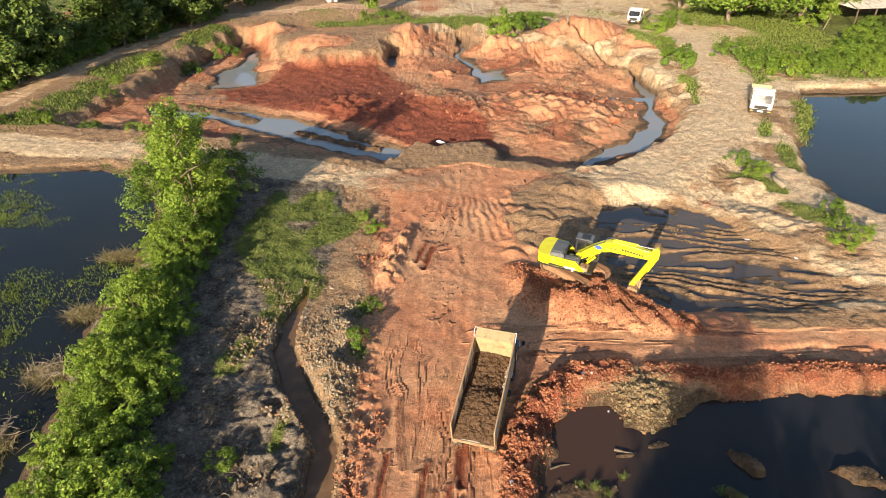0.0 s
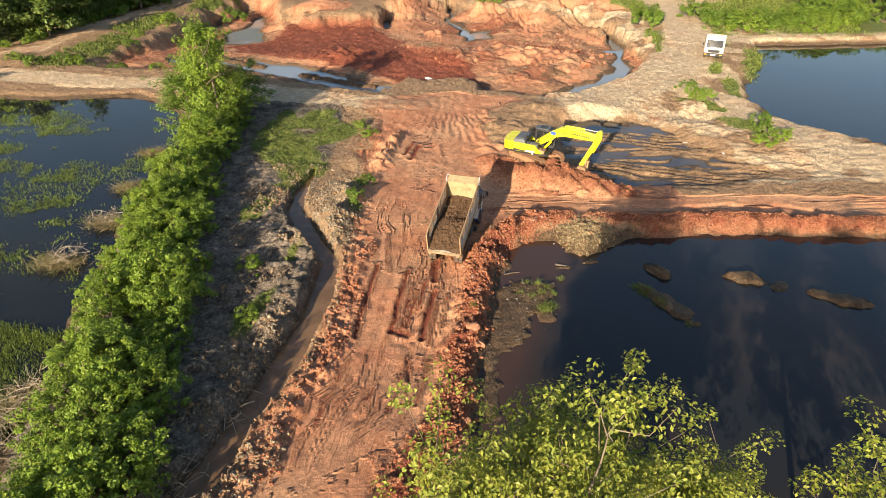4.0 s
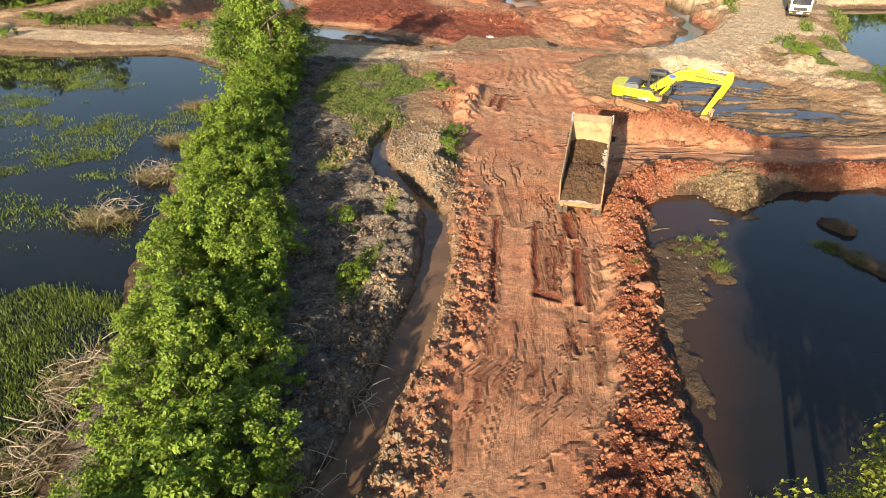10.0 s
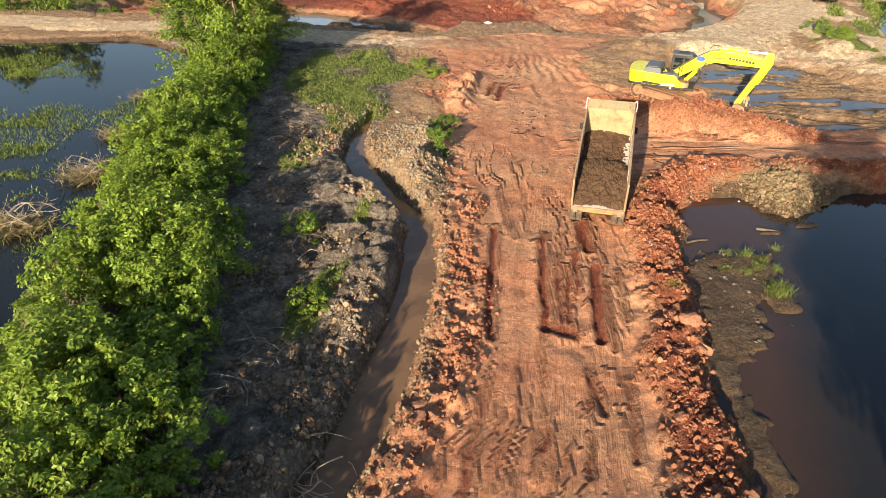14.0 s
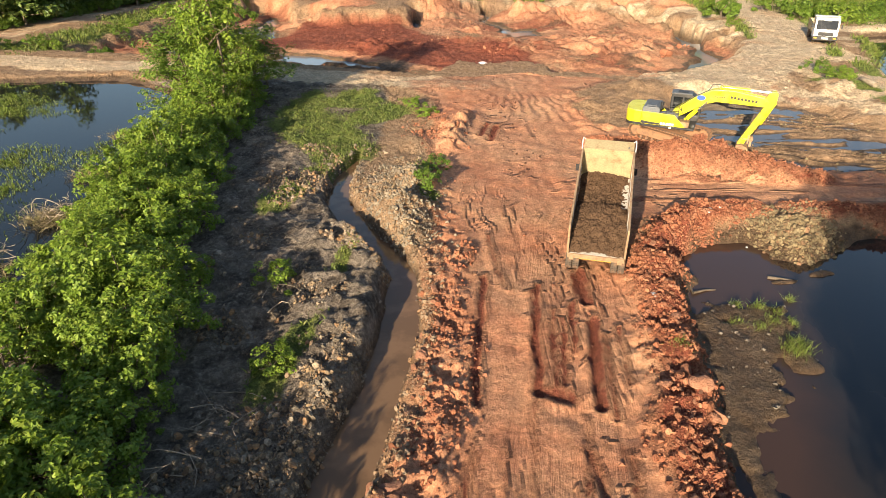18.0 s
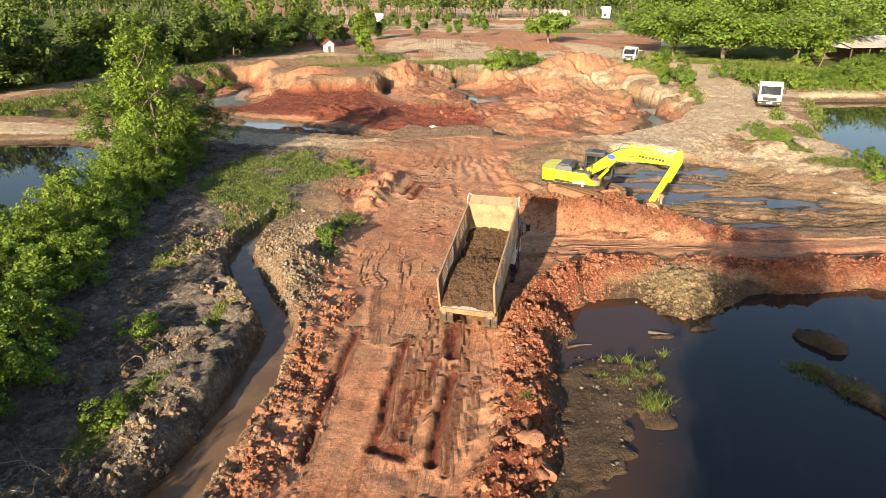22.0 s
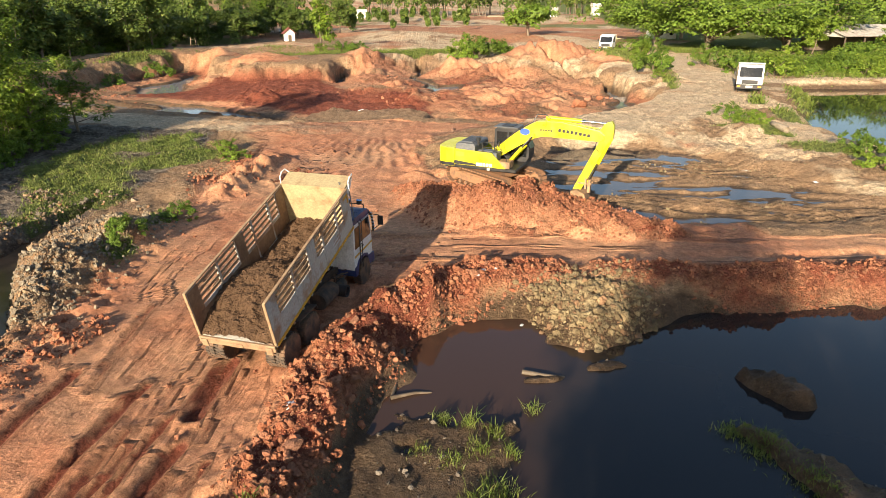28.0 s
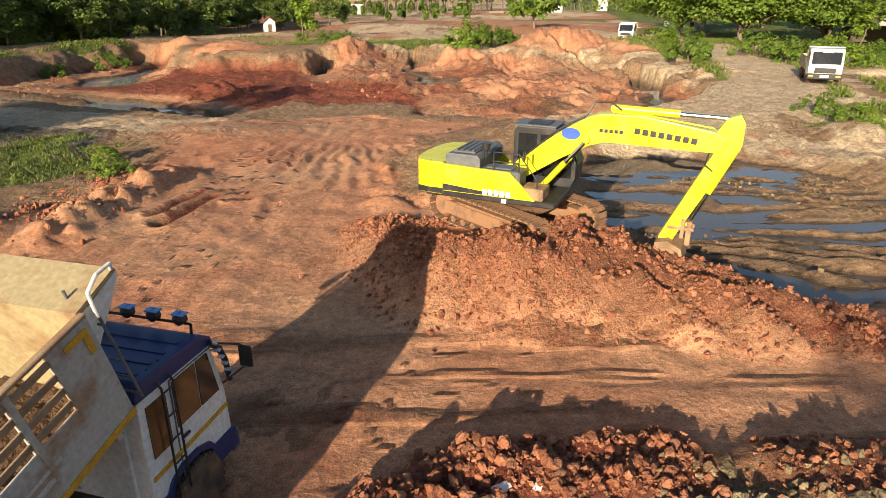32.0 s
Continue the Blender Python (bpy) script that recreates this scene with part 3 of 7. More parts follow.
    pug = step(0.6, 0.8, fbm(x, y, 0.36, 68, 2)) * step(0.1, 0.5, fbm(x, y, 4, 69, 2))
    rutted = np.zeros_like(z)
    for x0, y0, x1, y1, half, dep in RUTS:
        near_it = np.abs(y - 0.5 * (y0 + y1)) < abs(y1 - y0) * 0.5 + 1.5
        if near_it.any():
            d, _ = off_line(x[near_it] + 0.12 * fbm(x[near_it], y[near_it], 1.6, 181, 3), y[near_it], [(x0, y0), (x1, y1)])
            cut_in = np.exp(-(d / half) ** 2)
            z[near_it] = z[near_it] + dep * (0.75 * np.exp(-((d - 2.2 * half) / (0.9 * half)) ** 2) * 0.45 - cut_in)
            rutted[near_it] = np.maximum(rutted[near_it], np.exp(-(d / (1.5 * half)) ** 2) * min(1.0, dep * 7))
    z = z - tread * (0.015 * gouge + 0.018 * pug)
    z = z - road * 0.014 * step(0.5, 0.75, lines) * worked * step(3, 9, y)
    z = z + road * (0.12 * run_in * 0.6 - 0.05 * rut * step(6, 12, y) - 0.03 * cut * step(0.2, 2.0, across) * (1 - step(2.2, 2.9, across)))
    lane = value_noise(s_side * 0.1, (wy - 32.4) * 2.3, 78) - 0.5
    z = z + side * (0.10 * lane - 0.12 * np.exp(-((wy - 32.0 - 0.25 * fbm(x, y * 0, 6, 3, 2)) / 0.2) ** 2) * step(15, 19, x))
    fan = value_noise(np.arctan2(x - 4.5, y - 34) * 40, np.hypot(x - 4.5, y - 34) * 0.3 + 3 * fbm(x, y, 5, 76, 2), 79) - 0.5
    ray = np.arctan2(wx - 2.6, 62 - wy)
    ribs = np.sin(ray * 96 + 3.0 * fbm(x, y, 4, 171, 2)) * step(-0.35, 0.3, fbm(x, y, 3.2, 172, 2) + 0.12)
    z = z + junction * 0.075 * ribs * step(41, 45, y) * (1 - step(52, 56, y)) * step(-2.5, 0.5, x) * (1 - step(5.2, 6.6, x))
    till = step(4.0, 5.6, x) * (1 - step(11.5, 13.5, x)) * step(43, 45, y) * (1 - step(55, 57.5, y))
    z = z + till * (0.34 * lump2 + 0.2 * lump + 0.06 * np.sin((wx * 0.5 + wy) * 3.0) - 0.2)
    z = z + junction * (1 - side) * 0.07 * fan * step(38, 42, y) * step(-0.5, 0.2, fbm(x, y, 5, 75, 2)) + junction * 0.02 * fine
    z = z + 0.75 * np.exp(-((wx + 3.6 - 0.16 * (y - 44)) / 0.75) ** 2) * step(38.5, 41, y) * (1 - step(47, 50, y)) * (0.4 + lump)
    broken_e = step(11, 15, x + 0.25 * (y - 52)) * step(36, 39, y) * (1 - step(92, 110, y)) * (1 - step(40, 46, x))
    shelf = 0.9 * fbm(x * 0.6 - 0.3 * y, y, 6.0, 48, 4)
    z = z + broken_e * (0.42 * (np.floor(shelf * 2.2) / 2.2 * 0.7 + 0.3 * shelf) + 0.24 * (0.5 - np.abs(fbm(x, y, 2.0, 49, 4, 0.6))) + 0.12 * lump2) * step(2.2, 5.5, np.minimum(off_line(wx, wy, SANDROAD)[0], off_line(wx, wy, SANDBRANCH)[0] + 1))
    # the worked pit beyond, with benches, canals and pools
    in_pit = in_area(wx, wy, PIT) + (0.7 + 1.2 * step(74, 90, y)) * fbm(x, y, 6, 52, 4)
    pit = step(-0.7 - 3.0 * step(-9, 2, x) * step(92, 102, y), 1.6 + 1.2 * step(78, 90, y) + 6.5 * step(-9, 2, x) * step(92, 102, y), in_pit)
    hills = 1.3 * fbm(x, y, 13, 55, 5, 0.55) + 0.55 * clods(wx, wy, 3.1, 56) * step(-0.2, 0.5, fbm(x, y, 12, 54, 2)) + 0.4 * clods(wx, wy, 1.3, 57) * rag
    rough = step(64, 72, y)
    redfield = step(-1.5, 1.5, in_area(wx, wy, REDFIELD))
    rows = 0.12 * fbm(x, y, 1.4, 59, 3) * redfield + 0.05 * np.sin((x * 0.45 + y * 0.9 + 2.4 * fbm(x, y, 7, 58, 3)) * 2.6) * redfield + 0.16 * (0.5 - np.abs(fbm(x, y, 2.6, 60, 4, 0.6))) * redfield
    px, py = wx + 0.7 * fbm(x, y, 4.0, 86, 3), wy + 0.7 * fbm(x, y, 4.0, 87, 3)
    d_st, _, w_st = off_line(px, py, STREAM, STREAM_W)
    d_sl, _ = off_line(px, py, SLOT)
    deeper = 1.05 * step(86, 98, y)
    dry_by = np.minimum.reduce([-in_area(px, py, CANAL), d_st - w_st, -in_area(px, py, RILL), d_sl - 1.0, -in_area(px, py, POOL), np.hypot((wx + 9.0) / 0.6, (wy - 116) / 2.4) * 1.6 - 2.8])
    crag = (0.55 * (0.5 - np.abs(fbm(x, y, 5.0, 151, 4, 0.6))) + 0.3 * clods(px, py, 2.3, 152) + 0.22 * clods(wx, wy, 1.1, 153)) * step(-0.5, 0.5, fbm(x, y, 11, 154, 3) + 0.1)
    bench = np.floor(fbm(x, y, 9, 155, 3) * 3 + 0.5 * fbm(x, y, 2, 156, 2)) * 0.28
    floor = PIT_Z - deeper + 0.28 + 0.16 * step(0.3, 2.5, dry_by) + 0.3 * step(2, 14, dry_by) + rows + 0.12 * crumb
    loose = rough * (1 - 0.92 * redfield) * (0.3 * step(-0.2, 1.5, dry_by) + 0.7 * step(0.8, 6, dry_by))
    floor = floor + loose * (0.9 * crag + 0.5 * np.maximum(hills, 0.0) * step(3, 12, dry_by) + bench * step(2, 6, dry_by) * step(8, 14, x))
    z = z * (1 - pit) + pit * (floor + (0.25 * step(85, 110, y)) * redfield + 0.5 * step(96, 125, y) * step(0.5, 6, dry_by)) + pit * heap * 0.8 * (0.5 + lump2) * rough * step(0.3, 5, dry_by)
    face = pit * (1 - pit) * 4
    z = z + face * (0.9 * (0.4 - np.abs(fbm(x, y, 2.6, 157, 4, 0.6))) + 0.5 * clods(wx, wy, 1.3, 158) - 0.2)
    beyond = step(118, 132, y)
    z = z + beyond * (0.8 * fbm(x, y, 22, 63, 4)) * (1 - pit)
    # higher ground: bund, sand roads and banks
    d_bund, _ = off_line(wx, wy, BUND)
    bund = 1 - step(1.8, 3.4, d_bund)
    z = np.where(bund > 0.01, np.maximum(z, bund * 2.9 - 2.75 + 0.06 * fine), z)
    d_nw, s_nw = off_line(wx, wy, NWROAD)
    nwroad = 1 - step(1.4, 2.6, d_nw)
    nwbank = (1 - step(3.0, 8.0, d_nw)) * (1 - pit)
    z = z + nwbank * 0.5
    d_sr, s_sr = off_line(wx, wy, SANDROAD)
    d_sb, _ = off_line(wx, wy, SANDBRANCH)
    sandroad = np.maximum(1 - step(2.8, 4.6, d_sr), 1 - step(1.5, 2.6, d_sb))
    z = z + (1 - step(3, 7, d_sr)) * 0.35 * (1 - pit) - 0.06 * np.exp(-((d_sr - 1.0) / 0.35) ** 2)
    # water bodies are dug below their levels
    def dig(z, inside, depth, level, soft):
        return z * (1 - step(-soft, soft * 0.4, inside)) + (level - depth * step(-0.2, 2.5, inside)) * step(-soft, soft * 0.4, inside)
    edge = 0.35 * fbm(x, y, 1.6, 71, 3)
    pond = in_area(wx * 0.5 + x * 0.5, wy * 0.5 + y * 0.5, POND) + edge
    z = dig(z, pond, 0.5, POND_Z - 0.05, 1.0)
    isle = np.zeros_like(z)
    for ix, iy, a, b, turn, top in ISLANDS:
        c, s = math.cos(radians(turn)), math.sin(radians(turn))
        u, v = (x - ix) * c + (y - iy) * s, -(x - ix) * s + (y - iy) * c
        e = np.hypot(u / a, v / b) + 0.42 * fbm(x, y, 1.1, 73, 4, 0.6)
        lift = 1 - step(0.55, 1.15, e)
        z = z + (POND_Z + top * (0.5 + 1.0 * lump + 0.7 * lump2) - z) * lift * (pond > 0)
        isle = np.maximum(isle, lift)
    lagoon = in_area(wx, wy, LAGOON) + edge
    z = dig(z, lagoon, 0.6, LAGOON_Z - 0.04, 1.2)
    bed = 1 - step(1.0, 2.3, d_creek / w_creek)
    bed = np.where(d_creek < 3, bed, 0)
    z = z * (1 - bed) + (CREEK_Z - 0.16) * bed
    flat = in_area(wx, wy, FLAT)
    comb = np.sin((y + 0.30 * x - 0.014 * (x - 20) ** 2 + 2.3 * fbm(x * 0.5, y, 4, 82, 3)) * 4.6)
    furrow = comb * 0.13 * (0.5 + step(-0.4, 0.4, fbm(x, y, 5, 84, 2))) * (0.4 + 0.6 * step(-0.5, 0.3, fbm(x * 0.5, y * 1.6, 1.8, 89, 3))) + 0.2 * fbm(x * 0.35, y * 1.3, 1.8, 83, 4, 0.65) + 0.07 * lump + 0.10 * np.clip((x - 23) / 6, 0, 1) + 0.12 * lump2 * step(0.1, 0.5, fbm(x * 0.6, y, 3.0, 88, 3)) - 0.09
    f_in = step(-1.4, 1.0, flat)
    z = z * (1 - f_in) + (FLAT_Z + 0.05 + furrow - 0.07 * (1 - step(0, 5, np.hypot((x - 21) / 2.2, y - 49)))) * f_in
    fish = in_area(wx, wy, FISH) + edge
    z = dig(z, fish, 0.8, FISH_Z - 0.05, 1.6)
    canal = step(-0.15, -0.75, dry_by) * 1.0
    damp = step(0.9, -0.1, dry_by + 0.4 * fbm(x, y, 1.5, 159, 3))
    d_di, s_di = off_line(px, py, DIKE)
    d_we, s_we = off_line(px, py, WEIR)
    broken = step(0.25, 0.5, value_noise(s_di * 0.3, s_di * 0, 85))
    dike = np.maximum((1 - step(0.25, 0.95, d_di)) * broken * 0.8, 1 - step(0.5, 1.7, d_we))
    z = z * (1 - canal) + (PIT_Z - deeper - 0.4) * canal
    z = z + (PIT_Z - deeper + 0.36 + 0.4 * lump2 + 0.15 * lump - z) * dike * (z < PIT_Z - deeper + 0.6)
    wetpit = canal * (1 - dike)
    # far country rolls gently
    far = step(170, 320, np.hypot(x, y))
    z = z * (1 - far) + far * (0.3 + 1.2 * fbm(x, y, 90, 91, 3))
    # surface kinds
    east = step(12, 18, x + 0.25 * (y - 52)) * step(35.5, 38, y) * (1 - pit)
    scar = step(0.12, 0.45, fbm(x, y, 6.5, 101, 4, 0.6)) * (1 - redfield) * rough
    sand = np.clip(np.maximum.reduce([east * (1 - 0.85 * f_in) * np.clip(0.72 + 0.7 * fbm(x, y, 2.6, 99, 3), 0, 1), sandroad, bund * 0.8, nwroad * 0.9, pit * (1 - redfield) * (1 - 0.8 * scar) * 0.2]), 0, 1)
    redness = np.clip(np.maximum.reduce([tread, verge, step(-0.8, 0.8, in_area(wx, wy, [(3, 29.6), (22, 30), (22, 36.6), (15, 38.4), (12.4, 42.5), (4, 46)])), rube, rubw * 0.5, mound, berm, pit * (0.78 + 0.22 * redfield) * (1 - 0.45 * scar), bund * 0.5, step(0.08, 0.35, heap) * step(60, 66, y), nwroad * 0.5, 0.62 * east * step(-0.1, 0.4, fbm(x, y, 4.0, 47, 3)) * (1 - step(62, 68, y)) * (1 - step(24, 30, x)) * (1 - 0.7 * f_in), 0.75 * step(120, 135, y) * step(0.1, 0.6, fbm(x, y, 30, 95, 4) + 0.3)]), 0, 1) * (1 - sandroad) * (1 - bund * 0.4)
    redness = redness * (1 - 0.75 * step(0, 2.0, in_area(wx, wy, [(5.4, 44), (13, 43), (15, 53), (19, 58), (10, 60.5), (5.4, 56)]) + fbm(x, y, 2.5, 96, 3)))
    # streaks, gouges and ruts: damp darker soil, with part of their shade coloured in
    streak = step(0.52, 0.72, lines) * worked * step(3, 9, y) * (1 - step(29, 36, y))
    tracks = road * step(4, 8, y) * (1 - step(25, 31, y)) * (0.3 + 0.7 * step(-1.6, -0.2, ax)) * step(-0.5, 0.25, fbm(x, y, 4.0, 107, 3)) + 0.22 * junction * step(-0.2, 0.4, fbm(x, y, 5.0, 108, 2))
    # rube in deep: dark red soil plus the rubble's own shade, put into colour
    deep = np.clip(redfield + 0.55 * pit * step(0.05, 0.4, fbm(x, y, 7, 161, 4, 0.6)) + mound * (1 - step(0, 0.4, flat_top)) * 0.5 + 0.7 * rube + 0.6 * berm + 0.35 * road * streak + 0.25 * tread * gouge + 0.75 * rutted + 0.35 * tread * pug + 0.45 * side * step(0.2, 0.7, fbm(x * 0.3, y * 2.2, 1.4, 64, 3)), 0, 1)
    gras = np.zeros_like(z)
    for gx, gy, ga, gb, turn in GRASS_AREAS:
        c, s = math.cos(radians(turn)), math.sin(radians(turn))
        u, v = (x - gx) * c + (y - gy) * s, -(x - gx) * s + (y - gy) * c
        gras = np.maximum(gras, 1 - step(0.5, 1.2, np.hypot(u / ga, v / gb) + 0.45 * fbm(x, y, 3.0, 97, 4)))
    wood = np.clip(step(-6, -14, x + 0.33 * (y - 60) + 44) * step(82, 92, y) + step(0, 9, x - 52 - 0.1 * (y - 100)) * step(90, 98, y), 0, 1)
    gras = np.clip(np.maximum(gras * (1 - sandroad), wood * 0.9) + 0.65 * step(0.15, 0.6, fbm(x, y, 24, 98, 4)) * step(128, 150, y), 0, 1) * (1 - tread) * (1 - nwroad)
    clay = np.clip(west, 0, 1) * (1 - tread) * (1 - redness)
    # the rube term paints shade on the bank's pond side; the rest is wet ground
    water = np.maximum.reduce([bed * 0.9, 0.3 * rube * step(-0.6, 0.7, x - np.interp(y, [0, 12, 21, 28], [1.4, 2.7, 4.0, 6.4])), step(-1.6, -0.1, pond) * (1 - rube * 0.7) * (1 - berm * 0.8), step(-1.2, 0, lagoon), f_in * (0.3 + 0.65 * (1 - step(0.0, 0.09, z - FLAT_Z))), 0.8 * step(-1.5, 0, fish), 0.8 * damp * pit, 0.3 * tread * gouge, 0.3 * rutted * step(-0.3, 0.4, fbm(x, y, 1.5, 182, 3)), 0.62 * pit * (1 - redfield) * step(0.3, 0.55, fbm(x, y, 3.4, 103, 4, 0.6)), wetpit, 0.9 * isle])
    k.update(red=redness, sand=sand, deep=deep, tracks=np.clip(tracks, 0, 1), grass=gras, clay=clay, wet=np.clip(water, 0, 1), isle=isle, pond=pond, lagoon=lagoon, creek=d_creek - w_creek,
             rube=rube, rubw=rubw, scree=scree, berm=berm, mound=mound, tread=tread, pit=pit, flat=flat, fish=fish, wood=wood, canal=np.maximum(wetpit, damp * pit * 0.6), dike=dike, road=road, sandroad=sandroad, top=flat_top)
    return z, k


GRASS_AREAS = [  # x, y, half length, half width, turn
    (-12.5, 42, 7.5, 3.0, 100), (-13.0, 31.5, 2.4, 1.0, 70), (-10.0, 47, 4.5, 2.2, 60), (-12.0, 52, 4.0, 2.5, 80), (-9.2, 24.2, 2.2, 0.8, 80), (-10.2, 17.6, 3.2, 0.9, 75), (-15.5, 48, 8, 2.2, 95),
    (31.6, 57.5, 4.5, 1.6, -45), (34.4, 49.6, 4.2, 1.6, -60), (33.2, 62.6, 1.8, 1.4, 0), (38.5, 72, 1.1, 3.4, -20), (41, 81, 1.0, 4.0, -15), (35.6, 88, 1.4, 7, -10), (38.3, 108, 1.8, 8, 2),
    (46.6, 78, 2.6, 8, -25), (47, 95, 2.4, 8, -12), (38, 65, 1.2, 6, -15), (-50, 84, 3.6, 9, 0), (-49.5, 100, 3.4, 11, -10), (-45, 120, 3, 9, -20), (-64, 100, 5, 24, -8), (58, 108, 13, 14, 0), (84, 112, 18, 12, 0), (60, 140, 14, 16, 0), (-52, 76, 8, 2, 0),
    (-15, 134, 14, 3, 0), (6, 136, 14, 4, 0), (20, 142, 7, 3, 0), (42, 128, 4, 9, 10), (-6.0, 36.6, 0.9, 1.6, 0), (-5.6, 31.8, 0.8, 1.2, 0), (36, 118, 2.5, 7, 0)]


def ground_z(x, y):
    z, _ = land(np.array([x]), np.array([y]))
    return float(z[0])


def ground_zs(xs, ys):
    z, _ = land(np.array(xs), np.array(ys))
    return [float(v) for v in z]


def spread(lo, hi, fine, grow):
    """Grid lines: fine steps from lo to hi, growing past them to the horizon."""
    mid = list(np.arange(lo, hi, fine))
    up, s = [hi], fine
    while up[-1] < 2600:
        s = s * grow
        up.append(up[-1] + s)
    down, s = [lo], fine
    while down[-1] > -2600:
        s = s * grow
        down.append(down[-1] - s)
    return np.array(down[:0:-1] + mid + up)


def ground_sheet():
    wide = spread(-20, 32, 0.2, 1.065)
    wide = np.concatenate([wide[wide < -47], np.arange(-47, -20, 0.34), wide[wide > -20]])
    gx = np.concatenate([wide[wide < -12.5], np.arange(-12.5, 7.5, 0.12), wide[wide > 7.5]])
    south, north = spread(0, 1, 0.19, 1.2), spread(0, 115, 0.4, 1.05)
    gy = np.concatenate([south[south < -4], np.arange(-4, 0, 0.2), np.arange(0, 34, 0.135), np.arange(34, 52, 0.19), np.arange(52, 90, 0.32), np.arange(90, 115, 0.45), north[north > 115]])
    X, Y = np.meshgrid(gx, gy)
    z, k = land(X.ravel(), Y.ravel())
    nx, ny = len(gx), len(gy)
    verts = np.column_stack([X.ravel(), Y.ravel(), z])
    i = np.arange(nx * ny).reshape(ny, nx)
    faces = np.column_stack([i[:-1, :-1].ravel(), i[:-1, 1:].ravel(), i[1:, 1:].ravel(), i[1:, :-1].ravel()])
    me = np_mesh("ground", verts, faces, smooth=True)
    for name, chans in (("kind_a", ("red", "sand", "grass")), ("kind_b", ("deep", "wet", "clay"))):
        at = me.color_attributes.new(name, "FLOAT_COLOR", "POINT")
        data = np.column_stack([k[c] for c in chans] + [k["tracks"]]).astype(np.float32)
        at.data.foreach_set("color", data.ravel())
    return me


def ground_material():
    m, nd, lk, bs = node_mat("earth")
    pos = nd.new("ShaderNodeTexCoord").outputs["Object"]
    n_fine = tex_noise(nd, lk, pos, 5.0, 8.0, 0.68)
    n_mid = tex_noise(nd, lk, pos, 0.9, 6.0, 0.6)
    n_big = tex_noise(nd, lk, pos, 0.16, 5.0, 0.55)
    n_grit = tex_noise(nd, lk, pos, 28.0, 4.0, 0.7)

    def chan(name):
        a = nd.new("ShaderNodeAttribute")
        a.attribute_name = name
        s = nd.new("ShaderNodeSeparateColor")
        lk.new(a.outputs["Color"], s.inputs[0])
        return [s.outputs[0], s.outputs[1], s.outputs[2], a.outputs["Alpha"]]

    ka, kb = chan("kind_a"), chan("kind_b")

    def ragged(v, n, lo=0.35, hi=0.65, push=0.7):
        """A kind's edge broken up by noise."""
        return ramp(nd, lk, maths(nd, lk, "ADD", v, maths(nd, lk, "MULTIPLY", maths(nd, lk, "SUBTRACT", n, 0.5), push)), lo, hi)

    soil = mix_col(nd, lk, ramp(nd, lk, n_mid, 0.35, 0.65), (0.30, 0.185, 0.105), (0.38, 0.25, 0.15))
    clay = mix_col(nd, lk, ramp(nd, lk, n_mid, 0.38, 0.62), (0.095, 0.073, 0.055), (0.27, 0.218, 0.17))
    clay = mix_col(nd, lk, ramp(nd, lk, n_fine, 0.5, 0.75), clay, (0.32, 0.27, 0.21))
    red = mix_col(nd, lk, ramp(nd, lk, n_mid, 0.35, 0.68), (0.40, 0.165, 0.086), (0.47, 0.226, 0.126))
    red = mix_col(nd, lk, ramp(nd, lk, n_big, 0.42, 0.66), red, (0.475, 0.262, 0.148))
    red = mix_col(nd, lk, ramp(nd, lk, n_fine, 0.60, 0.80), red, (0.29, 0.117, 0.068))
    deep = mix_col(nd, lk, ramp(nd, lk, n_mid, 0.35, 0.65), (0.195, 0.054, 0.031), (0.28, 0.086, 0.048))
    sand = mix_col(nd, lk, ramp(nd, lk, n_mid, 0.35, 0.65), (0.50, 0.37, 0.235), (0.64, 0.50, 0.335))
    sand = mix_col(nd, lk, ramp(nd, lk, n_big, 0.5, 0.7), sand, (0.56, 0.37, 0.225))
    gras = mix_col(nd, lk, ramp(nd, lk, n_mid, 0.35, 0.65), (0.105, 0.14, 0.03), (0.165, 0.18, 0.05))
    wet = mix_col(nd, lk, ramp(nd, lk, n_mid, 0.35, 0.65), (0.09, 0.056, 0.033), (0.155, 0.103, 0.062))
    c = mix_col(nd, lk, ragged(kb[2], n_mid), soil, clay)
    c = mix_col(nd, lk, ragged(ka[1], n_mid), c, sand)
    c = mix_col(nd, lk, ragged(ka[0], n_mid), c, red)
    c = mix_col(nd, lk, maths(nd, lk, "MULTIPLY", ragged(kb[0], n_mid), ka[0]), c, deep)
    # tread marks along the road, which runs a little east of north
    skew = nd.new("ShaderNodeMapping")
    skew.inputs["Rotation"].default_value = (0, 0, radians(9.5))
    lk.new(pos, skew.inputs["Vector"])
    draw = nd.new("ShaderNodeVectorMath")
    draw.operation = "MULTIPLY"
    draw.inputs[1].default_value = (4.6, 0.34, 0.0)
    lk.new(skew.outputs[0], draw.inputs[0])
    n_line = tex_noise(nd, lk, draw.outputs[0], 1.0, 5.0, 0.62)
    mark = maths(nd, lk, "MULTIPLY", ramp(nd, lk, n_line, 0.52, 0.64), kb[3])
    c = mix_col(nd, lk, maths(nd, lk, "MULTIPLY", mark, 0.5), c, (0.19, 0.07, 0.038))
    c = mix_col(nd, lk, ragged(kb[1], n_mid, 0.4, 0.75), c, wet)
    c = mix_col(nd, lk, ragged(ka[2], n_fine, 0.4, 0.7, 1.0), c, gras)
    n_crag = tex_noise(nd, lk, pos, 1.7, 10.0, 0.74)
    loose = ramp(nd, lk, maths(nd, lk, "MULTIPLY", ka[0], maths(nd, lk, "SUBTRACT", 1.0, kb[0])), 0.55, 0.95, 1.0, 0.1)
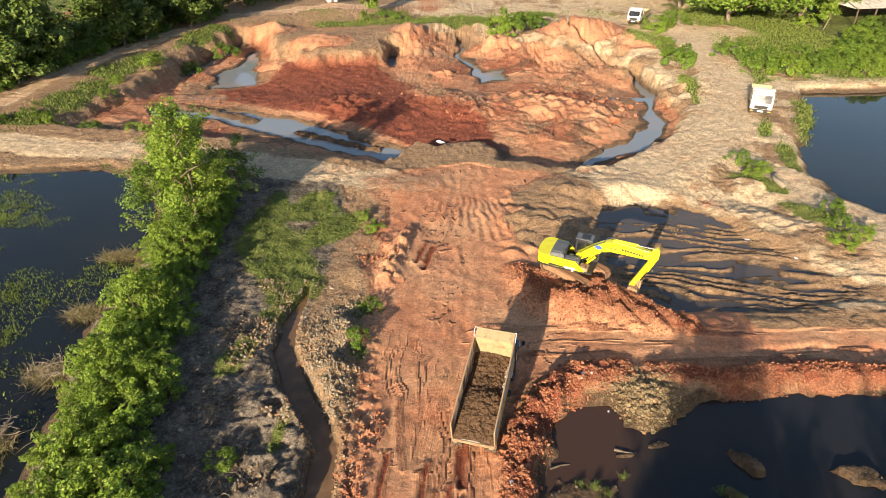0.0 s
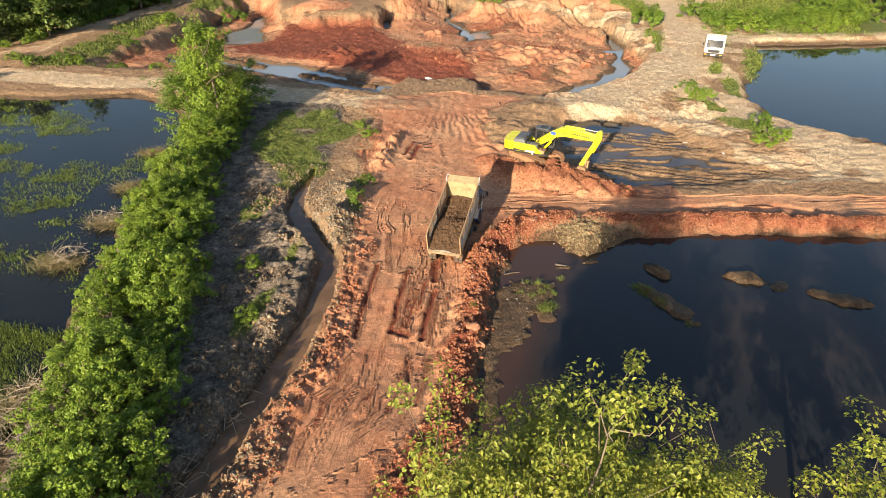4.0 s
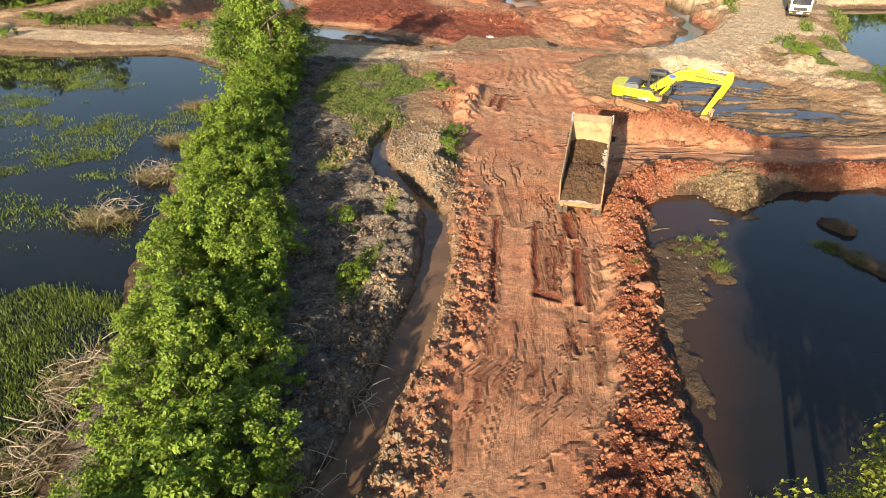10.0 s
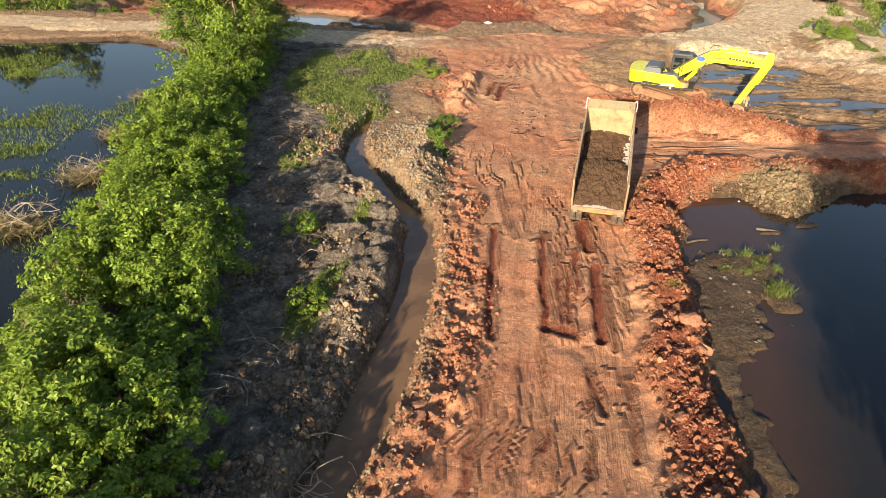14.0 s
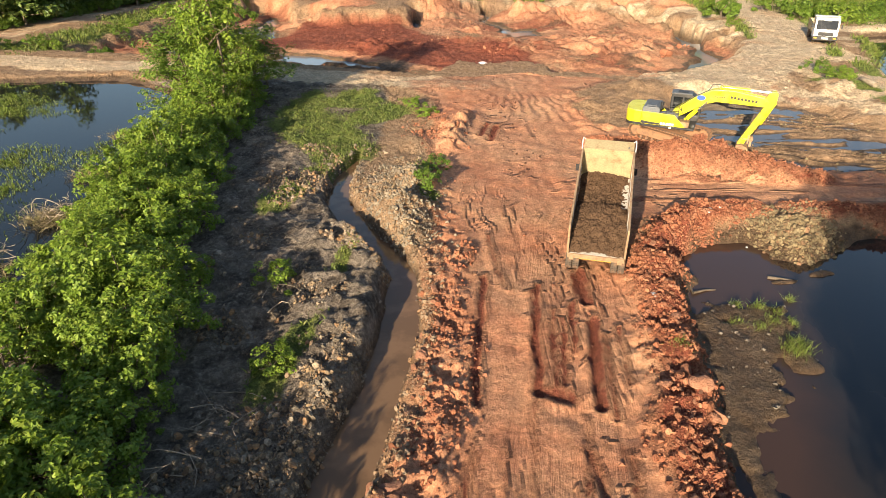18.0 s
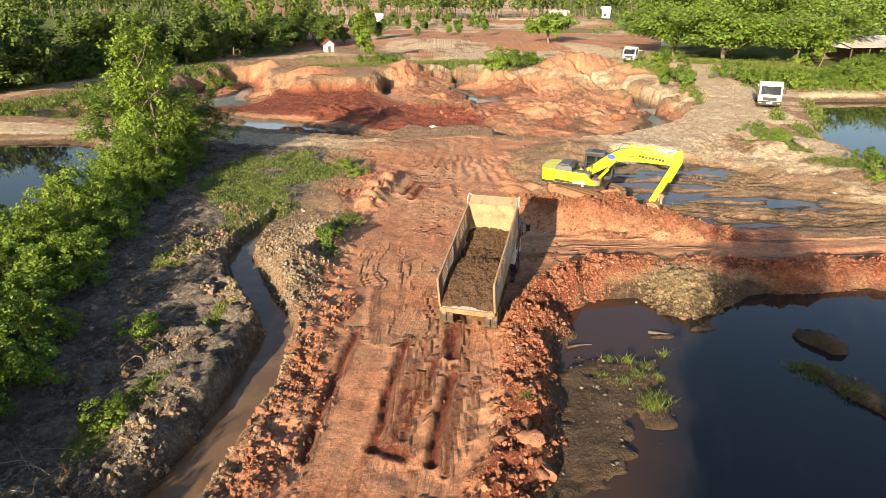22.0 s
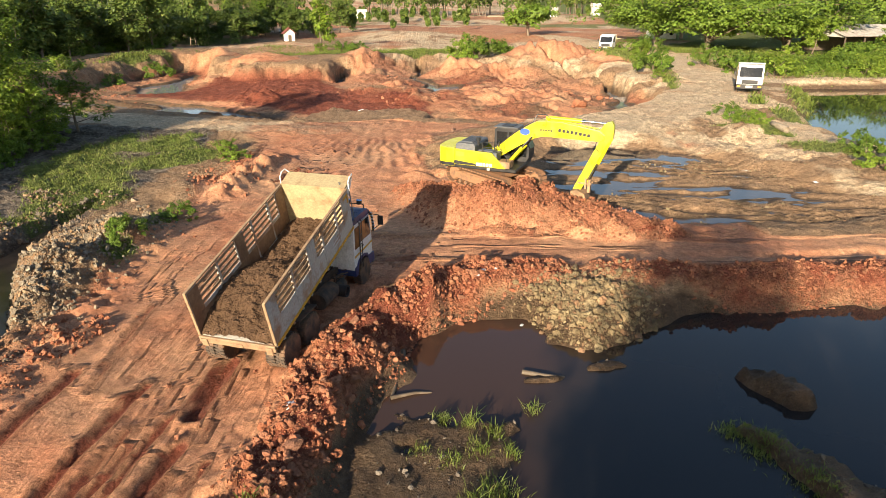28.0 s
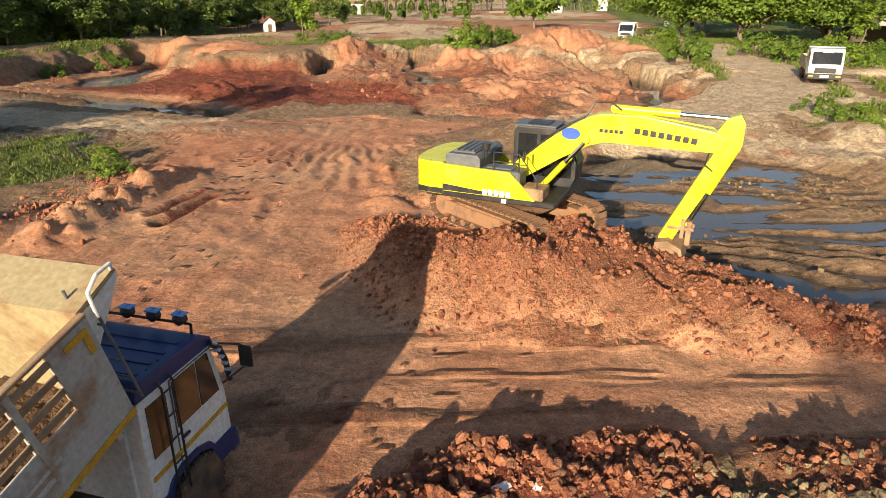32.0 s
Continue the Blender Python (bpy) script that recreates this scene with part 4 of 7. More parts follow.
    loose = maths(nd, lk, "MULTIPLY", loose, ramp(nd, lk, ka[1], 0.3, 0.9, 1.0, 0.35))
    # grain of the soil; colour also darkens the bump's hollows as shade between crumbs
    g = maths(nd, lk, "MULTIPLY", ramp(nd, lk, n_grit, 0.32, 0.68, 0.58, 1.34), ramp(nd, lk, n_fine, 0.32, 0.68, 0.66, 1.32))
    g = maths(nd, lk, "MULTIPLY", g, ramp(nd, lk, n_crag, 0.36, 0.64, 0.8, 1.24))
    mul = nd.new("ShaderNodeVectorMath")
    mul.operation = "SCALE"
    lk.new(c, mul.inputs[0])
    lk.new(g, mul.inputs["Scale"])
    lk.new(mul.outputs[0], bs.inputs["Base Color"])
    lk.new(ramp(nd, lk, kb[1], 0.5, 1.0, 0.95, 0.58), bs.inputs["Roughness"])
    bs.inputs["Specular IOR Level"].default_value = 0.25
    h = maths(nd, lk, "ADD", maths(nd, lk, "MULTIPLY", n_fine, 0.8), maths(nd, lk, "MULTIPLY", n_grit, 0.10))
    lay = maths(nd, lk, "MULTIPLY", h, ramp(nd, lk, n_mid, 0.35, 0.6, 0.4, 1.0))
    packed = maths(nd, lk, "MULTIPLY", ka[0], maths(nd, lk, "SUBTRACT", 1.0, kb[0]))
    lay = maths(nd, lk, "MULTIPLY", lay, ramp(nd, lk, packed, 0.6, 1.0, 1.0, 0.28))
    lay = maths(nd, lk, "SUBTRACT", lay, maths(nd, lk, "MULTIPLY", maths(nd, lk, "MULTIPLY", n_line, kb[3]), 0.35))
    lay = maths(nd, lk, "ADD", lay, maths(nd, lk, "MULTIPLY", maths(nd, lk, "MULTIPLY", n_crag, 1.25), loose))
    bumped(nd, lk, bs, lay, 1.0, 0.34)
    return m


ground = part("ground", ground_sheet(), ground_material())
tagged(ground, "red laterite earth, grey clay and sand of a worked excavation site", "ground", kind="structure")


def water(name, poly, level, material, label):
    me = bpy.data.meshes.new(name)
    me.from_pydata([(px, py, level) for px, py in poly], [], [list(range(len(poly)))])
    return tagged(part(name, me, material), label, "water", kind="structure")


def rim(poly, by):
    cx, cy = sum(p[0] for p in poly) / len(poly), sum(p[1] for p in poly) / len(poly)
    return [(px + by * (px - cx) / math.hypot(px - cx, py - cy), py + by * (py - cy) / math.hypot(px - cx, py - cy)) for px, py in poly]


def ribbon(line, widths, by):
    left, right = [], []
    for i, (px, py) in enumerate(line):
        ax, ay = line[max(i - 1, 0)]
        bx, by2 = line[min(i + 1, len(line) - 1)]
        ln = math.hypot(bx - ax, by2 - ay)
        nx, ny = -(by2 - ay) / ln, (bx - ax) / ln
        w = widths[i][0] + by
        left.append((px + nx * w, py + ny * w)), right.append((px - nx * w, py - ny * w))
    return left + right[::-1]


water("pond_water", [(1, -14), (75, -14), (75, 31), (4.5, 31), (3.4, 20)], POND_Z, M_POND, "dark still pond water with a brown silty margin")
water("lagoon_water", [(-95, -25), (-17.5, -25), (-17.5, 6), (-20, 30), (-22, 50), (-27, 60), (-33, 65.5), (-95, 65.5)], LAGOON_Z, M_LAGOON, "dark marsh water with reeds growing out of it")
water("creek_water", ribbon(CREEK, CREEK_W, 0.9), CREEK_Z, M_CREEK, "narrow muddy brown creek between clay banks")
water("flat_water", FLAT, FLAT_Z, M_MUDWATER, "shallow puddles between ridges of wet mud")
water("fish_pond_water", rim(FISH, 2.0), FISH_Z, M_LAGOON, "dark blue pond beside a sandy track")
water("pit_water", [(-47, 74), (-8, 63.5), (8, 61.5), (20, 62), (33, 76), (34.5, 92), (-47, 92)], PIT_Z, M_PIT, "pale blue-grey water in drainage channels")
water("pool_water", [(-47, 92.6), (34.5, 92.6), (34, 118), (28, 137), (-47, 137)], PIT_Z - 1.05, M_PIT, "still pale blue pools between spoil heaps in the pit")

# ---- plants ----
def leaf_mesh(name, at, up, size, rng, long=1.7):
    """Kite-shaped leaves at the points, facing roughly along up."""
    n = len(at)
    nrm = up + rng.normal(0, 0.55, (n, 3))
    nrm /= np.linalg.norm(nrm, axis=1)[:, None] + 1e-9
    t = np.cross(nrm, rng.normal(0, 1, (n, 3)))
    t /= np.linalg.norm(t, axis=1)[:, None] + 1e-9
    b = np.cross(nrm, t)
    s = (size * rng.uniform(0.7, 1.35, n))[:, None]
    v = np.stack([at - t * s * long * 0.5, at + b * s * 0.5 + nrm * s * 0.12, at + t * s * long * 0.5, at - b * s * 0.5 + nrm * s * 0.12], 1).reshape(-1, 3)
    return np_mesh(name, v, np.arange(4 * n).reshape(n, 4))


def clump_points(centres, radii, per, rng, out_from):
    """Points in clumps round the centres; up-and-outward directions for them."""
    n = len(centres)
    p = rng.normal(0, 1, (n, per, 3))
    p /= np.linalg.norm(p, axis=2)[:, :, None] + 1e-9
    p *= (rng.uniform(0.25, 1.0, (n, per, 1)) ** 0.5) * np.asarray(radii)[:, None, None]
    p[:, :, 2] *= 0.75
    at = (centres[:, None, :] + p).reshape(-1, 3)
    up = at - out_from
    up /= np.linalg.norm(up, axis=1)[:, None] + 1e-9
    up = up * 0.6 + p.reshape(-1, 3) / (np.repeat(radii, per)[:, None]) * 0.6 + np.array([0, 0, 0.55])
    return at, up


def limbs(paths):
    """Tapered limbs: (points, radius at the foot, radius at the tip) each, as one mesh."""
    vs, fs, n = [], [], 5
    for pts, r0, r1 in paths:
        pts = np.asarray(pts, dtype=float)
        base = sum(len(v) for v in vs)
        m = len(pts)
        for i, p in enumerate(pts):
            d = pts[min(i + 1, m - 1)] - pts[max(i - 1, 0)]
            d = d / (np.linalg.norm(d) + 1e-9)
            a = np.cross(d, (0.31, 0.87, 0.38))
            a /= np.linalg.norm(a) + 1e-9
            b = np.cross(d, a)
            r = r0 + (r1 - r0) * i / (m - 1)
            ang = np.arange(n) * 2 * np.pi / n
            vs.append(p + r * (np.cos(ang)[:, None] * a + np.sin(ang)[:, None] * b))
        for i in range(m - 1):
            for j in range(n):
                fs.append((base + i * n + j, base + i * n + (j + 1) % n, base + (i + 1) * n + (j + 1) % n, base + (i + 1) * n + j))
    return np_mesh("limbs", np.concatenate(vs), np.array(fs), smooth=True)


def bend(a, b, rng, sag=0.12, k=5):
    a, b = np.asarray(a, float), np.asarray(b, float)
    t = np.linspace(0, 1, k)[:, None]
    side = rng.normal(0, 1, 3) * np.linalg.norm(b - a) * sag
    return a + (b - a) * t + side * np.sin(np.pi * t)


def shrub(name, seed, radius, height, n_clumps, per, size, leaf, label, category="shrub", group=""):
    """A many-stemmed shrub: thin stems from one root and an uneven dome of leaf clumps."""
    rng = np.random.default_rng(seed)
    root = thing(name, Matrix(), label, category, group)
    ang, e = rng.uniform(0, 2 * np.pi, n_clumps), rng.uniform(0.02, 1.0, n_clumps) ** 0.8
    lobes = 1 + 0.28 * np.sin(ang * 3 + seed) + 0.16 * np.sin(ang * 5 + 2 * seed)
    r = radius * np.sqrt(1 - (1 - e) ** 2) * lobes * rng.uniform(0.75, 1.05, n_clumps)
    z = height * (0.12 + 0.88 * (1 - e ** 2.2)) * rng.uniform(0.72, 1.08, n_clumps)
    z = np.where(rng.uniform(0, 1, n_clumps) < 0.22, z * rng.uniform(0.2, 0.7, n_clumps), z)
    centres = np.column_stack([r * np.cos(ang), r * np.sin(ang), z])
    rad = rng.uniform(0.16, 0.34, n_clumps) * radius / 1.3
    at, up = clump_points(centres, rad, per, rng, np.array([0, 0, height * 0.25]))
    part("foliage", leaf_mesh("foliage", at, up, size, rng), leaf, root)
    paths = [(bend((rng.normal(0, 0.08), rng.normal(0, 0.08), -0.15), c, rng, 0.1), 0.035, 0.008) for c in centres[::max(1, n_clumps // 9)]]
    part("stem", limbs(paths), M_BARK, root)
    return root


def tree(name, seed, height, spread_r, trunk_r, n_limbs, n_twigs, per, size, leaf, label, bole=0.3, flat=0.0, clump=0.55, category="tree", group="", lean=(0, 0)):
    """A tree: tapered trunk, limbs that fork into twigs, and leaf clumps round the twigs' ends."""
    rng = np.random.default_rng(seed)
    root = thing(name, Matrix(), label, category, group)
    top = np.array([lean[0], lean[1], height * (0.8 if flat else 0.94)])
    trunk = bend((0, 0, -0.3), top, rng, 0.04, 7)
    paths, ends = [(trunk, trunk_r, trunk_r * 0.2)], [top]
    for i in range(n_limbs):
        f = bole + (0.93 - bole) * ((i + rng.uniform(0, 0.8)) / n_limbs)
        if flat:
            f = rng.uniform(bole, bole + 0.22)
        foot = trunk[0] + (trunk[-1] - trunk[0]) * f
        a = i * 2.4 + rng.uniform(-0.5, 0.5)
        reach = spread_r * rng.uniform(0.5, 1.0) * (1.0 if flat else (1.15 - 0.75 * (f - bole) / (1 - bole)))
        rise = height * (rng.uniform(0.75, 1.0) - f) if flat else height * rng.uniform(0.05, 0.22)
        tip = foot + np.array([reach * math.cos(a), reach * math.sin(a), rise])
        limb = bend(foot, tip, rng, 0.1, 6)
        paths.append((limb, trunk_r * 0.5 * (1.05 - f * 0.6), trunk_r * 0.08))
        for _ in range(n_twigs):
            g = rng.uniform(0.35, 1.0)
            b0 = limb[0] + (limb[-1] - limb[0]) * g
            d = rng.normal(0, 1, 3) * np.array([1, 1, 0.35 if flat else 0.8]) * spread_r * (0.28 if flat else 0.26)
            d[2] = d[2] + (0.02 if flat else 0.06) * height
            paths.append((bend(b0, b0 + d, rng, 0.1, 3), trunk_r * 0.1, trunk_r * 0.03))
            ends.append(b0 + d)
            ends.append(b0 + d * 0.55)
    ends = np.array(ends)
    if flat:
        ends[:, 2] = np.maximum(ends[:, 2], height * 0.36)
    rad = clump * rng.uniform(0.6, 1.3, len(ends))
    at, up = clump_points(ends, rad, per, rng, np.array([lean[0] * 0.5, lean[1] * 0.5, height * 0.4]))
    part("crown", leaf_mesh("crown", at, up, size, rng), leaf, root)
    part("trunk", limbs(paths), M_BARK, root)
    return root


def scatter(masters, spots):
    """Masters stand at the first spots themselves; copies stand at the rest. Spots: x, y, turn, scale, tallness."""
    held = [(o, o.matrix_basis.copy()) for o in masters]
    zs = ground_zs([p[0] for p in spots], [p[1] for p in spots])
    for i, (x, y, turn, s, tl) in enumerate(spots):
        o = masters[i % len(masters)]
        m = Matrix.Translation((x, y, zs[i] - 0.05)) @ Matrix.Rotation(radians(turn), 4, "Z") @ Matrix.Diagonal((s, s, s * tl, 1))
        if i < len(masters):
            held[i] = (o, m)
        else:
            copy_thing(o, m)
    for o, m in held:
        o.matrix_world = m


rnd = random.Random(11)
# the belt of shrubs along the lagoon's bank
BELT = [(-13.6, 0), (-14.6, 5), (-15.9, 12), (-17.0, 18), (-18.0, 24), (-20.0, 30), (-20.8, 36), (-21.0, 42), (-22.0, 50), (-25, 57)]
BELT_W = [2.3, 2.5, 2.6, 2.8, 2.9, 2.2, 1.9, 1.9, 2.4, 2.6]
spots, tries = [], 0
while len(spots) < 135 and tries < 9000:
    tries += 1
    y = rnd.uniform(-8, 58)
    c, w = np.interp(y, [p[1] for p in BELT], [p[0] for p in BELT]), np.interp(y, [p[1] for p in BELT], BELT_W)
    x = c + rnd.uniform(-w, w)
    if math.hypot(x + 17.0, y - 15.8) < 1.5 or (x < -18.4 and 7.5 < y < 12.5) or (y > 24 and rnd.random() < 0.25) or (x > c + 0.25 * w and rnd.random() < 0.45) or math.hypot(x + 15.8, y - 24.6) < 1.8:
        continue
    if all(math.hypot(x - s[0], y - s[1]) > 1.35 for s in spots):
        edge = abs(x - c) / w
        spots.append((x, y, rnd.uniform(0, 360), rnd.uniform(0.85, 1.3) * (1.0 - 0.25 * edge), rnd.uniform(0.8, 1.15)))
LBL = "dense bright green leafy shrub growing on the pond bank"
scatter([shrub("shrub", 100 + i, 1.35 + 0.12 * (i % 3), 2.3 + 0.25 * (i % 4), 64, 52, 0.088, M_LEAF, LBL, group="bank shrubs") for i in range(6)], spots)
# taller trees in the belt
LT = "slender leafy tree with a pale trunk on the pond bank"
scatter([tree("tree", 201, 9.6, 2.9, 0.19, 13, 6, 46, 0.14, M_LEAF, LT, 0.25, clump=0.62, group="bank trees"),
         tree("tree", 202, 7.6, 3.3, 0.17, 12, 6, 44, 0.13, M_LEAF_TREE, LT, 0.2, clump=0.62, group="bank trees"),
         tree("tree", 203, 8.6, 3.0, 0.16, 12, 6, 44, 0.135, M_LEAF_TREE, LT, 0.2, clump=0.6, group="bank trees")],
        [(-21.6, 47.6, 20, 1.0, 1.08), (-24.6, 48.6, 80, 1.0, 0.85), (-22.8, 53.0, 200, 1.05, 1.0), (-19.6, 50.0, 140, 0.75, 0.8), (-20.6, 43.6, 300, 0.72, 0.75), (-20.0, 56.0, 30, 0.75, 0.7), (-26.0, 55.0, 10, 0.8, 0.75)])
# pale-leaved trees on the pond's south shore
# the two tallest (1.45, 1.42) are added to cast shade on the side road
PALE_SPOTS = [(4.3, -0.9, 0, 0.8, 1.2), (7.0, 0.0, 60, 0.85, 0.95), (9.8, -0.8, 220, 0.85, 0.88), (6.8, -3.2, 130, 0.8, 0.85), (1.9, -4.4, 300, 0.8, 1.45), (4.4, -4.8, 40, 0.8, 1.42), (14.6, -3.0, 300, 1.0, 0.9), (19.5, -3.6, 30, 1.0, 0.9)]
LP = "tree with pale yellow-green sunlit leaves on the pond shore"
scatter([tree("pale_tree", 211, 10.4, 3.3, 0.2, 14, 9, 84, 0.085, M_LEAF_YELLOW, LP, 0.3, clump=0.55, group="shore trees"),
         tree("pale_tree", 212, 11.2, 3.6, 0.22, 14, 9, 84, 0.085, M_LEAF_YELLOW, LP, 0.3, clump=0.58, group="shore trees")],
        PALE_SPOTS)
# bushes and small trees round the pit and along the sand roads
LB = "round green roadside bush on sandy ground"
some = [(33.0, 60.4), (31.2, 58.6), (34.6, 48.4), (35.6, 51.2), (33.6, 45.6), (36.0, 47.0), (38.0, 106), (37.5, 101), (38.6, 113), (34.8, 91), (48.5, 98), (50, 103), (52, 96), (55, 100), (47, 105), (58, 98), (61, 101),
        (65, 97), (54, 107), (60, 108), (67, 105), (74, 118), (80, 121), (88, 118), (96, 114), (71, 100), (75, 104), (70, 111), (78, 109), (85, 106), (14, 126), (17, 129), (11, 128), (-16, 137), (-12, 139), (-9, 136), (40, 124), (38.5, 131), (44, 127),
        (-43.4, 74.6), (-37.6, 73.8), (-49.5, 75.6), (-52, 77), (-55, 74.6), (-58, 76), (-60.5, 70), (-62.5, 66), (-57, 68.4), (-6.2, 48.4), (-7.2, 50.2), (-5.2, 36.8), (-5.6, 32.4), (-10.4, 17.0), (-11.6, 22.4),
        (31.6, 62.6), (-46.5, 86), (-47.5, 92), (-46, 100), (-43, 108), (-40, 118)]
for i in range(46):                        # thick along the wood's edge
    by = rnd.uniform(80, 140)
    some.append((float(np.interp(by, [80, 81.5, 94, 106.6, 120, 137, 146], [-60.6, -61, -60.3, -57.5, -53, -47.8, -46]) - abs(rnd.gauss(0, 2.2))), by))
for i in range(52):                        # thick green cover beyond the sandy road
    by = rnd.uniform(96, 132)
    bx = rnd.uniform(52, 50 + 1.5 * (by - 82))
    if by < 108 or bx > 70:
        some.append((bx, by))
scatter([shrub("bush", 120 + i, 1.3, 1.35, 44, 40, 0.095, M_LEAF if i < 2 else M_LEAF_TREE, LB, group="roadside bushes") for i in range(4)],
        [(x, y, rnd.uniform(0, 360), (2.6 if y in (126, 129, 128) else 0.62 if y < 52 and x < 0 else rnd.uniform(1.1, 2.2) if y > 94 else rnd.uniform(0.75, 1.0)), rnd.uniform(0.8, 1.1)) for x, y in some])
# the wood beyond the north-west track
spots = []
tries = 0
while len(spots) < 82 and tries < 9000:
    tries += 1
    y = rnd.uniform(79, 200)
    x = np.interp(y, [79, 81.5, 94, 106.6, 120, 137, 146, 160, 200], [-62, -61.8, -60.6, -57.6, -53.2, -48, -46, -40, -22]) - abs(rnd.gauss(0, 17))
    x = x + 2.5
    if y > 146 and rnd.random() < 0.4:
        continue
    if all(math.hypot(x - s[0], y - s[1]) > 3.3 for s in spots):
        spots.append((x, y, rnd.uniform(0, 360), rnd.uniform(0.6, 1.2), rnd.uniform(0.65, 1.05)))
LW = "dense dark green woodland tree beside a dirt track"
scatter([tree("wood_tree", 221 + i, 8.8, 4.0, 0.2, 9, 4, 40, 0.34, M_LEAF_DARK, LW, 0.12, clump=1.15, group="woodland trees") for i in range(3)], spots)
# large spreading trees by the shed
LR = "large spreading rain tree with an umbrella crown"
scatter([tree("rain_tree", 231 + i, 14.0, 12.5, 0.5, 14, 12, 44, 0.4, M_LEAF_RAIN, LR, 0.2, 1.0, clump=1.9, group="rain trees") for i in range(2)],
        [(57, 132, 0, 1.0, 0.74), (53, 150, 90, 0.95, 0.8), (76, 142, 200, 1.1, 0.74), (66, 172, 40, 1.1, 1.0), (96, 165, 300, 1.1, 0.95), (112, 150, 120, 1.1, 0.95), (124, 172, 10, 1.1, 1.0), (88, 190, 70, 1.1, 1.0)])
scatter([tree("umbrella_tree", 241, 8.5, 8.0, 0.4, 9, 7, 26, 0.5, M_LEAF_RAIN, "lone flat-topped tree in the open field", 0.35, 1.0, clump=1.3)], [(30.5, 186, 0, 1.0, 1.0)])
scatter([tree("field_tree", 242, 8.5, 2.6, 0.16, 10, 4, 22, 0.34, M_LEAF, "slim young green tree in the open field", 0.25, clump=0.85, group="field trees"),
         tree("field_tree", 243, 7.0, 3.0, 0.16, 10, 4, 22, 0.36, M_LEAF_TREE, "slim young green tree in the open field", 0.25, clump=0.95, group="field trees")],
        [(-15.8, 139, 0, 1.0, 1.05), (-41, 190, 0, 1.2, 1.0), (-48, 187, 50, 1.1, 1.1), (-34, 196, 90, 1.0, 0.9), (-55, 182, 120, 1.3, 1.1), (-61, 176, 160, 1.3, 1.1), (83, 121, 60, 0.8, 0.7), (95, 120, 0, 0.9, 0.7), (104, 128, 0, 1.1, 1), (78, 114, 150, 0.7, 0.6), (74, 128, 70, 0.9, 0.8)])


def far_wood():
    """The line of tall thin-stemmed trees along the horizon, and scrub before it."""
    rng = np.random.default_rng(9)
    n = 1300
    x = rng.uniform(-420, 420, n)
    y = 345 + rng.uniform(0, 70, n) + 0.05 * np.abs(x)
    h = rng.uniform(11, 19, n)
    low = rng.uniform(0, 1, n) < 0.46
    h = np.where(low, rng.uniform(3, 6, n), h)
    y = np.where(low, rng.uniform(205, 345, n), y)
    x = np.where(low & (np.abs(x - 45) < 22), x - 90, x)
    z, _ = land(x, y)
    per = 64
    u = rng.normal(0, 1, (n, per, 3))
    u /= np.linalg.norm(u, axis=2)[:, :, None]
    u *= rng.uniform(0.5, 1, (n, per, 1)) ** 0.4
    at = u * np.stack([h * 0.17, h * 0.17, h * 0.34], 1)[:, None, :] + np.stack([x, y, z + h * 0.66], 1)[:, None, :]
    up = u.reshape(-1, 3) + np.array([0, 0, 0.5])
    crowns = leaf_mesh("far_crowns", at.reshape(-1, 3), up, 1.15, rng, 1.3)
    w = part("far_wood", crowns, M_LEAF_DARK)
    tagged(w, "distant belt of tall dark green trees on the horizon", "woodland", kind="stuff")
    paths = [(np.array([[x[i], y[i], z[i] - 0.5], [x[i], y[i], z[i] + h[i] * 0.7]]), 0.24, 0.1) for i in range(n) if not low[i]]
    part("trunks", limbs(paths), M_BARK, w)


far_wood()


def blades(name, x, y, z, h, width, rng, material, label, category, lean=0.35):
    """Grass or reed blades at the points, as one object of stuff."""
    n = len(x)
    a = rng.uniform(0, 2 * np.pi, n)
    d = np.column_stack([np.cos(a), np.sin(a), np.zeros(n)])
    tilt = rng.normal(0, lean, (n, 2))
    foot = np.column_stack([x, y, z - 0.03])
    mid = foot + np.column_stack([tilt[:, 0] * h * 0.35, tilt[:, 1] * h * 0.35, h * 0.6])
    tip = foot + np.column_stack([tilt[:, 0] * h, tilt[:, 1] * h, h])
    w = (width * rng.uniform(0.7, 1.3, n))[:, None]
    v = np.stack([foot, mid + d * w * 0.5, tip, mid - d * w * 0.5], 1).reshape(-1, 3)
    me = np_mesh(name, v, np.arange(4 * n).reshape(n, 4))
    ob = part(name, me, material)
    return tagged(ob, label, category, kind="stuff")


MATS = [(-47, 54, 8, 1.8), (-40, 51, 4.5, 1.3), (-33, 39, 4.6, 2.0), (-39, 41.5, 4.0, 1.4), (-33, 34, 3.4, 1.0), (-38, 31.5, 2.8, 0.8), (-36, 27, 3.0, 1.0), (-29, 30.5, 1.8, 0.9), (-31, 24.5, 3.5, 1.1), (-44, 46, 4, 1.2), (-49, 38, 5, 1.8), (-50, 30, 6, 2.0), (-27, 42, 1.5, 1.2)]


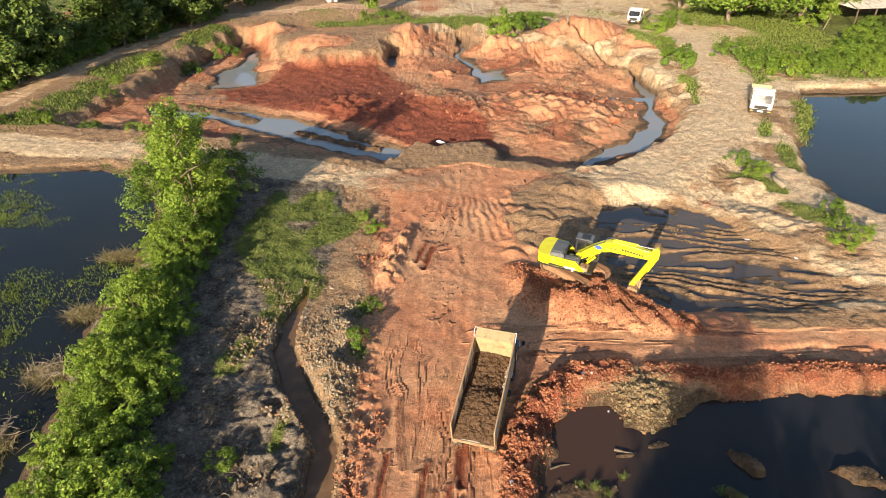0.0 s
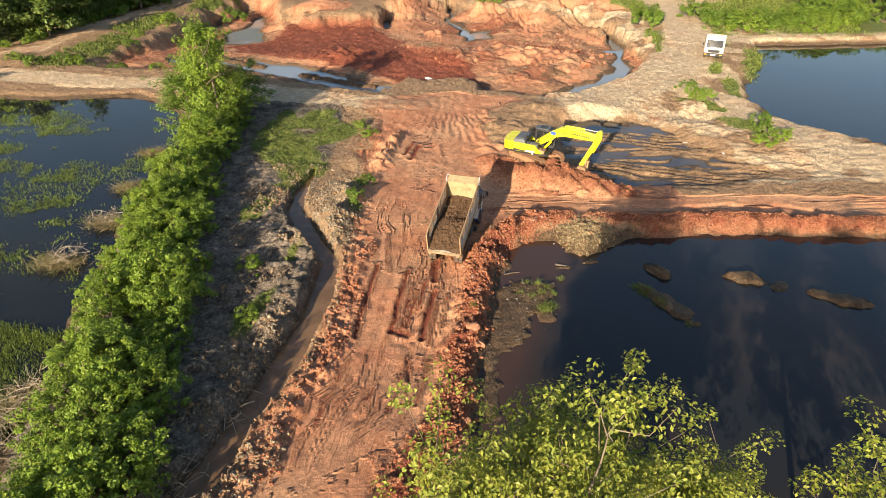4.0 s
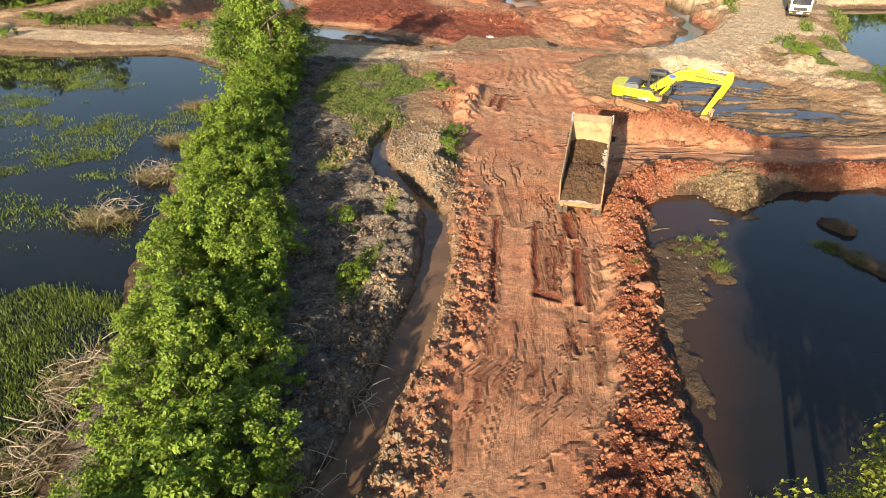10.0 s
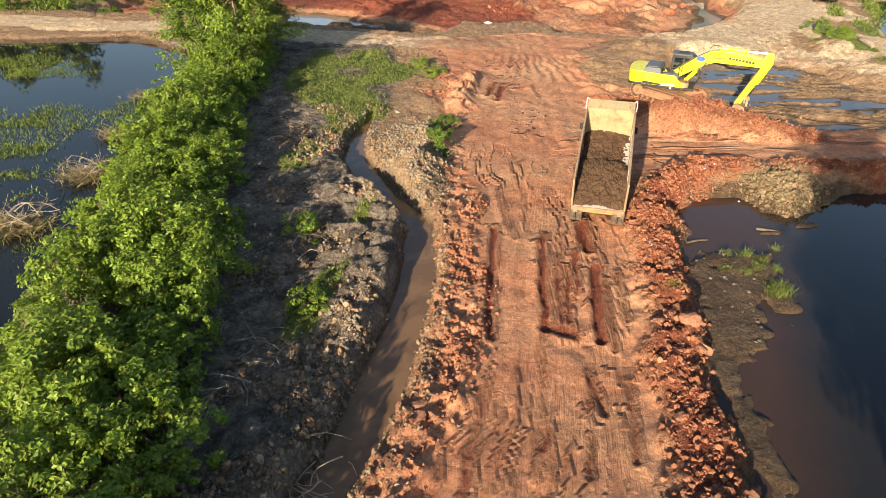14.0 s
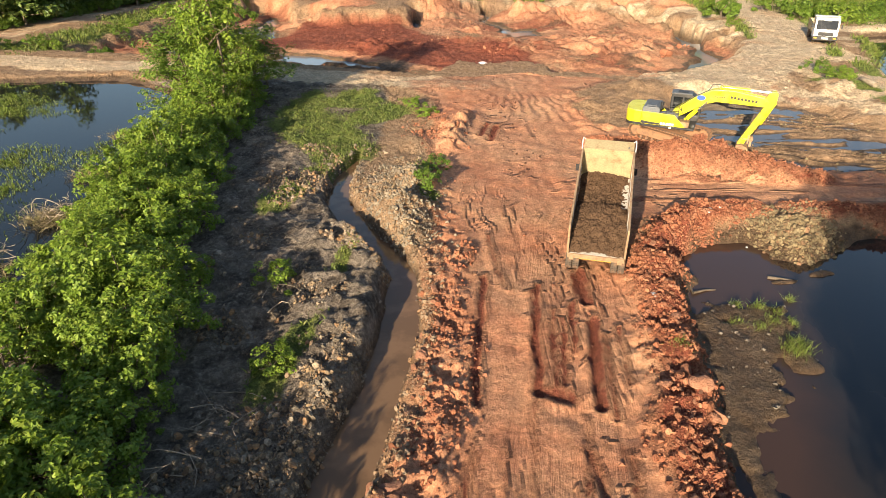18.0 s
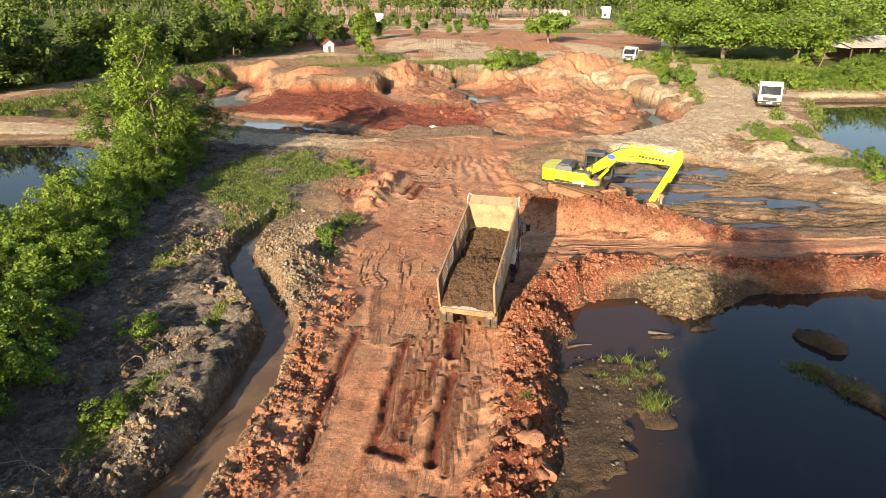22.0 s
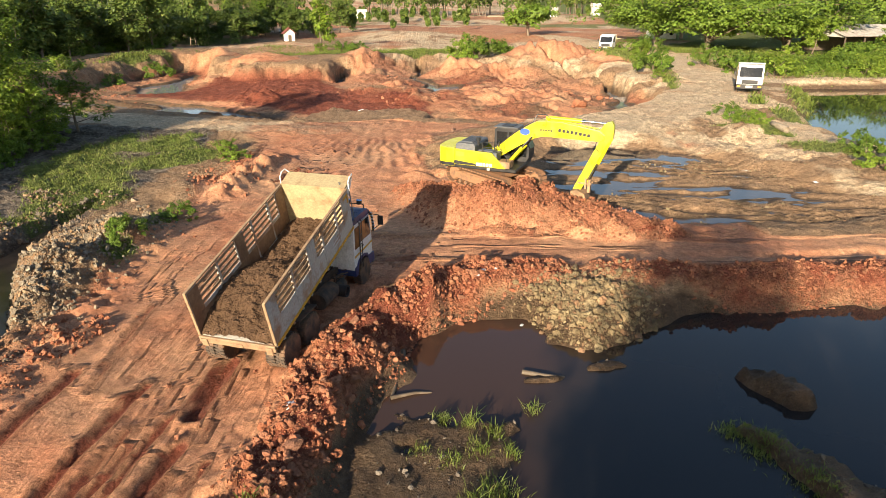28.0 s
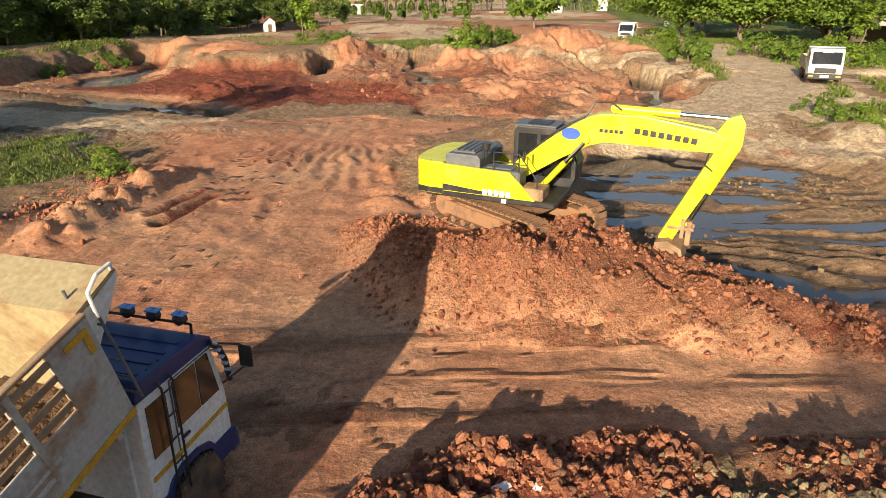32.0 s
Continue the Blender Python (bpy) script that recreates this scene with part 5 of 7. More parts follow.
def marsh():
    rng = np.random.default_rng(5)
    # dense reed bed near the shrubs
    n = 170000
    x, y = rng.uniform(-44, -18.5, n), rng.uniform(-1, 25, n)
    _, k = land(x, y)
    dens = step(0.15, -0.35, (y - 17.0 - 0.1 * (x + 30)) / 4.0 + 0.7 * fbm(x, y, 5, 301, 3)) * (0.35 + 0.65 * step(-0.4, 0.35, fbm(x, y, 1.6, 302, 3)))
    dens = dens * (1 - 0.9 * (np.hypot(x + 20.3, y - 3.2) < 1.6))
    ok = (k["lagoon"] > 0.1) & (rng.uniform(0, 1, n) < dens)
    x, y = x[ok], y[ok]
    blades("reeds", x, y, np.full(len(x), LAGOON_Z), rng.uniform(0.12, 0.36, len(x)), 0.032, rng, M_REED, "dense green reed bed standing in dark marsh water", "reeds")
    # loose mats and tufts further out, in drifts that leave open water between
    n = 260000
    x, y = rng.uniform(-66, -23, n), rng.uniform(17, 62, n)
    _, k = land(x, y)
    drift = fbm(x * 0.55 + 0.25 * y, y, 7.5, 311, 4, 0.6) + 0.16 * np.clip((36 - y) / 14, -1, 1) + 0.1 * np.clip((-38 - x) / 10, -1, 1)
    bare = np.exp(-(((x + 33) / 7) ** 2 + ((y - 56) / 5) ** 2)) + np.exp(-(((x + 27.5) / 2.5) ** 2 + ((y - 45) / 9) ** 2))
    mat = np.zeros_like(x)
    for mx, my, a, b in MATS:
        mat = np.maximum(mat, 1 - step(0.55, 1.15, np.hypot((x - mx) / (1.35 * a), (y - my) / (1.5 * b)) + 0.6 * fbm(x, y, 3.0, 313, 4, 0.6)))
    tuft = step(0.1, 0.5, fbm(x, y, 1.1, 312, 2))
    ok = (k["lagoon"] > 0.2) & (rng.uniform(0, 1, n) < np.maximum(0.85 * mat, step(0.05, 0.5, drift - 0.5 * bare) * (0.08 + 0.5 * tuft)) * (0.3 + 0.7 * tuft))
    x, y = x[ok], y[ok]
    blades("marsh_grass", x, y, np.full(len(x), LAGOON_Z), rng.uniform(0.06, 0.26, len(x)), 0.06, rng, M_REED, "loose green mats of marsh grass afloat on the lagoon", "marsh grass", 0.5)
    # dry straw-coloured reeds by the bank
    xs, ys = [], []
    for mx, my, a, b in ((-25.9, 24.2, 1.3, 0.8), (-25.2, 30.2, 1.1, 0.8), (-20.6, 10.4, 0.9, 1.3), (-20.4, 6.4, 1.1, 0.7), (-25.8, 36.6, 1.2, 0.7), (-26.6, 44.5, 1.4, 0.6)):
        xs.append(mx + rng.normal(0, a * 0.6, 900)), ys.append(my + rng.normal(0, b * 0.6, 900))
    x, y = np.concatenate(xs), np.concatenate(ys)
    blades("dry_reeds", x, y, np.full(len(x), LAGOON_Z), rng.uniform(0.2, 0.6, len(x)), 0.05, rng, M_STRAW, "bent dry straw-coloured reeds at the water's edge", "reeds", 1.3)


marsh()


def grass_fields():
    rng = np.random.default_rng(6)
    n = 150000
    x, y = rng.uniform(-26, 40, n), rng.uniform(8, 66, n)
    z, k = land(x, y)
    ok = rng.uniform(0, 1, n) < k["grass"]
    x, y, z = x[ok], y[ok], z[ok]
    blades("bank_grass", x, y, z, rng.uniform(0.06, 0.28, len(x)), 0.06, rng, M_GRASS, "patchy yellow-green grass on the banks", "grass", 0.6)
    n = 130000
    x, y = rng.uniform(-62, 72, n), rng.uniform(66, 146, n)
    z, k = land(x, y)
    ok = (rng.uniform(0, 1, n) < k["grass"]) & (k["canal"] < 0.3)
    x, y, z = x[ok], y[ok], z[ok]
    blades("verge_grass", x, y, z, rng.uniform(0.2, 0.6, len(x)), 0.16, rng, M_GRASS, "bright green grass along the sandy tracks", "grass", 0.6)
    xs, ys, hs = [], [], []
    for tx, ty, r, m, hh in ((7.2, 21.9, 0.28, 90, 0.5), (7.9, 21.6, 0.3, 90, 0.55), (8.5, 21.2, 0.3, 80, 0.5), (8.9, 20.6, 0.28, 80, 0.45), (9.6, 22.4, 0.25, 60, 0.45), (8.1, 20.6, 0.35, 90, 0.4), (8.0, 18.7, 0.55, 320, 0.5), (8.5, 19.3, 0.5, 200, 0.45),
                             (6.6, 20.7, 0.4, 90, 0.3), (7.4, 20.2, 0.4, 90, 0.35), (15.0, 20.8, 0.7, 420, 0.3), (15.6, 19.6, 0.6, 300, 0.25), (14.6, 21.5, 0.4, 200, 0.3), (3.4, 17.9, 0.4, 110, 0.3), (16.8, 17.4, 0.4, 100, 0.25), (4.2, 4.8, 0.5, 60, 0.4)):
        xs.append(tx + rng.normal(0, r * 0.42, m)), ys.append(ty + rng.normal(0, r * 0.42, m)), hs.append(rng.uniform(0.4, 1.0, m) * hh * 0.75)
    x, y, h = np.concatenate(xs), np.concatenate(ys), np.concatenate(hs)
    z, _ = land(x, y)
    blades("sedge_tufts", x, y, np.maximum(z, POND_Z), h, 0.022, rng, M_GRASS, "fresh green sedge tufts on mud banks in the pond", "sedge", 0.5)


grass_fields()


def brush_pile(seed, x, y, r, n, label):
    """Dry branches fallen across one another at the water's edge."""
    rng = np.random.default_rng(seed)
    paths = []
    for _ in range(n):
        a, l = rng.uniform(0, 2 * np.pi), rng.uniform(0.5, 1.9)
        c = np.array([x + rng.normal(0, r * 0.45), y + rng.normal(0, r * 0.6), rng.uniform(-0.3, 0.55)])
        d = np.array([math.cos(a), math.sin(a), rng.normal(0.15, 0.25)]) * l * 0.5
        paths.append((bend(c - d, c + d, rng, 0.14, 5), rng.uniform(0.012, 0.032), 0.006))
    ob = part("brush_pile", limbs(paths), M_DEADWOOD)
    return tagged(ob, label, "brush pile", "brush piles", kind="stuff")


for i, (x, y, r, n) in enumerate(((-19.9, 10.6, 1.9, 130), (-20.2, 6.6, 1.7, 90), (-25.4, 24.6, 1.2, 40), (-24.8, 30.2, 1.1, 40), (-12.6, 12.0, 1.6, 26), (-9.2, 9.6, 1.0, 24), (-11.6, 15.4, 1.3, 22), (-12.4, 6.4, 1.5, 26), (-11.4, 21.0, 1.2, 18), (-13.0, 27.0, 1.2, 18), (-10.6, 5.6, 1.0, 18), (34.0, 57.4, 1.0, 18))):
    brush_pile(400 + i, x, y, r, n, "tangle of dry bare branches fallen at the water's edge")

# ---- machines ----
M_LIME = worn("lime_paint", (0.67, 0.63, 0.012), (0.55, 0.50, 0.03), 0.35, 0, 2.0, (0.5, 0.8), 0.03, 0.004, 0.5)
M_BLACKP = worn("black_paint", (0.022, 0.022, 0.024), (0.06, 0.05, 0.045), 0.45, 0, 3.0, (0.5, 0.8))
M_GREYP = worn("grey_plastic", (0.10, 0.11, 0.125), (0.16, 0.16, 0.16), 0.5, 0, 3.0)
M_CHROME = worn("ram_chrome", (0.6, 0.6, 0.62), (0.45, 0.45, 0.46), 0.12, 1.0, 5.0)
M_TRACK = worn("muddy_track", (0.30, 0.16, 0.085), (0.10, 0.075, 0.06), 0.9, 0, 2.2, (0.5, 0.72), 0.6, 0.03)
M_MUDSTEEL = worn("muddy_steel", (0.36, 0.22, 0.12), (0.20, 0.13, 0.08), 0.85, 0, 3.0, (0.42, 0.62), 0.5, 0.02)
M_GLASS_DARK = worn("dark_glass", (0.012, 0.014, 0.016), (0.02, 0.02, 0.02), 0.06, 0, 1.0, bump=0.0, spec=0.6)
M_BRONZE = worn("brown_glass", (0.16, 0.07, 0.025), (0.11, 0.05, 0.02), 0.08, 0, 1.0, bump=0.0, spec=0.6)
M_TYRE = worn("dusty_tyre", (0.075, 0.058, 0.045), (0.24, 0.14, 0.085), 0.95, 0, 3.0, (0.42, 0.7), 0.4, 0.01)
M_BEDOUT = worn("bed_outside", (0.43, 0.42, 0.39), (0.32, 0.20, 0.125), 0.6, 0, 1.5, (0.47, 0.64), 0.25, 0.01)
M_BEDIN = worn("bed_inside", (0.43, 0.35, 0.20), (0.28, 0.17, 0.09), 0.55, 0.25, 1.6, (0.50, 0.72), 0.2, 0.01)
M_LINING = worn("bed_lining", (0.20, 0.115, 0.065), (0.30, 0.20, 0.12), 0.75, 0, 1.4, (0.45, 0.68), 0.3, 0.012)
M_FADED = worn("faded_paint", (0.50, 0.49, 0.47), (0.40, 0.36, 0.31), 0.7, 0, 4.0)
M_RIM = worn("bed_rail", (0.33, 0.23, 0.14), (0.24, 0.14, 0.085), 0.6, 0.1, 4.0)
M_WHITE = worn("white_paint", (0.74, 0.74, 0.73), (0.58, 0.55, 0.50), 0.4, 0, 1.5, (0.5, 0.75), 0.03)
M_BLUE = worn("blue_paint", (0.018, 0.035, 0.13), (0.05, 0.055, 0.10), 0.4, 0, 2.0, (0.5, 0.75), 0.05)
M_STRIPE = worn("amber_stripe", (0.62, 0.33, 0.02), (0.45, 0.24, 0.04), 0.5, 0, 5.0)
M_CHASSIS = worn("chassis", (0.045, 0.038, 0.033), (0.16, 0.10, 0.065), 0.85, 0, 3.0, (0.42, 0.7), 0.4, 0.01)
M_LAMP = worn("lamp_lens", (0.55, 0.60, 0.68), (0.40, 0.45, 0.52), 0.1, 0.3, 5.0)
M_BLUELAMP = worn("blue_lamp", (0.10, 0.28, 0.62), (0.20, 0.40, 0.70), 0.2, 0.0, 5.0)
M_RED_P = worn("red_paint", (0.45, 0.05, 0.03), (0.30, 0.06, 0.04), 0.5)
M_LOAD = rocky("spoil", [(0.125, 0.075, 0.046), (0.10, 0.06, 0.036)], 3.0)


def wheel(name, parent, x, y, z, r, w, dish=0.06, side=1):
    """A lorry wheel across x: tyre with lugs, dished rim with nuts."""
    root = new(name)
    root.parent = parent
    root.location = (x, y, z)
    hw = w / 2
    bm = turned([(r * 0.56, -hw * 0.9), (r * 0.80, -hw), (r * 0.94, -hw), (r, -hw * 0.72), (r, hw * 0.72), (r * 0.94, hw), (r * 0.80, hw), (r * 0.56, hw * 0.9)], 28)
    for i in range(28):
        a = 2 * math.pi * i / 28
        m = Matrix.Rotation(a, 4, "X") @ Matrix.Translation((0, 0, r * 0.985))
        for s in (-1, 1):
            box(bm, min(0.03 * s, hw * 0.98 * s), max(0.03 * s, hw * 0.98 * s), -r * 0.055 + s * 0.02, r * 0.055 + s * 0.02, -0.02, 0.025, m)
    part("tyre", bm, M_TYRE, root)
    s = side
    bm = turned([(r * 0.57, s * hw * 0.88), (r * 0.52, s * hw * 0.7), (r * 0.40, s * (hw * 0.7 - dish)), (r * 0.22, s * (hw * 0.7 - dish)), (r * 0.19, s * hw * 0.75), (r * 0.1, s * hw * 0.8)], 20)
    for i in range(8):
        a = 2 * math.pi * i / 8
        rod(bm, (s * (hw * 0.7 - dish), r * 0.31 * math.cos(a), r * 0.31 * math.sin(a)), (s * (hw * 0.7 - dish + 0.04), r * 0.31 * math.cos(a), r * 0.31 * math.sin(a)), 0.022, n=6)
    part("rim", bm, M_MUDSTEEL, root, "dusty steel rim")
    return root


def panel_with_slots(x0, x1, ys, z0, z1, rows, th):
    """A slatted stretch of a tipper's side, from ys[0] to ys[1]: rails with open gaps between."""
    bm = bmesh.new()
    gap = (z1 - z0) / rows
    for i in range(rows):
        a = z0 + gap * (i + 0.48)
        box(bm, x0, x1, ys[0], ys[1], a, a + gap * 0.44, bevel=0.006)
    return bm


def tipper():
    """The ten-wheel tipper lorry, its bed part raised, loaded with brown spoil."""
    root = thing("dump_truck", pose(1.62, 23.45, 0.10, 0, 0, -15.2), "ten-wheel dump truck with raised bed full of brown spoil", "truck")
    # chassis
    chassis = part("chassis", boxes((-0.48, -0.36, 0.2, 7.2, 0.72, 0.95), (0.36, 0.48, 0.2, 7.2, 0.72, 0.95), (-0.36, 0.36, 0.3, 0.42, 0.74, 0.93), (-0.36, 0.36, 2.9, 3.0, 0.74, 0.93),
                                    (-0.36, 0.36, 4.6, 4.7, 0.74, 0.93), (-0.3, 0.3, 5.6, 7.3, 0.45, 0.95), (-1.0, 1.0, 0.64, 0.80, 0.42, 0.58), (-1.0, 1.0, 1.92, 2.08, 0.42, 0.58), (-1.0, 1.0, 6.42, 6.58, 0.42, 0.56), bevel=0.012), M_CHASSIS, root)
    for y in (0.72, 2.0):
        for s in (-1, 1):
            wheel("wheel", root, s * 1.1, y, 0.5, 0.5, 0.27, 0.08, s)
            wheel("inner_wheel", root, s * 0.8, y, 0.5, 0.5, 0.27, 0.03, s)
    for s in (-1, 1):
        wheel("front_wheel", root, s * 1.02, 6.5, 0.5, 0.5, 0.28, 0.03, s)
    for s in (-1, 1):
        part("fuel_tank", turned([(0.02, 3.25), (0.28, 3.25), (0.30, 3.3), (0.30, 4.25), (0.28, 4.3), (0.02, 4.3)], 18, "y"), M_CHASSIS, root).location = (s * 0.82, 0.0, 0.72)
        part("mudguard", prism([(1.3, 0.9), (1.36, 1.06), (2.5, 1.06), (2.6, 0.9), (2.56, 0.9), (2.48, 1.02), (1.4, 1.02), (1.34, 0.9)], s * 0.62 - 0.02 * s, s * 1.16), M_CHASSIS, root)
    part("air_tank", turned([(0.02, 4.45), (0.17, 4.47), (0.17, 5.1), (0.02, 5.12)], 14, "y"), M_CHASSIS, root).location = (0.86, 0, 0.62)
    part("silencer", turned([(0.05, 0.7), (0.21, 0.7), (0.21, 1.25), (0.16, 1.25), (0.15, 1.16), (0.02, 1.16)], 18, "x"), M_BLACKP, root).location = (0.0, 4.62, 0.55)
    bm = bmesh.new()
    rnd_h = random.Random(3)
    for i in range(14):
        a = (0.4 + rnd_h.random() * 0.6, 4.4 + rnd_h.random() * 1.0, 0.75 + rnd_h.random() * 0.3)
        b = (0.4 + rnd_h.random() * 0.6, 4.4 + rnd_h.random() * 1.0, 0.75 + rnd_h.random() * 0.3)
        rod(bm, a, b, 0.018, n=6)
    part("hoses", bm, M_CHASSIS, root, "loose black hoses and pipes")
    part("tipping_ram", turned([(0.11, 0), (0.11, 0.9), (0.08, 0.9), (0.08, 1.5)], 14, "z"), M_CHASSIS, root).location = (0, 4.9, 0.75)
    part("bumper_rear", boxes((-1.05, 1.05, 0.28, 0.38, 0.62, 0.76), bevel=0.015), M_STRIPE, root, "striped rear bumper bar")
    # tipping bed
    tilt = Matrix.Translation((0, 0.6, 1.12)) @ Matrix.Rotation(radians(15.2), 4, "X") @ Matrix.Translation((0, -0.6, 0))
    bed = new("bed")
    bed.parent = root
    bed.matrix_basis = tilt
    L, W, H0, H1 = 5.72, 1.19, 0.72, 1.52
    part("bed_floor", boxes((-W, W, 0.0, L, 0.0, 0.08), (-0.55, -0.4, 0.1, L, -0.16, 0.0), (0.4, 0.55, 0.1, L, -0.16, 0.0),
                            *[(-W, W, 0.4 + 0.62 * i, 0.48 + 0.62 * i, -0.1, 0.0) for i in range(9)], bevel=0.008), M_BEDOUT, bed)
    solid = [(0.0, 0.52), (2.52, 3.02), (L - 0.58, L)]
    laced = [(0.52, 1.52), (1.52, 2.52), (3.02, 4.08), (4.08, L - 0.58)]
    for s in (-1, 1):
        xo, xi = s * W, s * (W - 0.045)
        lo, hi = min(xo, xi), max(xo, xi)
        side = part("bed_side", boxes((lo, hi, 0.0, L, 0.08, H0), bevel=0.006), M_BEDOUT, bed, "dented grey bed side stained with red mud")
        lining = boxes((min(xi, xi - s * 0.01), max(xi, xi - s * 0.01), 0.02, L - 0.02, 0.085, H0 - 0.11), bevel=0.0)
        part("bed_lining", lining, M_LINING, side, "rusty brown inner face stained with spoil")
        for y0, y1 in solid:
            part("panel_lining", boxes((min(xi - s * 0.013, xi - s * 0.02), max(xi - s * 0.013, xi - s * 0.02), y0 + 0.02, y1 - 0.02, H0 - 0.09, H1 - 0.02)), M_LINING, side)
        for y0, y1 in solid:
            part("side_panel", boxes((lo - 0.012, hi + 0.012, y0 + 0.004, y1 - 0.004, H0 - 0.1, H1), bevel=0.008), M_BEDOUT, side)
        for y0, y1 in laced:
            part("side_slats", panel_with_slots(lo + 0.006, hi - 0.006, (y0 + 0.002, y1 - 0.002), H0 - 0.02, H1 - 0.06, 4, 0.04), M_RIM, side, "rusty slatted side boards")
        for y in (1.52, 3.55, 4.62):
            part("side_post", boxes((lo - 0.02, hi + 0.02, y - 0.035, y + 0.035, 0.1, H1), bevel=0.006), M_BEDOUT, side)
        part("top_rail", boxes((lo - 0.02, hi + 0.02, 0.0, L, H1, H1 + 0.055), bevel=0.012), M_RIM, side)
        part("rub_rail", boxes((s * W - 0.03, s * W + 0.035, 0.05, L, 0.02, 0.10), bevel=0.01), M_STRIPE, side, "amber painted lower rail")
        part("rear_edge", boxes((lo - 0.02, hi + 0.02, -0.035, 0.0, 0.08, H1 + 0.05), bevel=0.008), M_RIM, side)
        part("reflector", boxes((s * (W + 0.022) - 0.006, s * (W + 0.022) + 0.006, L - 0.40, L - 0.08, H1 - 0.16, H1 - 0.08), (s * (W + 0.022) - 0.006, s * (W + 0.022) + 0.006, L - 0.16, L - 0.08, H1 - 0.40, H1 - 0.16)), M_STRIPE, side)
        part("side_writing", boxes((s * (W + 0.004) - 0.004, s * (W + 0.004) + 0.004, 4.0, 4.9, 0.30, 0.36), (s * (W + 0.004) - 0.004, s * (W + 0.004) + 0.004, 4.1, 4.75, 0.44, 0.48)), M_FADED, side, "faded pale painted marks")
    head = part("headboard", prism([(L - 0.05, 0.08), (L, 0.08), (L + 0.0, H1 + 0.02), (L + 0.62, H1 + 0.13), (L + 0.60, H1 + 0.17), (L - 0.05, H1 + 0.07)], -W + 0.05, W - 0.05), M_BEDIN, bed, "bare worn metal headboard, shiny yellowish")
    for s in (-1, 1):
        part("guard_gusset", prism([(L, H1 - 0.5), (L, H1), (L + 0.62, H1 + 0.11), (L + 0.62, H1 + 0.04)], s * (W - 0.08) - 0.02, s * (W - 0.08) + 0.02), M_WHITE, head)
        part("guard_rail", pipe([(s * (W - 0.1), L + 0.6, H1 + 0.12), (s * (W + 0.02), L + 0.52, H1 + 0.3), (s * (W + 0.03), L + 0.3, H1 + 0.32), (s * (W + 0.03), L + 0.12, H1 + 0.22), (s * (W + 0.03), L + 0.1, H1 - 0.1)], 0.022), M_WHITE, head)
    bm = bmesh.new()
    for dx in (0.0, 0.3):
        rod(bm, (W + 0.03 - 0.32 + dx, L + 0.12, H1 + 0.2), (W + 0.03 - 0.32 + dx, L + 0.16, 0.1), 0.018)
    for i in range(6):
        rod(bm, (W - 0.29, L + 0.13, 0.2 + i * 0.27), (W + 0.01, L + 0.13, 0.2 + i * 0.27), 0.014)
    part("ladder", bm, M_GREYP, bed, "thin grey steel ladder")
    part("tail_lip", boxes((-W + 0.02, W - 0.02, -0.10, -0.03, -0.12, 0.10), (-W + 0.1, -W + 0.3, -0.14, -0.1, -0.2, 0.05), (W - 0.3, W - 0.1, -0.14, -0.1, -0.2, 0.05), (-0.2, 0.2, -0.13, -0.1, -0.1, 0.02), bevel=0.012), M_RIM, bed)
    # the load: a rough heap, highest towards the tail
    nx, ny = 44, 104
    gx, gy = np.linspace(-W + 0.05, W - 0.05, nx), np.linspace(-0.05, L - 0.06, ny)
    X, Y = np.meshgrid(gx, gy)
    hz = np.interp(Y, [-0.05, 0.3, 1.2, 2.2, 2.7, 3.3, 4.4, L], [0.06, 0.22, 0.46, 0.6, 0.5, 0.16, 0.12, 0.2]) + 0.06 * np.cos(X * 1.4) + 0.09 * fbm(X, Y, 0.7, 501, 4) + 0.13 * clods(X, Y, 0.24, 502) + 0.08 * clods(X, Y, 0.11, 503)
    hz = hz - 0.16 * np.abs(X) * step(1.0, 2.5, Y)
    idx = np.arange(nx * ny).reshape(ny, nx)
    me = np_mesh("load", np.column_stack([X.ravel(), Y.ravel(), hz.ravel()]), np.column_stack([idx[:-1, :-1].ravel(), idx[:-1, 1:].ravel(), idx[1:, 1:].ravel(), idx[1:, :-1].ravel()]))
    load = part("spoil_load", me, M_LOAD)
    load.matrix_world = root.matrix_world @ tilt
    tagged(load, "heap of crumbly dark brown spoil lying in a truck bed", "soil")
    # cab
    cab = new("cab")
    cab.parent = root
    cab.location = (0, 5.62, 0.0)
    side_prof = [(0.0, 0.85), (0.0, 2.56), (0.12, 2.68), (1.30, 2.68), (1.46, 2.56), (1.68, 1.62), (1.72, 0.85), (1.25, 0.85), (1.15, 1.05), (0.9, 1.13), (0.55, 1.13), (0.3, 1.05), (0.2, 0.85)]
    part("cab_body", prism(side_prof, -1.12, 1.12, "x", 0.025), M_WHITE, cab, "white painted cab")
    part("cab_roof", prism([(-0.03, 2.50), (-0.03, 2.64), (0.10, 2.75), (1.30, 2.75), (1.50, 2.62), (1.54, 2.50)], -1.145, 1.145, "x", 0.03), M_BLUE, cab, "dark blue ribbed cab roof")
    part("roof_ribs", boxes(*[(-1.0, 1.0, 0.2 + 0.26 * i, 0.26 + 0.26 * i, 2.745, 2.765) for i in range(4)], bevel=0.006), M_BLUE, cab)
    part("fender", prism([(0.02, 0.62), (0.02, 0.95), (0.22, 0.95), (0.34, 1.1), (0.55, 1.19), (0.9, 1.19), (1.16, 1.1), (1.28, 0.95), (1.76, 0.95), (1.78, 0.6), (1.30, 0.6), (1.16, 0.98), (0.92, 1.09), (0.55, 1.09), (0.34, 0.98), (0.20, 0.62)], -1.16, 1.16, "x", 0.012), M_BLUE, cab, "dark blue wheel arch and step")
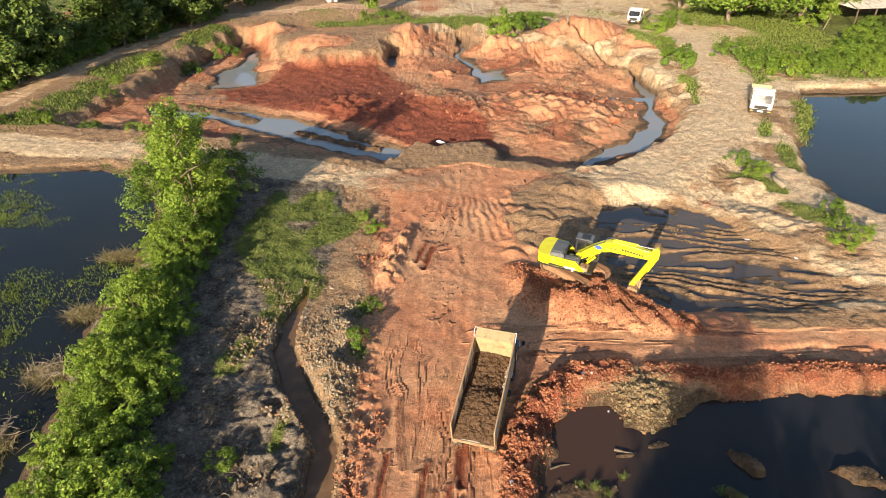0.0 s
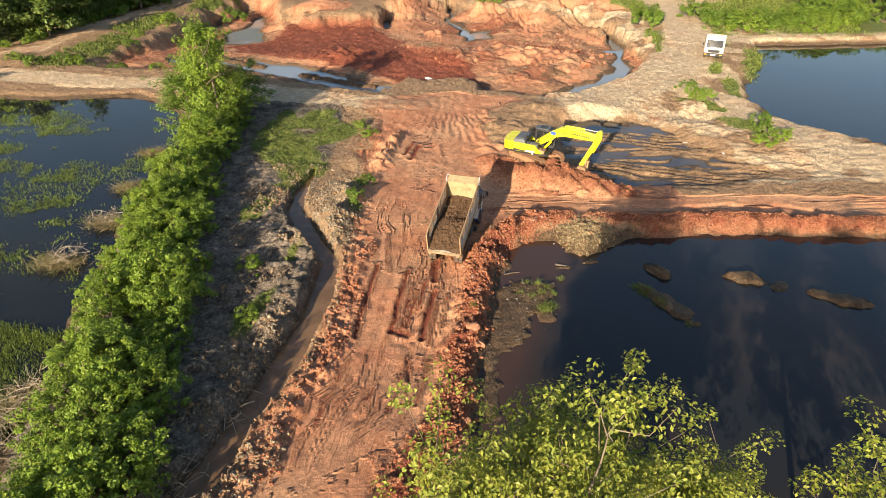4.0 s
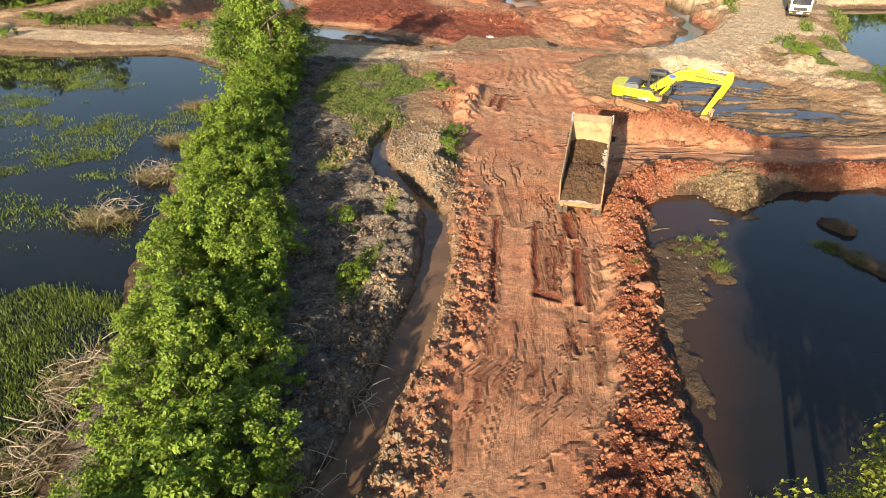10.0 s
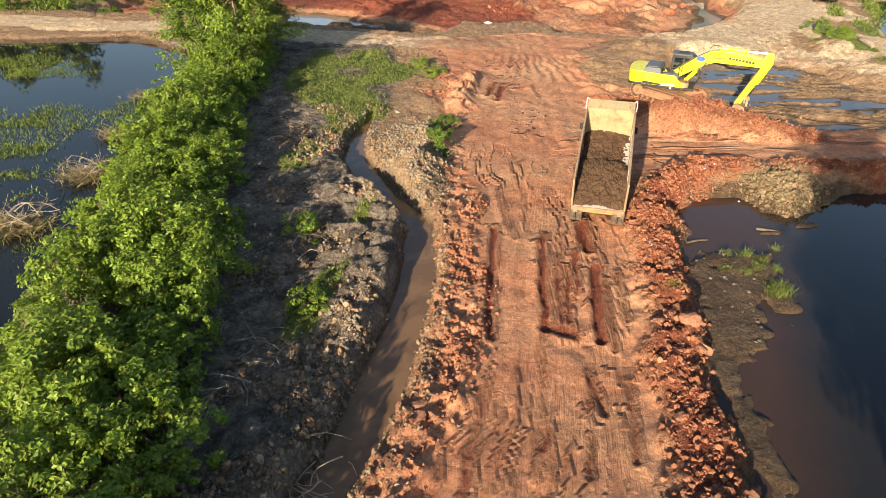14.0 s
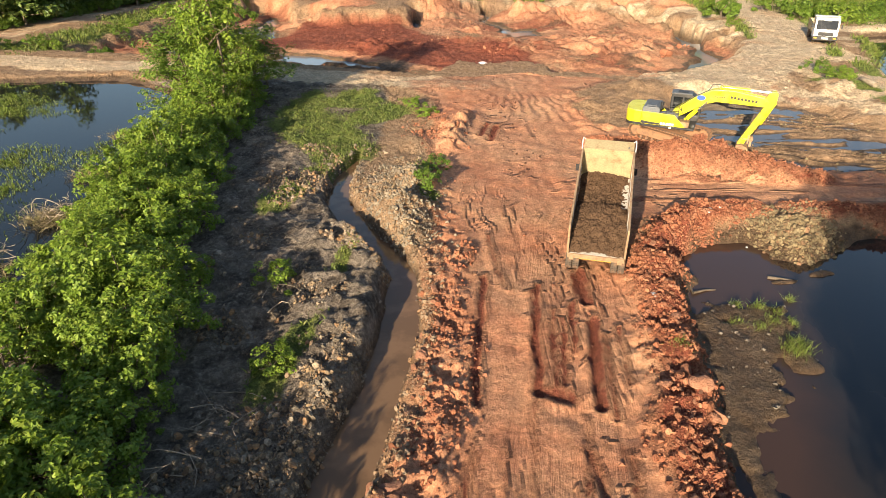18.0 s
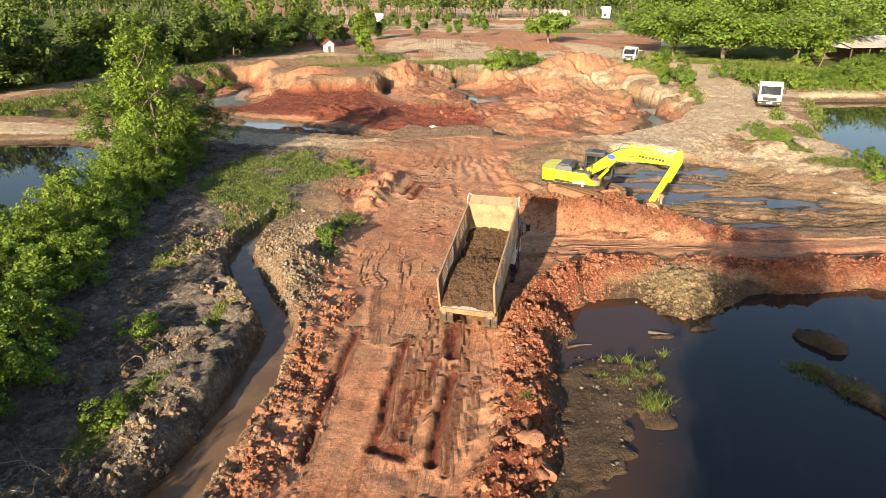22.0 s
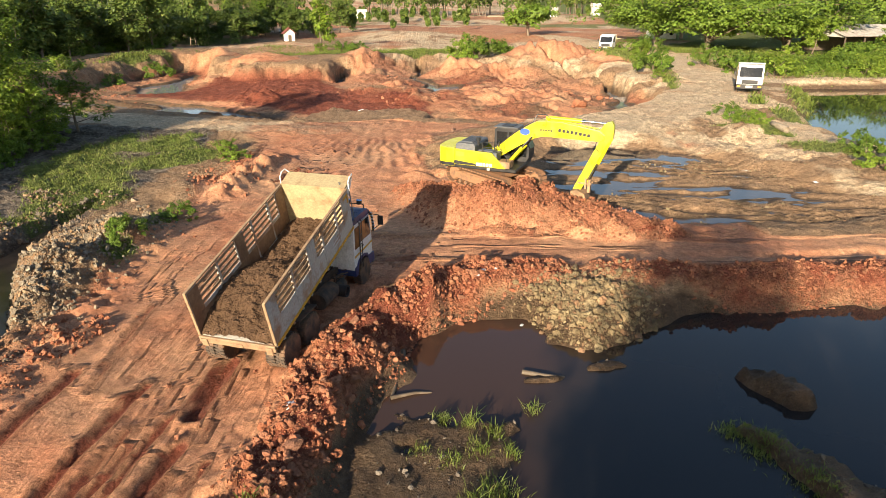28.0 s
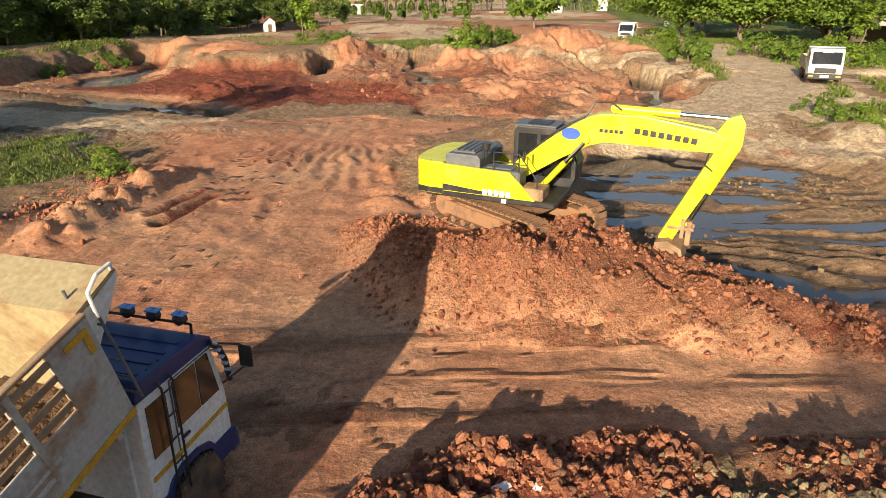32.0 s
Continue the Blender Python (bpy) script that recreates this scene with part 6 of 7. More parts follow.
    part("windscreen", prism([(1.50, 2.46), (1.53, 2.46), (1.70, 1.66), (1.67, 1.66)], -0.98, 0.98), M_GLASS_DARK, cab)
    for s in (-1, 1):
        x0, x1 = (s * 1.115, s * 1.135) if s > 0 else (s * 1.135, s * 1.115)
        part("door_window", prism([(0.62, 1.72), (0.62, 2.42), (1.10, 2.42), (1.10, 1.72)], x0, x1), M_BRONZE, cab, "brown tinted door window")
        part("quarter_window", prism([(1.13, 1.72), (1.13, 2.42), (1.38, 2.42), (1.54, 1.72)], x0, x1), M_GLASS_DARK, cab)
        part("rear_window", prism([(0.12, 1.60), (0.12, 2.36), (0.48, 2.36), (0.48, 1.60)], x0, x1), M_BRONZE, cab, "brown tinted side window")
        part("stripe", prism([(0.04, 1.30), (0.04, 1.36), (1.68, 1.42), (1.68, 1.36)], x0 + s * 0.004, x1 + s * 0.004), M_STRIPE, cab, "amber side stripe")
        part("door_handle", boxes((min(s * 1.13, s * 1.16), max(s * 1.13, s * 1.16), 0.66, 0.8, 1.52, 1.56), bevel=0.006), M_BLACKP, cab)
        part("door_frame", boxes((x0, x1, 0.575, 0.59, 0.95, 2.46), (x0, x1, 0.59, 1.62, 2.45, 2.465), bevel=0.0), M_GREYP, cab)
        bm = bmesh.new()
        for dy in (0.36, 0.58):
            rod(bm, (s * 1.20, dy, 0.8), (s * 1.20, dy, 2.5), 0.016)
            rod(bm, (s * 1.20, dy, 2.5), (s * 1.02, dy, 2.76), 0.016)
        for i in range(5):
            rod(bm, (s * 1.20, 0.36, 0.98 + 0.36 * i), (s * 1.20, 0.58, 0.98 + 0.36 * i), 0.013)
        part("cab_ladder", bm, M_BLACKP, cab, "thin black steel ladder")
        arm = part("mirror_arm", pipe([(s * 1.1, 1.6, 2.45), (s * 1.38, 1.82, 2.35), (s * 1.42, 1.84, 2.0), (s * 1.12, 1.66, 1.75)], 0.016), M_BLACKP, cab)
        part("mirror", boxes((s * 1.42 - 0.11, s * 1.42 + 0.11, 1.83, 1.89, 1.96, 2.32), bevel=0.025), M_BLACKP, cab)
        part("side_visor", pipe([(s * 1.16, 1.42, 2.56), (s * 1.18, 1.6, 2.38), (s * 1.17, 1.72, 2.1), (s * 1.16, 1.78, 1.75)], 0.045), M_BLACKP, cab)
        for i in range(6):
            lamp = part("marker_lamp", boxes((-0.05, 0.05, -0.03, 0.03, -0.02, 0.02), bevel=0.008), M_LAMP, cab)
            lamp.location = (s * 1.21, 1.46 + 0.06 * i, 2.54 - 0.14 * i)
        part("headlamp", turned([(0.02, 1.74), (0.09, 1.76), (0.10, 1.73), (0.10, 1.70)], 14, "y"), M_LAMP, cab).location = (s * 0.86, 0.0, 1.12)
    part("bumper", boxes((-1.15, 1.15, 1.66, 1.86, 0.5, 0.84), bevel=0.03), M_GREYP, cab, "grey steel bumper with green plate")
    part("bumper_plate", boxes((0.62, 1.12, 1.86, 1.868, 0.56, 0.8)), worn("green_paint", (0.04, 0.30, 0.10), (0.06, 0.22, 0.09), 0.5), cab, "green painted plate")
    rack = part("lamp_rack", pipe([(-1.0, 1.30, 2.70), (-1.0, 1.32, 2.88), (1.0, 1.32, 2.88), (1.0, 1.30, 2.70)], 0.02), M_BLACKP, cab)
    for i in range(5):
        lamp = part("roof_lamp", turned([(0.03, -0.09), (0.085, -0.05), (0.09, 0.05), (0.08, 0.06)], 12, "y"), M_BLACKP, rack)
        lamp.location = (-0.84 + 0.42 * i, 1.32, 2.94)
        part("lamp_top", boxes((-0.10, 0.10, -0.06, 0.08, 0.06, 0.085), bevel=0.008), M_BLUELAMP, rack, "pale blue lamp shade").location = (-0.84 + 0.42 * i, 1.32, 2.94)
    part("cab_back", boxes((-0.9, 0.9, -0.05, 0.0, 0.95, 2.3), bevel=0.01), M_WHITE, cab)
    return root


tipper()


def track(parent, y):
    """One crawler: frame, idler and sprocket, and a belt of grouser plates."""
    t = new("crawler")
    t.parent = parent
    t.location = (0, y, 0)
    ln, r = 1.72, 0.43
    part("track_frame", boxes((-1.6, 1.6, -0.2, 0.2, 0.25, 0.66), (-1.1, 1.1, -0.24, 0.24, 0.66, 0.74), bevel=0.04), M_TRACK, t)
    for name, x, rr in (("idler", ln, 0.36), ("sprocket", -ln, 0.37)):
        part(name, turned([(0.1, -0.16), (rr * 0.8, -0.16), (rr, -0.08), (rr, 0.08), (rr * 0.8, 0.16), (0.1, 0.16)], 20, "y"), M_TRACK, t).location = (x, 0, 0.47)
    for i in range(7):
        part("roller", turned([(0.05, -0.2), (0.1, -0.2), (0.1, 0.2), (0.05, 0.2)], 10, "y"), M_TRACK, t).location = (-1.2 + 0.4 * i, 0, 0.16)
    around = 4 * ln + 2 * math.pi * r
    n = 46
    shoe = boxes((-0.083, 0.083, -0.3, 0.3, -0.022, 0.012), (-0.075, -0.045, -0.3, 0.3, 0.012, 0.045), (0.02, 0.045, -0.3, 0.3, 0.012, 0.04))
    me = bpy.data.meshes.new("shoe")
    shoe.to_mesh(me)
    shoe.free()
    me.materials.append(M_TRACK)
    for i in range(n):
        s = around * i / n
        if s < 2 * ln:
            x, z, a = -ln + s, 0.47 + r, 0.0
        elif s < 2 * ln + math.pi * r:
            q = (s - 2 * ln) / r
            x, z, a = ln + r * math.sin(q), 0.47 + r * math.cos(q), q
        elif s < 4 * ln + math.pi * r:
            x, z, a = ln - (s - 2 * ln - math.pi * r), 0.47 - r, math.pi
        else:
            q = (s - 4 * ln - math.pi * r) / r
            x, z, a = -ln - r * math.sin(q), 0.47 - r * math.cos(q), math.pi + q
        o = part("shoe", me, None, t)
        o.matrix_basis = Matrix.Translation((x, 0, z)) @ Matrix.Rotation(a, 4, "Y")
    return t


def set_boom(x, z):
    """The working set pose of the boom: a little lower and shorter than fully raised."""
    return (x * 0.945 + 0.05 * max(0.0, 2.9 - z) * min(1.0, max(0.0, x - 3.6)), z - 0.05 * x / 5.5 - 0.72 * math.exp(-((x - 2.5) / 1.7) ** 2))


def slab_arm(outline, w, bevel=0.03):
    """A box-section arm from its side outline of (x, z), w wide."""
    return prism([set_boom(*p) for p in outline], -w / 2, w / 2, "y", bevel)


def along(a, b, t):
    return (a[0] + (b[0] - a[0]) * t, a[1] + (b[1] - a[1]) * t)


def ram(parent, a, b, y, r, split, name="ram"):
    """A hydraulic ram in the boom's plane from a to b: barrel to split, then the bright rod."""
    a, b = set_boom(*a), set_boom(*b)
    m = along(a, b, split)
    bm = bmesh.new()
    rod(bm, (a[0], y, a[1]), (m[0], y, m[1]), r, n=14)
    barrel = part(name, bm, M_LIME, parent, smooth=False)
    bm = bmesh.new()
    rod(bm, (m[0], y, m[1]), (b[0], y, b[1]), r * 0.55, n=12)
    part("piston_rod", bm, M_CHROME, barrel, "bright chrome piston rod")
    for p in (a, b):
        bm = bmesh.new()
        rod(bm, (p[0], y - r * 0.9, p[1]), (p[0], y + r * 0.9, p[1]), r * 0.95, n=12)
        part("ram_eye", bm, M_LIME, barrel)


def excavator():
    """The lime-yellow crawler excavator on its mound, boom out over the mud."""
    cx, cy, TRACK_H, BODY_H = 10.0, 40.2, -47.0, -24.0
    root = thing("excavator", pose(cx, cy, 0.80), "lime-yellow crawler excavator digging from a red earth mound", "excavator")
    under = new("undercarriage")
    under.parent = root
    under.rotation_euler = (radians(0), radians(2.5), radians(TRACK_H))
    for y in (1.2, -1.2):
        track(under, y)
    part("car_body", boxes((-0.8, 0.8, -1.0, 1.0, 0.5, 0.85), bevel=0.06), M_TRACK, under)
    part("slew_ring", turned([(0.2, 0.82), (0.62, 0.82), (0.62, 1.05), (0.2, 1.05)], 24, "z"), M_BLACKP, under)
    up = new("upperstructure")
    up.parent = root
    up.rotation_euler = (0, 0, radians(BODY_H))
    B, P = 1.05, 1.98
    part("deck", boxes((-2.3, 1.5, -1.32, 1.32, B, B + 0.17), bevel=0.03), M_BLACKP, up)
    # counterweight and side panels
    prof = [(-2.72, -0.9), (-2.78, -0.4), (-2.8, 0.0), (-2.78, 0.4), (-2.72, 0.9), (-2.55, 1.26), (-2.2, 1.36), (-1.75, 1.36), (-1.75, -1.36), (-2.2, -1.36), (-2.55, -1.26)]
    bm = prism(prof, B + 0.06, P + 0.06, "z", 0.05)
    part("counterweight", bm, M_LIME, up, "rounded lime-yellow counterweight")
    part("weight_band", prism([(x * 1.004, y * 1.004) for x, y in prof], B + 0.08, B + 0.24, "z"), M_BLACKP, up)
    for s in (-1, 1):
        y0, y1 = (s * 1.24, s * 1.36) if s > 0 else (s * 1.36, s * 1.24)
        front = 0.95 if s < 0 else -0.2
        side = part("side_cover", prism([(-1.74, B + 0.17), (-1.74, P + 0.02), (front - 0.75, P - 0.04), (front, B + 0.17)], y0, y1, "y", 0.02), M_LIME, up)
        part("side_band", prism([(-1.74, B + 0.19), (-1.74, B + 0.38), (front - 0.9, B + 0.24), (front - 0.6, B + 0.19)], y0 - 0.006 if s < 0 else y0, y1 if s < 0 else y1 + 0.006, "y"), M_BLACKP, side)
        part("grille", boxes((-1.66, -1.2, s * 1.362 - 0.004, s * 1.362 + 0.004, P - 0.32, P - 0.1)), worn("ochre_mesh", (0.55, 0.42, 0.03), (0.4, 0.3, 0.03), 0.7), side, "ochre air grille")
        part("model_marks", boxes(*[(-0.55 + 0.17 * i, -0.42 + 0.17 * i, s * 1.366 - 0.005, s * 1.366 + 0.005, B + 0.20, B + 0.36) for i in range(5)]), M_WHITE, side, "white block marks")
        part("warning_label", boxes((0.0, 0.14, s * 1.325 - 0.005, s * 1.325 + 0.005, B + 0.01, B + 0.13)), M_WHITE, side, "small white label")
    part("engine_hood", prism([(-1.74, P - 0.1), (-1.74, P + 0.22), (-1.66, P + 0.3), (-0.80, P + 0.3), (-0.7, P + 0.2), (-0.7, P - 0.1)], -1.2, 0.75, "y", 0.03), M_GREYP, up, "grey engine hood")
    hood2 = part("hood_lid", boxes((-1.55, -0.9, -1.05, 0.3, P + 0.3, P + 0.36), bevel=0.02), M_GREYP, up)
    part("hood_ribs", boxes(*[(-1.5 + 0.16 * i, -1.44 + 0.16 * i, -1.0, 0.25, P + 0.36, P + 0.385) for i in range(4)]), M_GREYP, hood2)
    part("exhaust_stack", turned([(0.06, P + 0.2), (0.06, P + 0.42), (0.11, P + 0.44), (0.11, P + 0.62), (0.05, P + 0.62)], 14, "z"), M_BLACKP, up).location = (-0.62, -0.95, 0)
    part("fuel_box", boxes((-0.7, 0.45, -1.2, -0.55, B + 0.17, P - 0.05), (-0.55, 0.2, -1.1, -0.6, P - 0.05, P), bevel=0.03), M_GREYP, up)
    part("tool_step", boxes((0.5, 1.15, -1.3, -0.62, B + 0.17, B + 0.5), bevel=0.03), M_MUDSTEEL, up)
    bm = bmesh.new()
    for a, b in (((0.42, -1.2, P - 0.05), (0.42, -1.2, P + 0.45)), ((0.42, -1.2, P + 0.45), (-0.3, -1.2, P + 0.45)), ((-0.3, -1.2, P + 0.45), (-0.3, -1.2, P - 0.05)), ((0.42, -1.2, P + 0.2), (-0.3, -1.2, P + 0.2)), ((0.42, -1.2, P + 0.45), (0.95, -1.2, B + 0.7)), ((0.95, -1.2, B + 0.7), (0.95, -1.2, B + 0.3))):
        rod(bm, a, b, 0.018)
    part("handrail", bm, M_BLACKP, up, "thin black handrail")
    part("mirror", boxes((0.55, 0.60, -1.36, -1.2, P + 0.3, P + 0.56), bevel=0.015), M_BLACKP, up)
    # operator's cab, on the left
    cab = new("cab")
    cab.parent = up
    part("cab_shell", prism([(-0.25, B + 0.17), (-0.25, 2.78), (-0.12, 2.9), (0.95, 2.9), (1.25, 2.72), (1.62, 1.95), (1.62, 1.5), (1.5, B + 0.17)], 0.36, 1.33, "y", 0.04), M_BLACKP, cab, "black framed cab")
    for y0, y1 in ((0.345, 0.358), (1.332, 1.345)):
        part("side_glass", prism([(-0.1, 1.95), (-0.1, 2.7), (0.45, 2.7), (0.45, 1.95)], y0, y1, "y"), M_GLASS_DARK, cab)
        part("door_glass", prism([(0.55, 1.5), (0.55, 2.7), (0.98, 2.7), (1.18, 2.6), (1.5, 1.95), (1.5, 1.5)], y0, y1, "y"), M_GLASS_DARK, cab)
    part("rear_glass", boxes((-0.268, -0.254, 0.48, 1.2, 2.0, 2.66)), M_GLASS_DARK, cab)
    part("front_glass", prism([(1.30, 2.66), (1.315, 2.665), (1.665, 1.92), (1.65, 1.92)], 0.45, 1.24, "y"), M_GLASS_DARK, cab)
    part("cab_roof", boxes((-0.28, 1.0, 0.34, 1.35, 2.9, 2.95), bevel=0.02), M_GREYP, cab)
    part("roof_hatch", boxes((0.1, 0.75, 0.5, 1.18, 2.95, 2.985), bevel=0.015), M_BLACKP, cab)
    # boom, arm, bucket in the plane y = 0
    F, K, T = (0.15, 1.85), (2.35, 3.86), (5.55, 3.05)
    boom = part("boom", slab_arm([(-0.10, 1.78), (0.05, 2.1), (1.2, 3.28), (1.9, 3.95), (2.3, 4.2), (2.75, 4.24), (3.6, 4.02), (5.45, 3.32), (5.75, 3.12), (5.72, 2.88), (5.5, 2.80), (3.3, 3.36), (2.6, 3.5), (2.15, 3.34), (1.35, 2.66), (0.35, 1.72), (0.12, 1.64)], 0.56), M_LIME, up, "lime-yellow curved boom")
    part("boom_mark", turned([(0.0, -0.004), (0.16, -0.004), (0.16, 0.004), (0.0, 0.004)], 18, "y"), worn("blue_mark", (0.03, 0.09, 0.42), (0.05, 0.12, 0.45), 0.5), boom, "blue oval mark").matrix_basis = Matrix.Translation((1.55, -0.286, 2.92)) @ Matrix.Diagonal((1.6, 1, 1, 1))
    part("boom_emblem", boxes(*[(2.3 + 0.13 * i, 2.39 + 0.13 * i, -0.288, -0.282, 3.02, 3.11) for i in range(5)]), M_BLACKP, boom, "small black marks")
    for i in range(8):
        x = 3.45 + 0.2 * i
        o = part("boom_letter_mark", boxes((-0.07, 0.07, -0.288, -0.282, -0.075, 0.075)), M_BLACKP, boom, "black block marks")
        o.matrix_basis = Matrix.Translation((x - 0.18, 0, 3.12 - (x - 3.45) * 0.10)) @ Matrix.Rotation(radians(6), 4, "Y")
    part("boom_pin", turned([(0.05, -0.36), (0.11, -0.36), (0.11, 0.36), (0.05, 0.36)], 14, "y"), M_LIME, boom).location = (5.24, 0, 2.96)
    bm = pipe([(0.3, -0.3, 2.2), (1.2, -0.3, 3.0), (1.9, -0.2, 3.4), (2.1, -0.1, 3.78), (2.5, -0.1, 3.8), (2.8, -0.1, 3.6)], 0.025)
    part("boom_hoses", bm, M_BLACKP, boom, "black hydraulic hoses")
    part("boom_pipes", pipe([(2.6, -0.18, 3.55), (3.5, -0.18, 3.52), (5.1, -0.18, 3.32)], 0.022), M_LIME, boom)
    A = (5.85, 3.62)                       # arm's back end, where its ram pushes
    D = (4.35, 0.52)                       # bucket pin
    arm = part("arm", slab_arm([(5.45, 2.78), (5.35, 3.16), (5.68, 3.66), (5.98, 3.76), (6.12, 3.55), (6.12, 3.0), (5.85, 2.62), (4.62, 0.50), (4.42, 0.36), (4.26, 0.44), (4.28, 0.66)], 0.38), M_LIME, up, "lime-yellow dipper arm")
    part("arm_hose", pipe([(5.3, -0.22, 3.1), (5.05, -0.26, 2.7), (5.0, -0.24, 2.4), (5.2, -0.22, 2.25)], 0.02), M_BLACKP, arm)
    ram(boom, (2.75, 4.36), A, 0.0, 0.10, 0.56, "arm_ram")
    for y in (0.36, -0.36):
        ram(boom, (0.85, 1.62), (2.12, 3.5), y, 0.085, 0.55, "boom_ram")
    ram(arm, (6.02, 2.9), (4.98, 0.86), 0.0, 0.075, 0.58, "bucket_ram")
    part("linkage", boxes((4.30, 4.98, -0.2, -0.15, 0.58, 0.68), (4.30, 4.98, 0.15, 0.2, 0.58, 0.68), (4.78, 4.92, -0.16, 0.16, 0.16, 0.82), (4.64, 4.74, -0.22, -0.17, 0.36, 0.9), (4.64, 4.74, 0.17, 0.22, 0.36, 0.9), bevel=0.015), M_MUDSTEEL, arm)
    shell = [(4.22, 0.56), (4.52, 0.56), (4.88, 0.30), (4.98, -0.10), (4.80, -0.55), (4.40, -0.78), (3.92, -0.80), (3.86, -0.72), (4.35, -0.66), (4.62, -0.46), (4.74, -0.1), (4.66, 0.14), (4.4, 0.30), (4.2, 0.36)]
    bucket = part("bucket", slab_arm(shell, 1.04, 0.01), M_MUDSTEEL, arm, "mud-caked steel bucket")
    for s in (-1, 1):
        part("bucket_cheek", prism([set_boom(*q) for q in ((4.22, 0.36), (4.5, 0.4), (4.82, 0.2), (4.92, -0.1), (4.76, -0.5), (4.4, -0.72), (3.95, -0.76), (4.1, -0.2))], s * 0.52 - 0.02, s * 0.52 + 0.02, "y"), M_MUDSTEEL, bucket)
    for i in range(5):
        part("tooth", prism([set_boom(*q) for q in ((3.95, -0.82), (3.95, -0.70), (3.72, -0.80))], -0.48 + 0.24 * i - 0.04, -0.48 + 0.24 * i + 0.04, "y"), M_MUDSTEEL, bucket)
    return root


excavator()


def small_lorry(x, y, turn, size, label):
    """A white light lorry with a low tipping bed."""
    root = thing("lorry", pose(x, y, ground_z(x, y), 0, 0, turn) @ Matrix.Diagonal((size, size, size, 1)), label, "truck", "parked lorries")
    cab = part("cab_body", prism([(2.6, 0.62), (2.6, 2.2), (2.75, 2.32), (3.75, 2.32), (3.95, 2.2), (4.25, 1.35), (4.3, 0.62)], -1.0, 1.0, "x", 0.05), M_WHITE, root)
    part("windscreen", prism([(3.975, 2.14), (4.0, 2.14), (4.27, 1.38), (4.245, 1.38)], -0.86, 0.86), M_GLASS_DARK, cab)
    part("sun_visor", boxes((-0.3, 0.3, 3.98, 4.03, 2.10, 2.2)), M_WHITE, cab)
    part("bumper", boxes((-1.02, 1.02, 4.24, 4.44, 0.42, 0.78), bevel=0.03), M_BLACKP, cab, "dark front bumper")
    part("grille", boxes((-0.62, 0.62, 4.26, 4.37, 0.82, 1.14), bevel=0.02), M_BLACKP, cab)
    part("front_plate", boxes((-0.26, 0.26, 4.44, 4.448, 0.54, 0.70)), M_WHITE, cab)
    for s in (-1, 1):
        part("headlamp", boxes((s * 0.80 - 0.16, s * 0.80 + 0.16, 4.28, 4.38, 0.84, 1.08), bevel=0.02), M_LAMP, cab)
        part("indicator", boxes((s * 0.80 - 0.14, s * 0.80 + 0.14, 4.44, 4.455, 0.58, 0.68)), M_STRIPE, cab)
        part("side_window", prism([(2.95, 1.4), (2.95, 2.08), (3.72, 2.08), (4.05, 1.4)], s * 1.0 - 0.008, s * 1.0 + 0.008), M_GLASS_DARK, cab)
        part("mirror", boxes((s * 1.22 - 0.07, s * 1.22 + 0.07, 4.02, 4.08, 1.5, 1.82), bevel=0.02), M_BLACKP, cab)
        part("mirror_arm", pipe([(s * 1.0, 4.0, 1.7), (s * 1.2, 4.05, 1.75)], 0.015), M_BLACKP, cab)
    bed = part("bed", boxes((-1.05, 1.05, -1.6, 2.45, 0.86, 0.96), (-1.05, -1.0, -1.6, 2.45, 0.96, 1.7), (1.0, 1.05, -1.6, 2.45, 0.96, 1.7), (-1.0, 1.0, -1.6, -1.55, 0.96, 1.65), (-1.05, 1.05, 2.4, 2.46, 0.96, 2.36), bevel=0.015), M_BEDIN, root)
    part("cab_guard", boxes((-1.05, 1.05, 2.46, 3.2, 2.36, 2.42), bevel=0.015), M_WHITE, bed)
    part("chassis", boxes((-0.4, -0.3, -1.4, 4.1, 0.55, 0.8), (0.3, 0.4, -1.4, 4.1, 0.55, 0.8), (-0.9, 0.9, -0.35, -0.25, 0.35, 0.45), (-0.9, 0.9, 3.35, 3.45, 0.35, 0.45)), M_CHASSIS, root)
    for s in (-1, 1):
        wheel("wheel", root, s * 0.86, 3.4, 0.4, 0.4, 0.24, 0.03, s)
        wheel("rear_wheel", root, s * 0.86, -0.3, 0.4, 0.4, 0.3, 0.06, s)
    return root


small_lorry(41.7, 81.6, 157, 1.25, "white light lorry parked on the sandy track")
small_lorry(39.4, 132.5, 150, 1.2, "white light lorry with an empty brown bed on the far track")

# ---- small buildings far off ----
M_ROOF = worn("grey_sheet_roof", (0.50, 0.47, 0.43), (0.36, 0.31, 0.27), 0.8, 0, 0.8, (0.45, 0.65), 0.2)
M_PLASTER = worn("white_plaster", (0.72, 0.70, 0.66), (0.55, 0.50, 0.43), 0.8, 0, 1.0)
M_TIMBER = worn("dark_timber", (0.10, 0.075, 0.055), (0.16, 0.12, 0.09), 0.85, 0, 3.0)


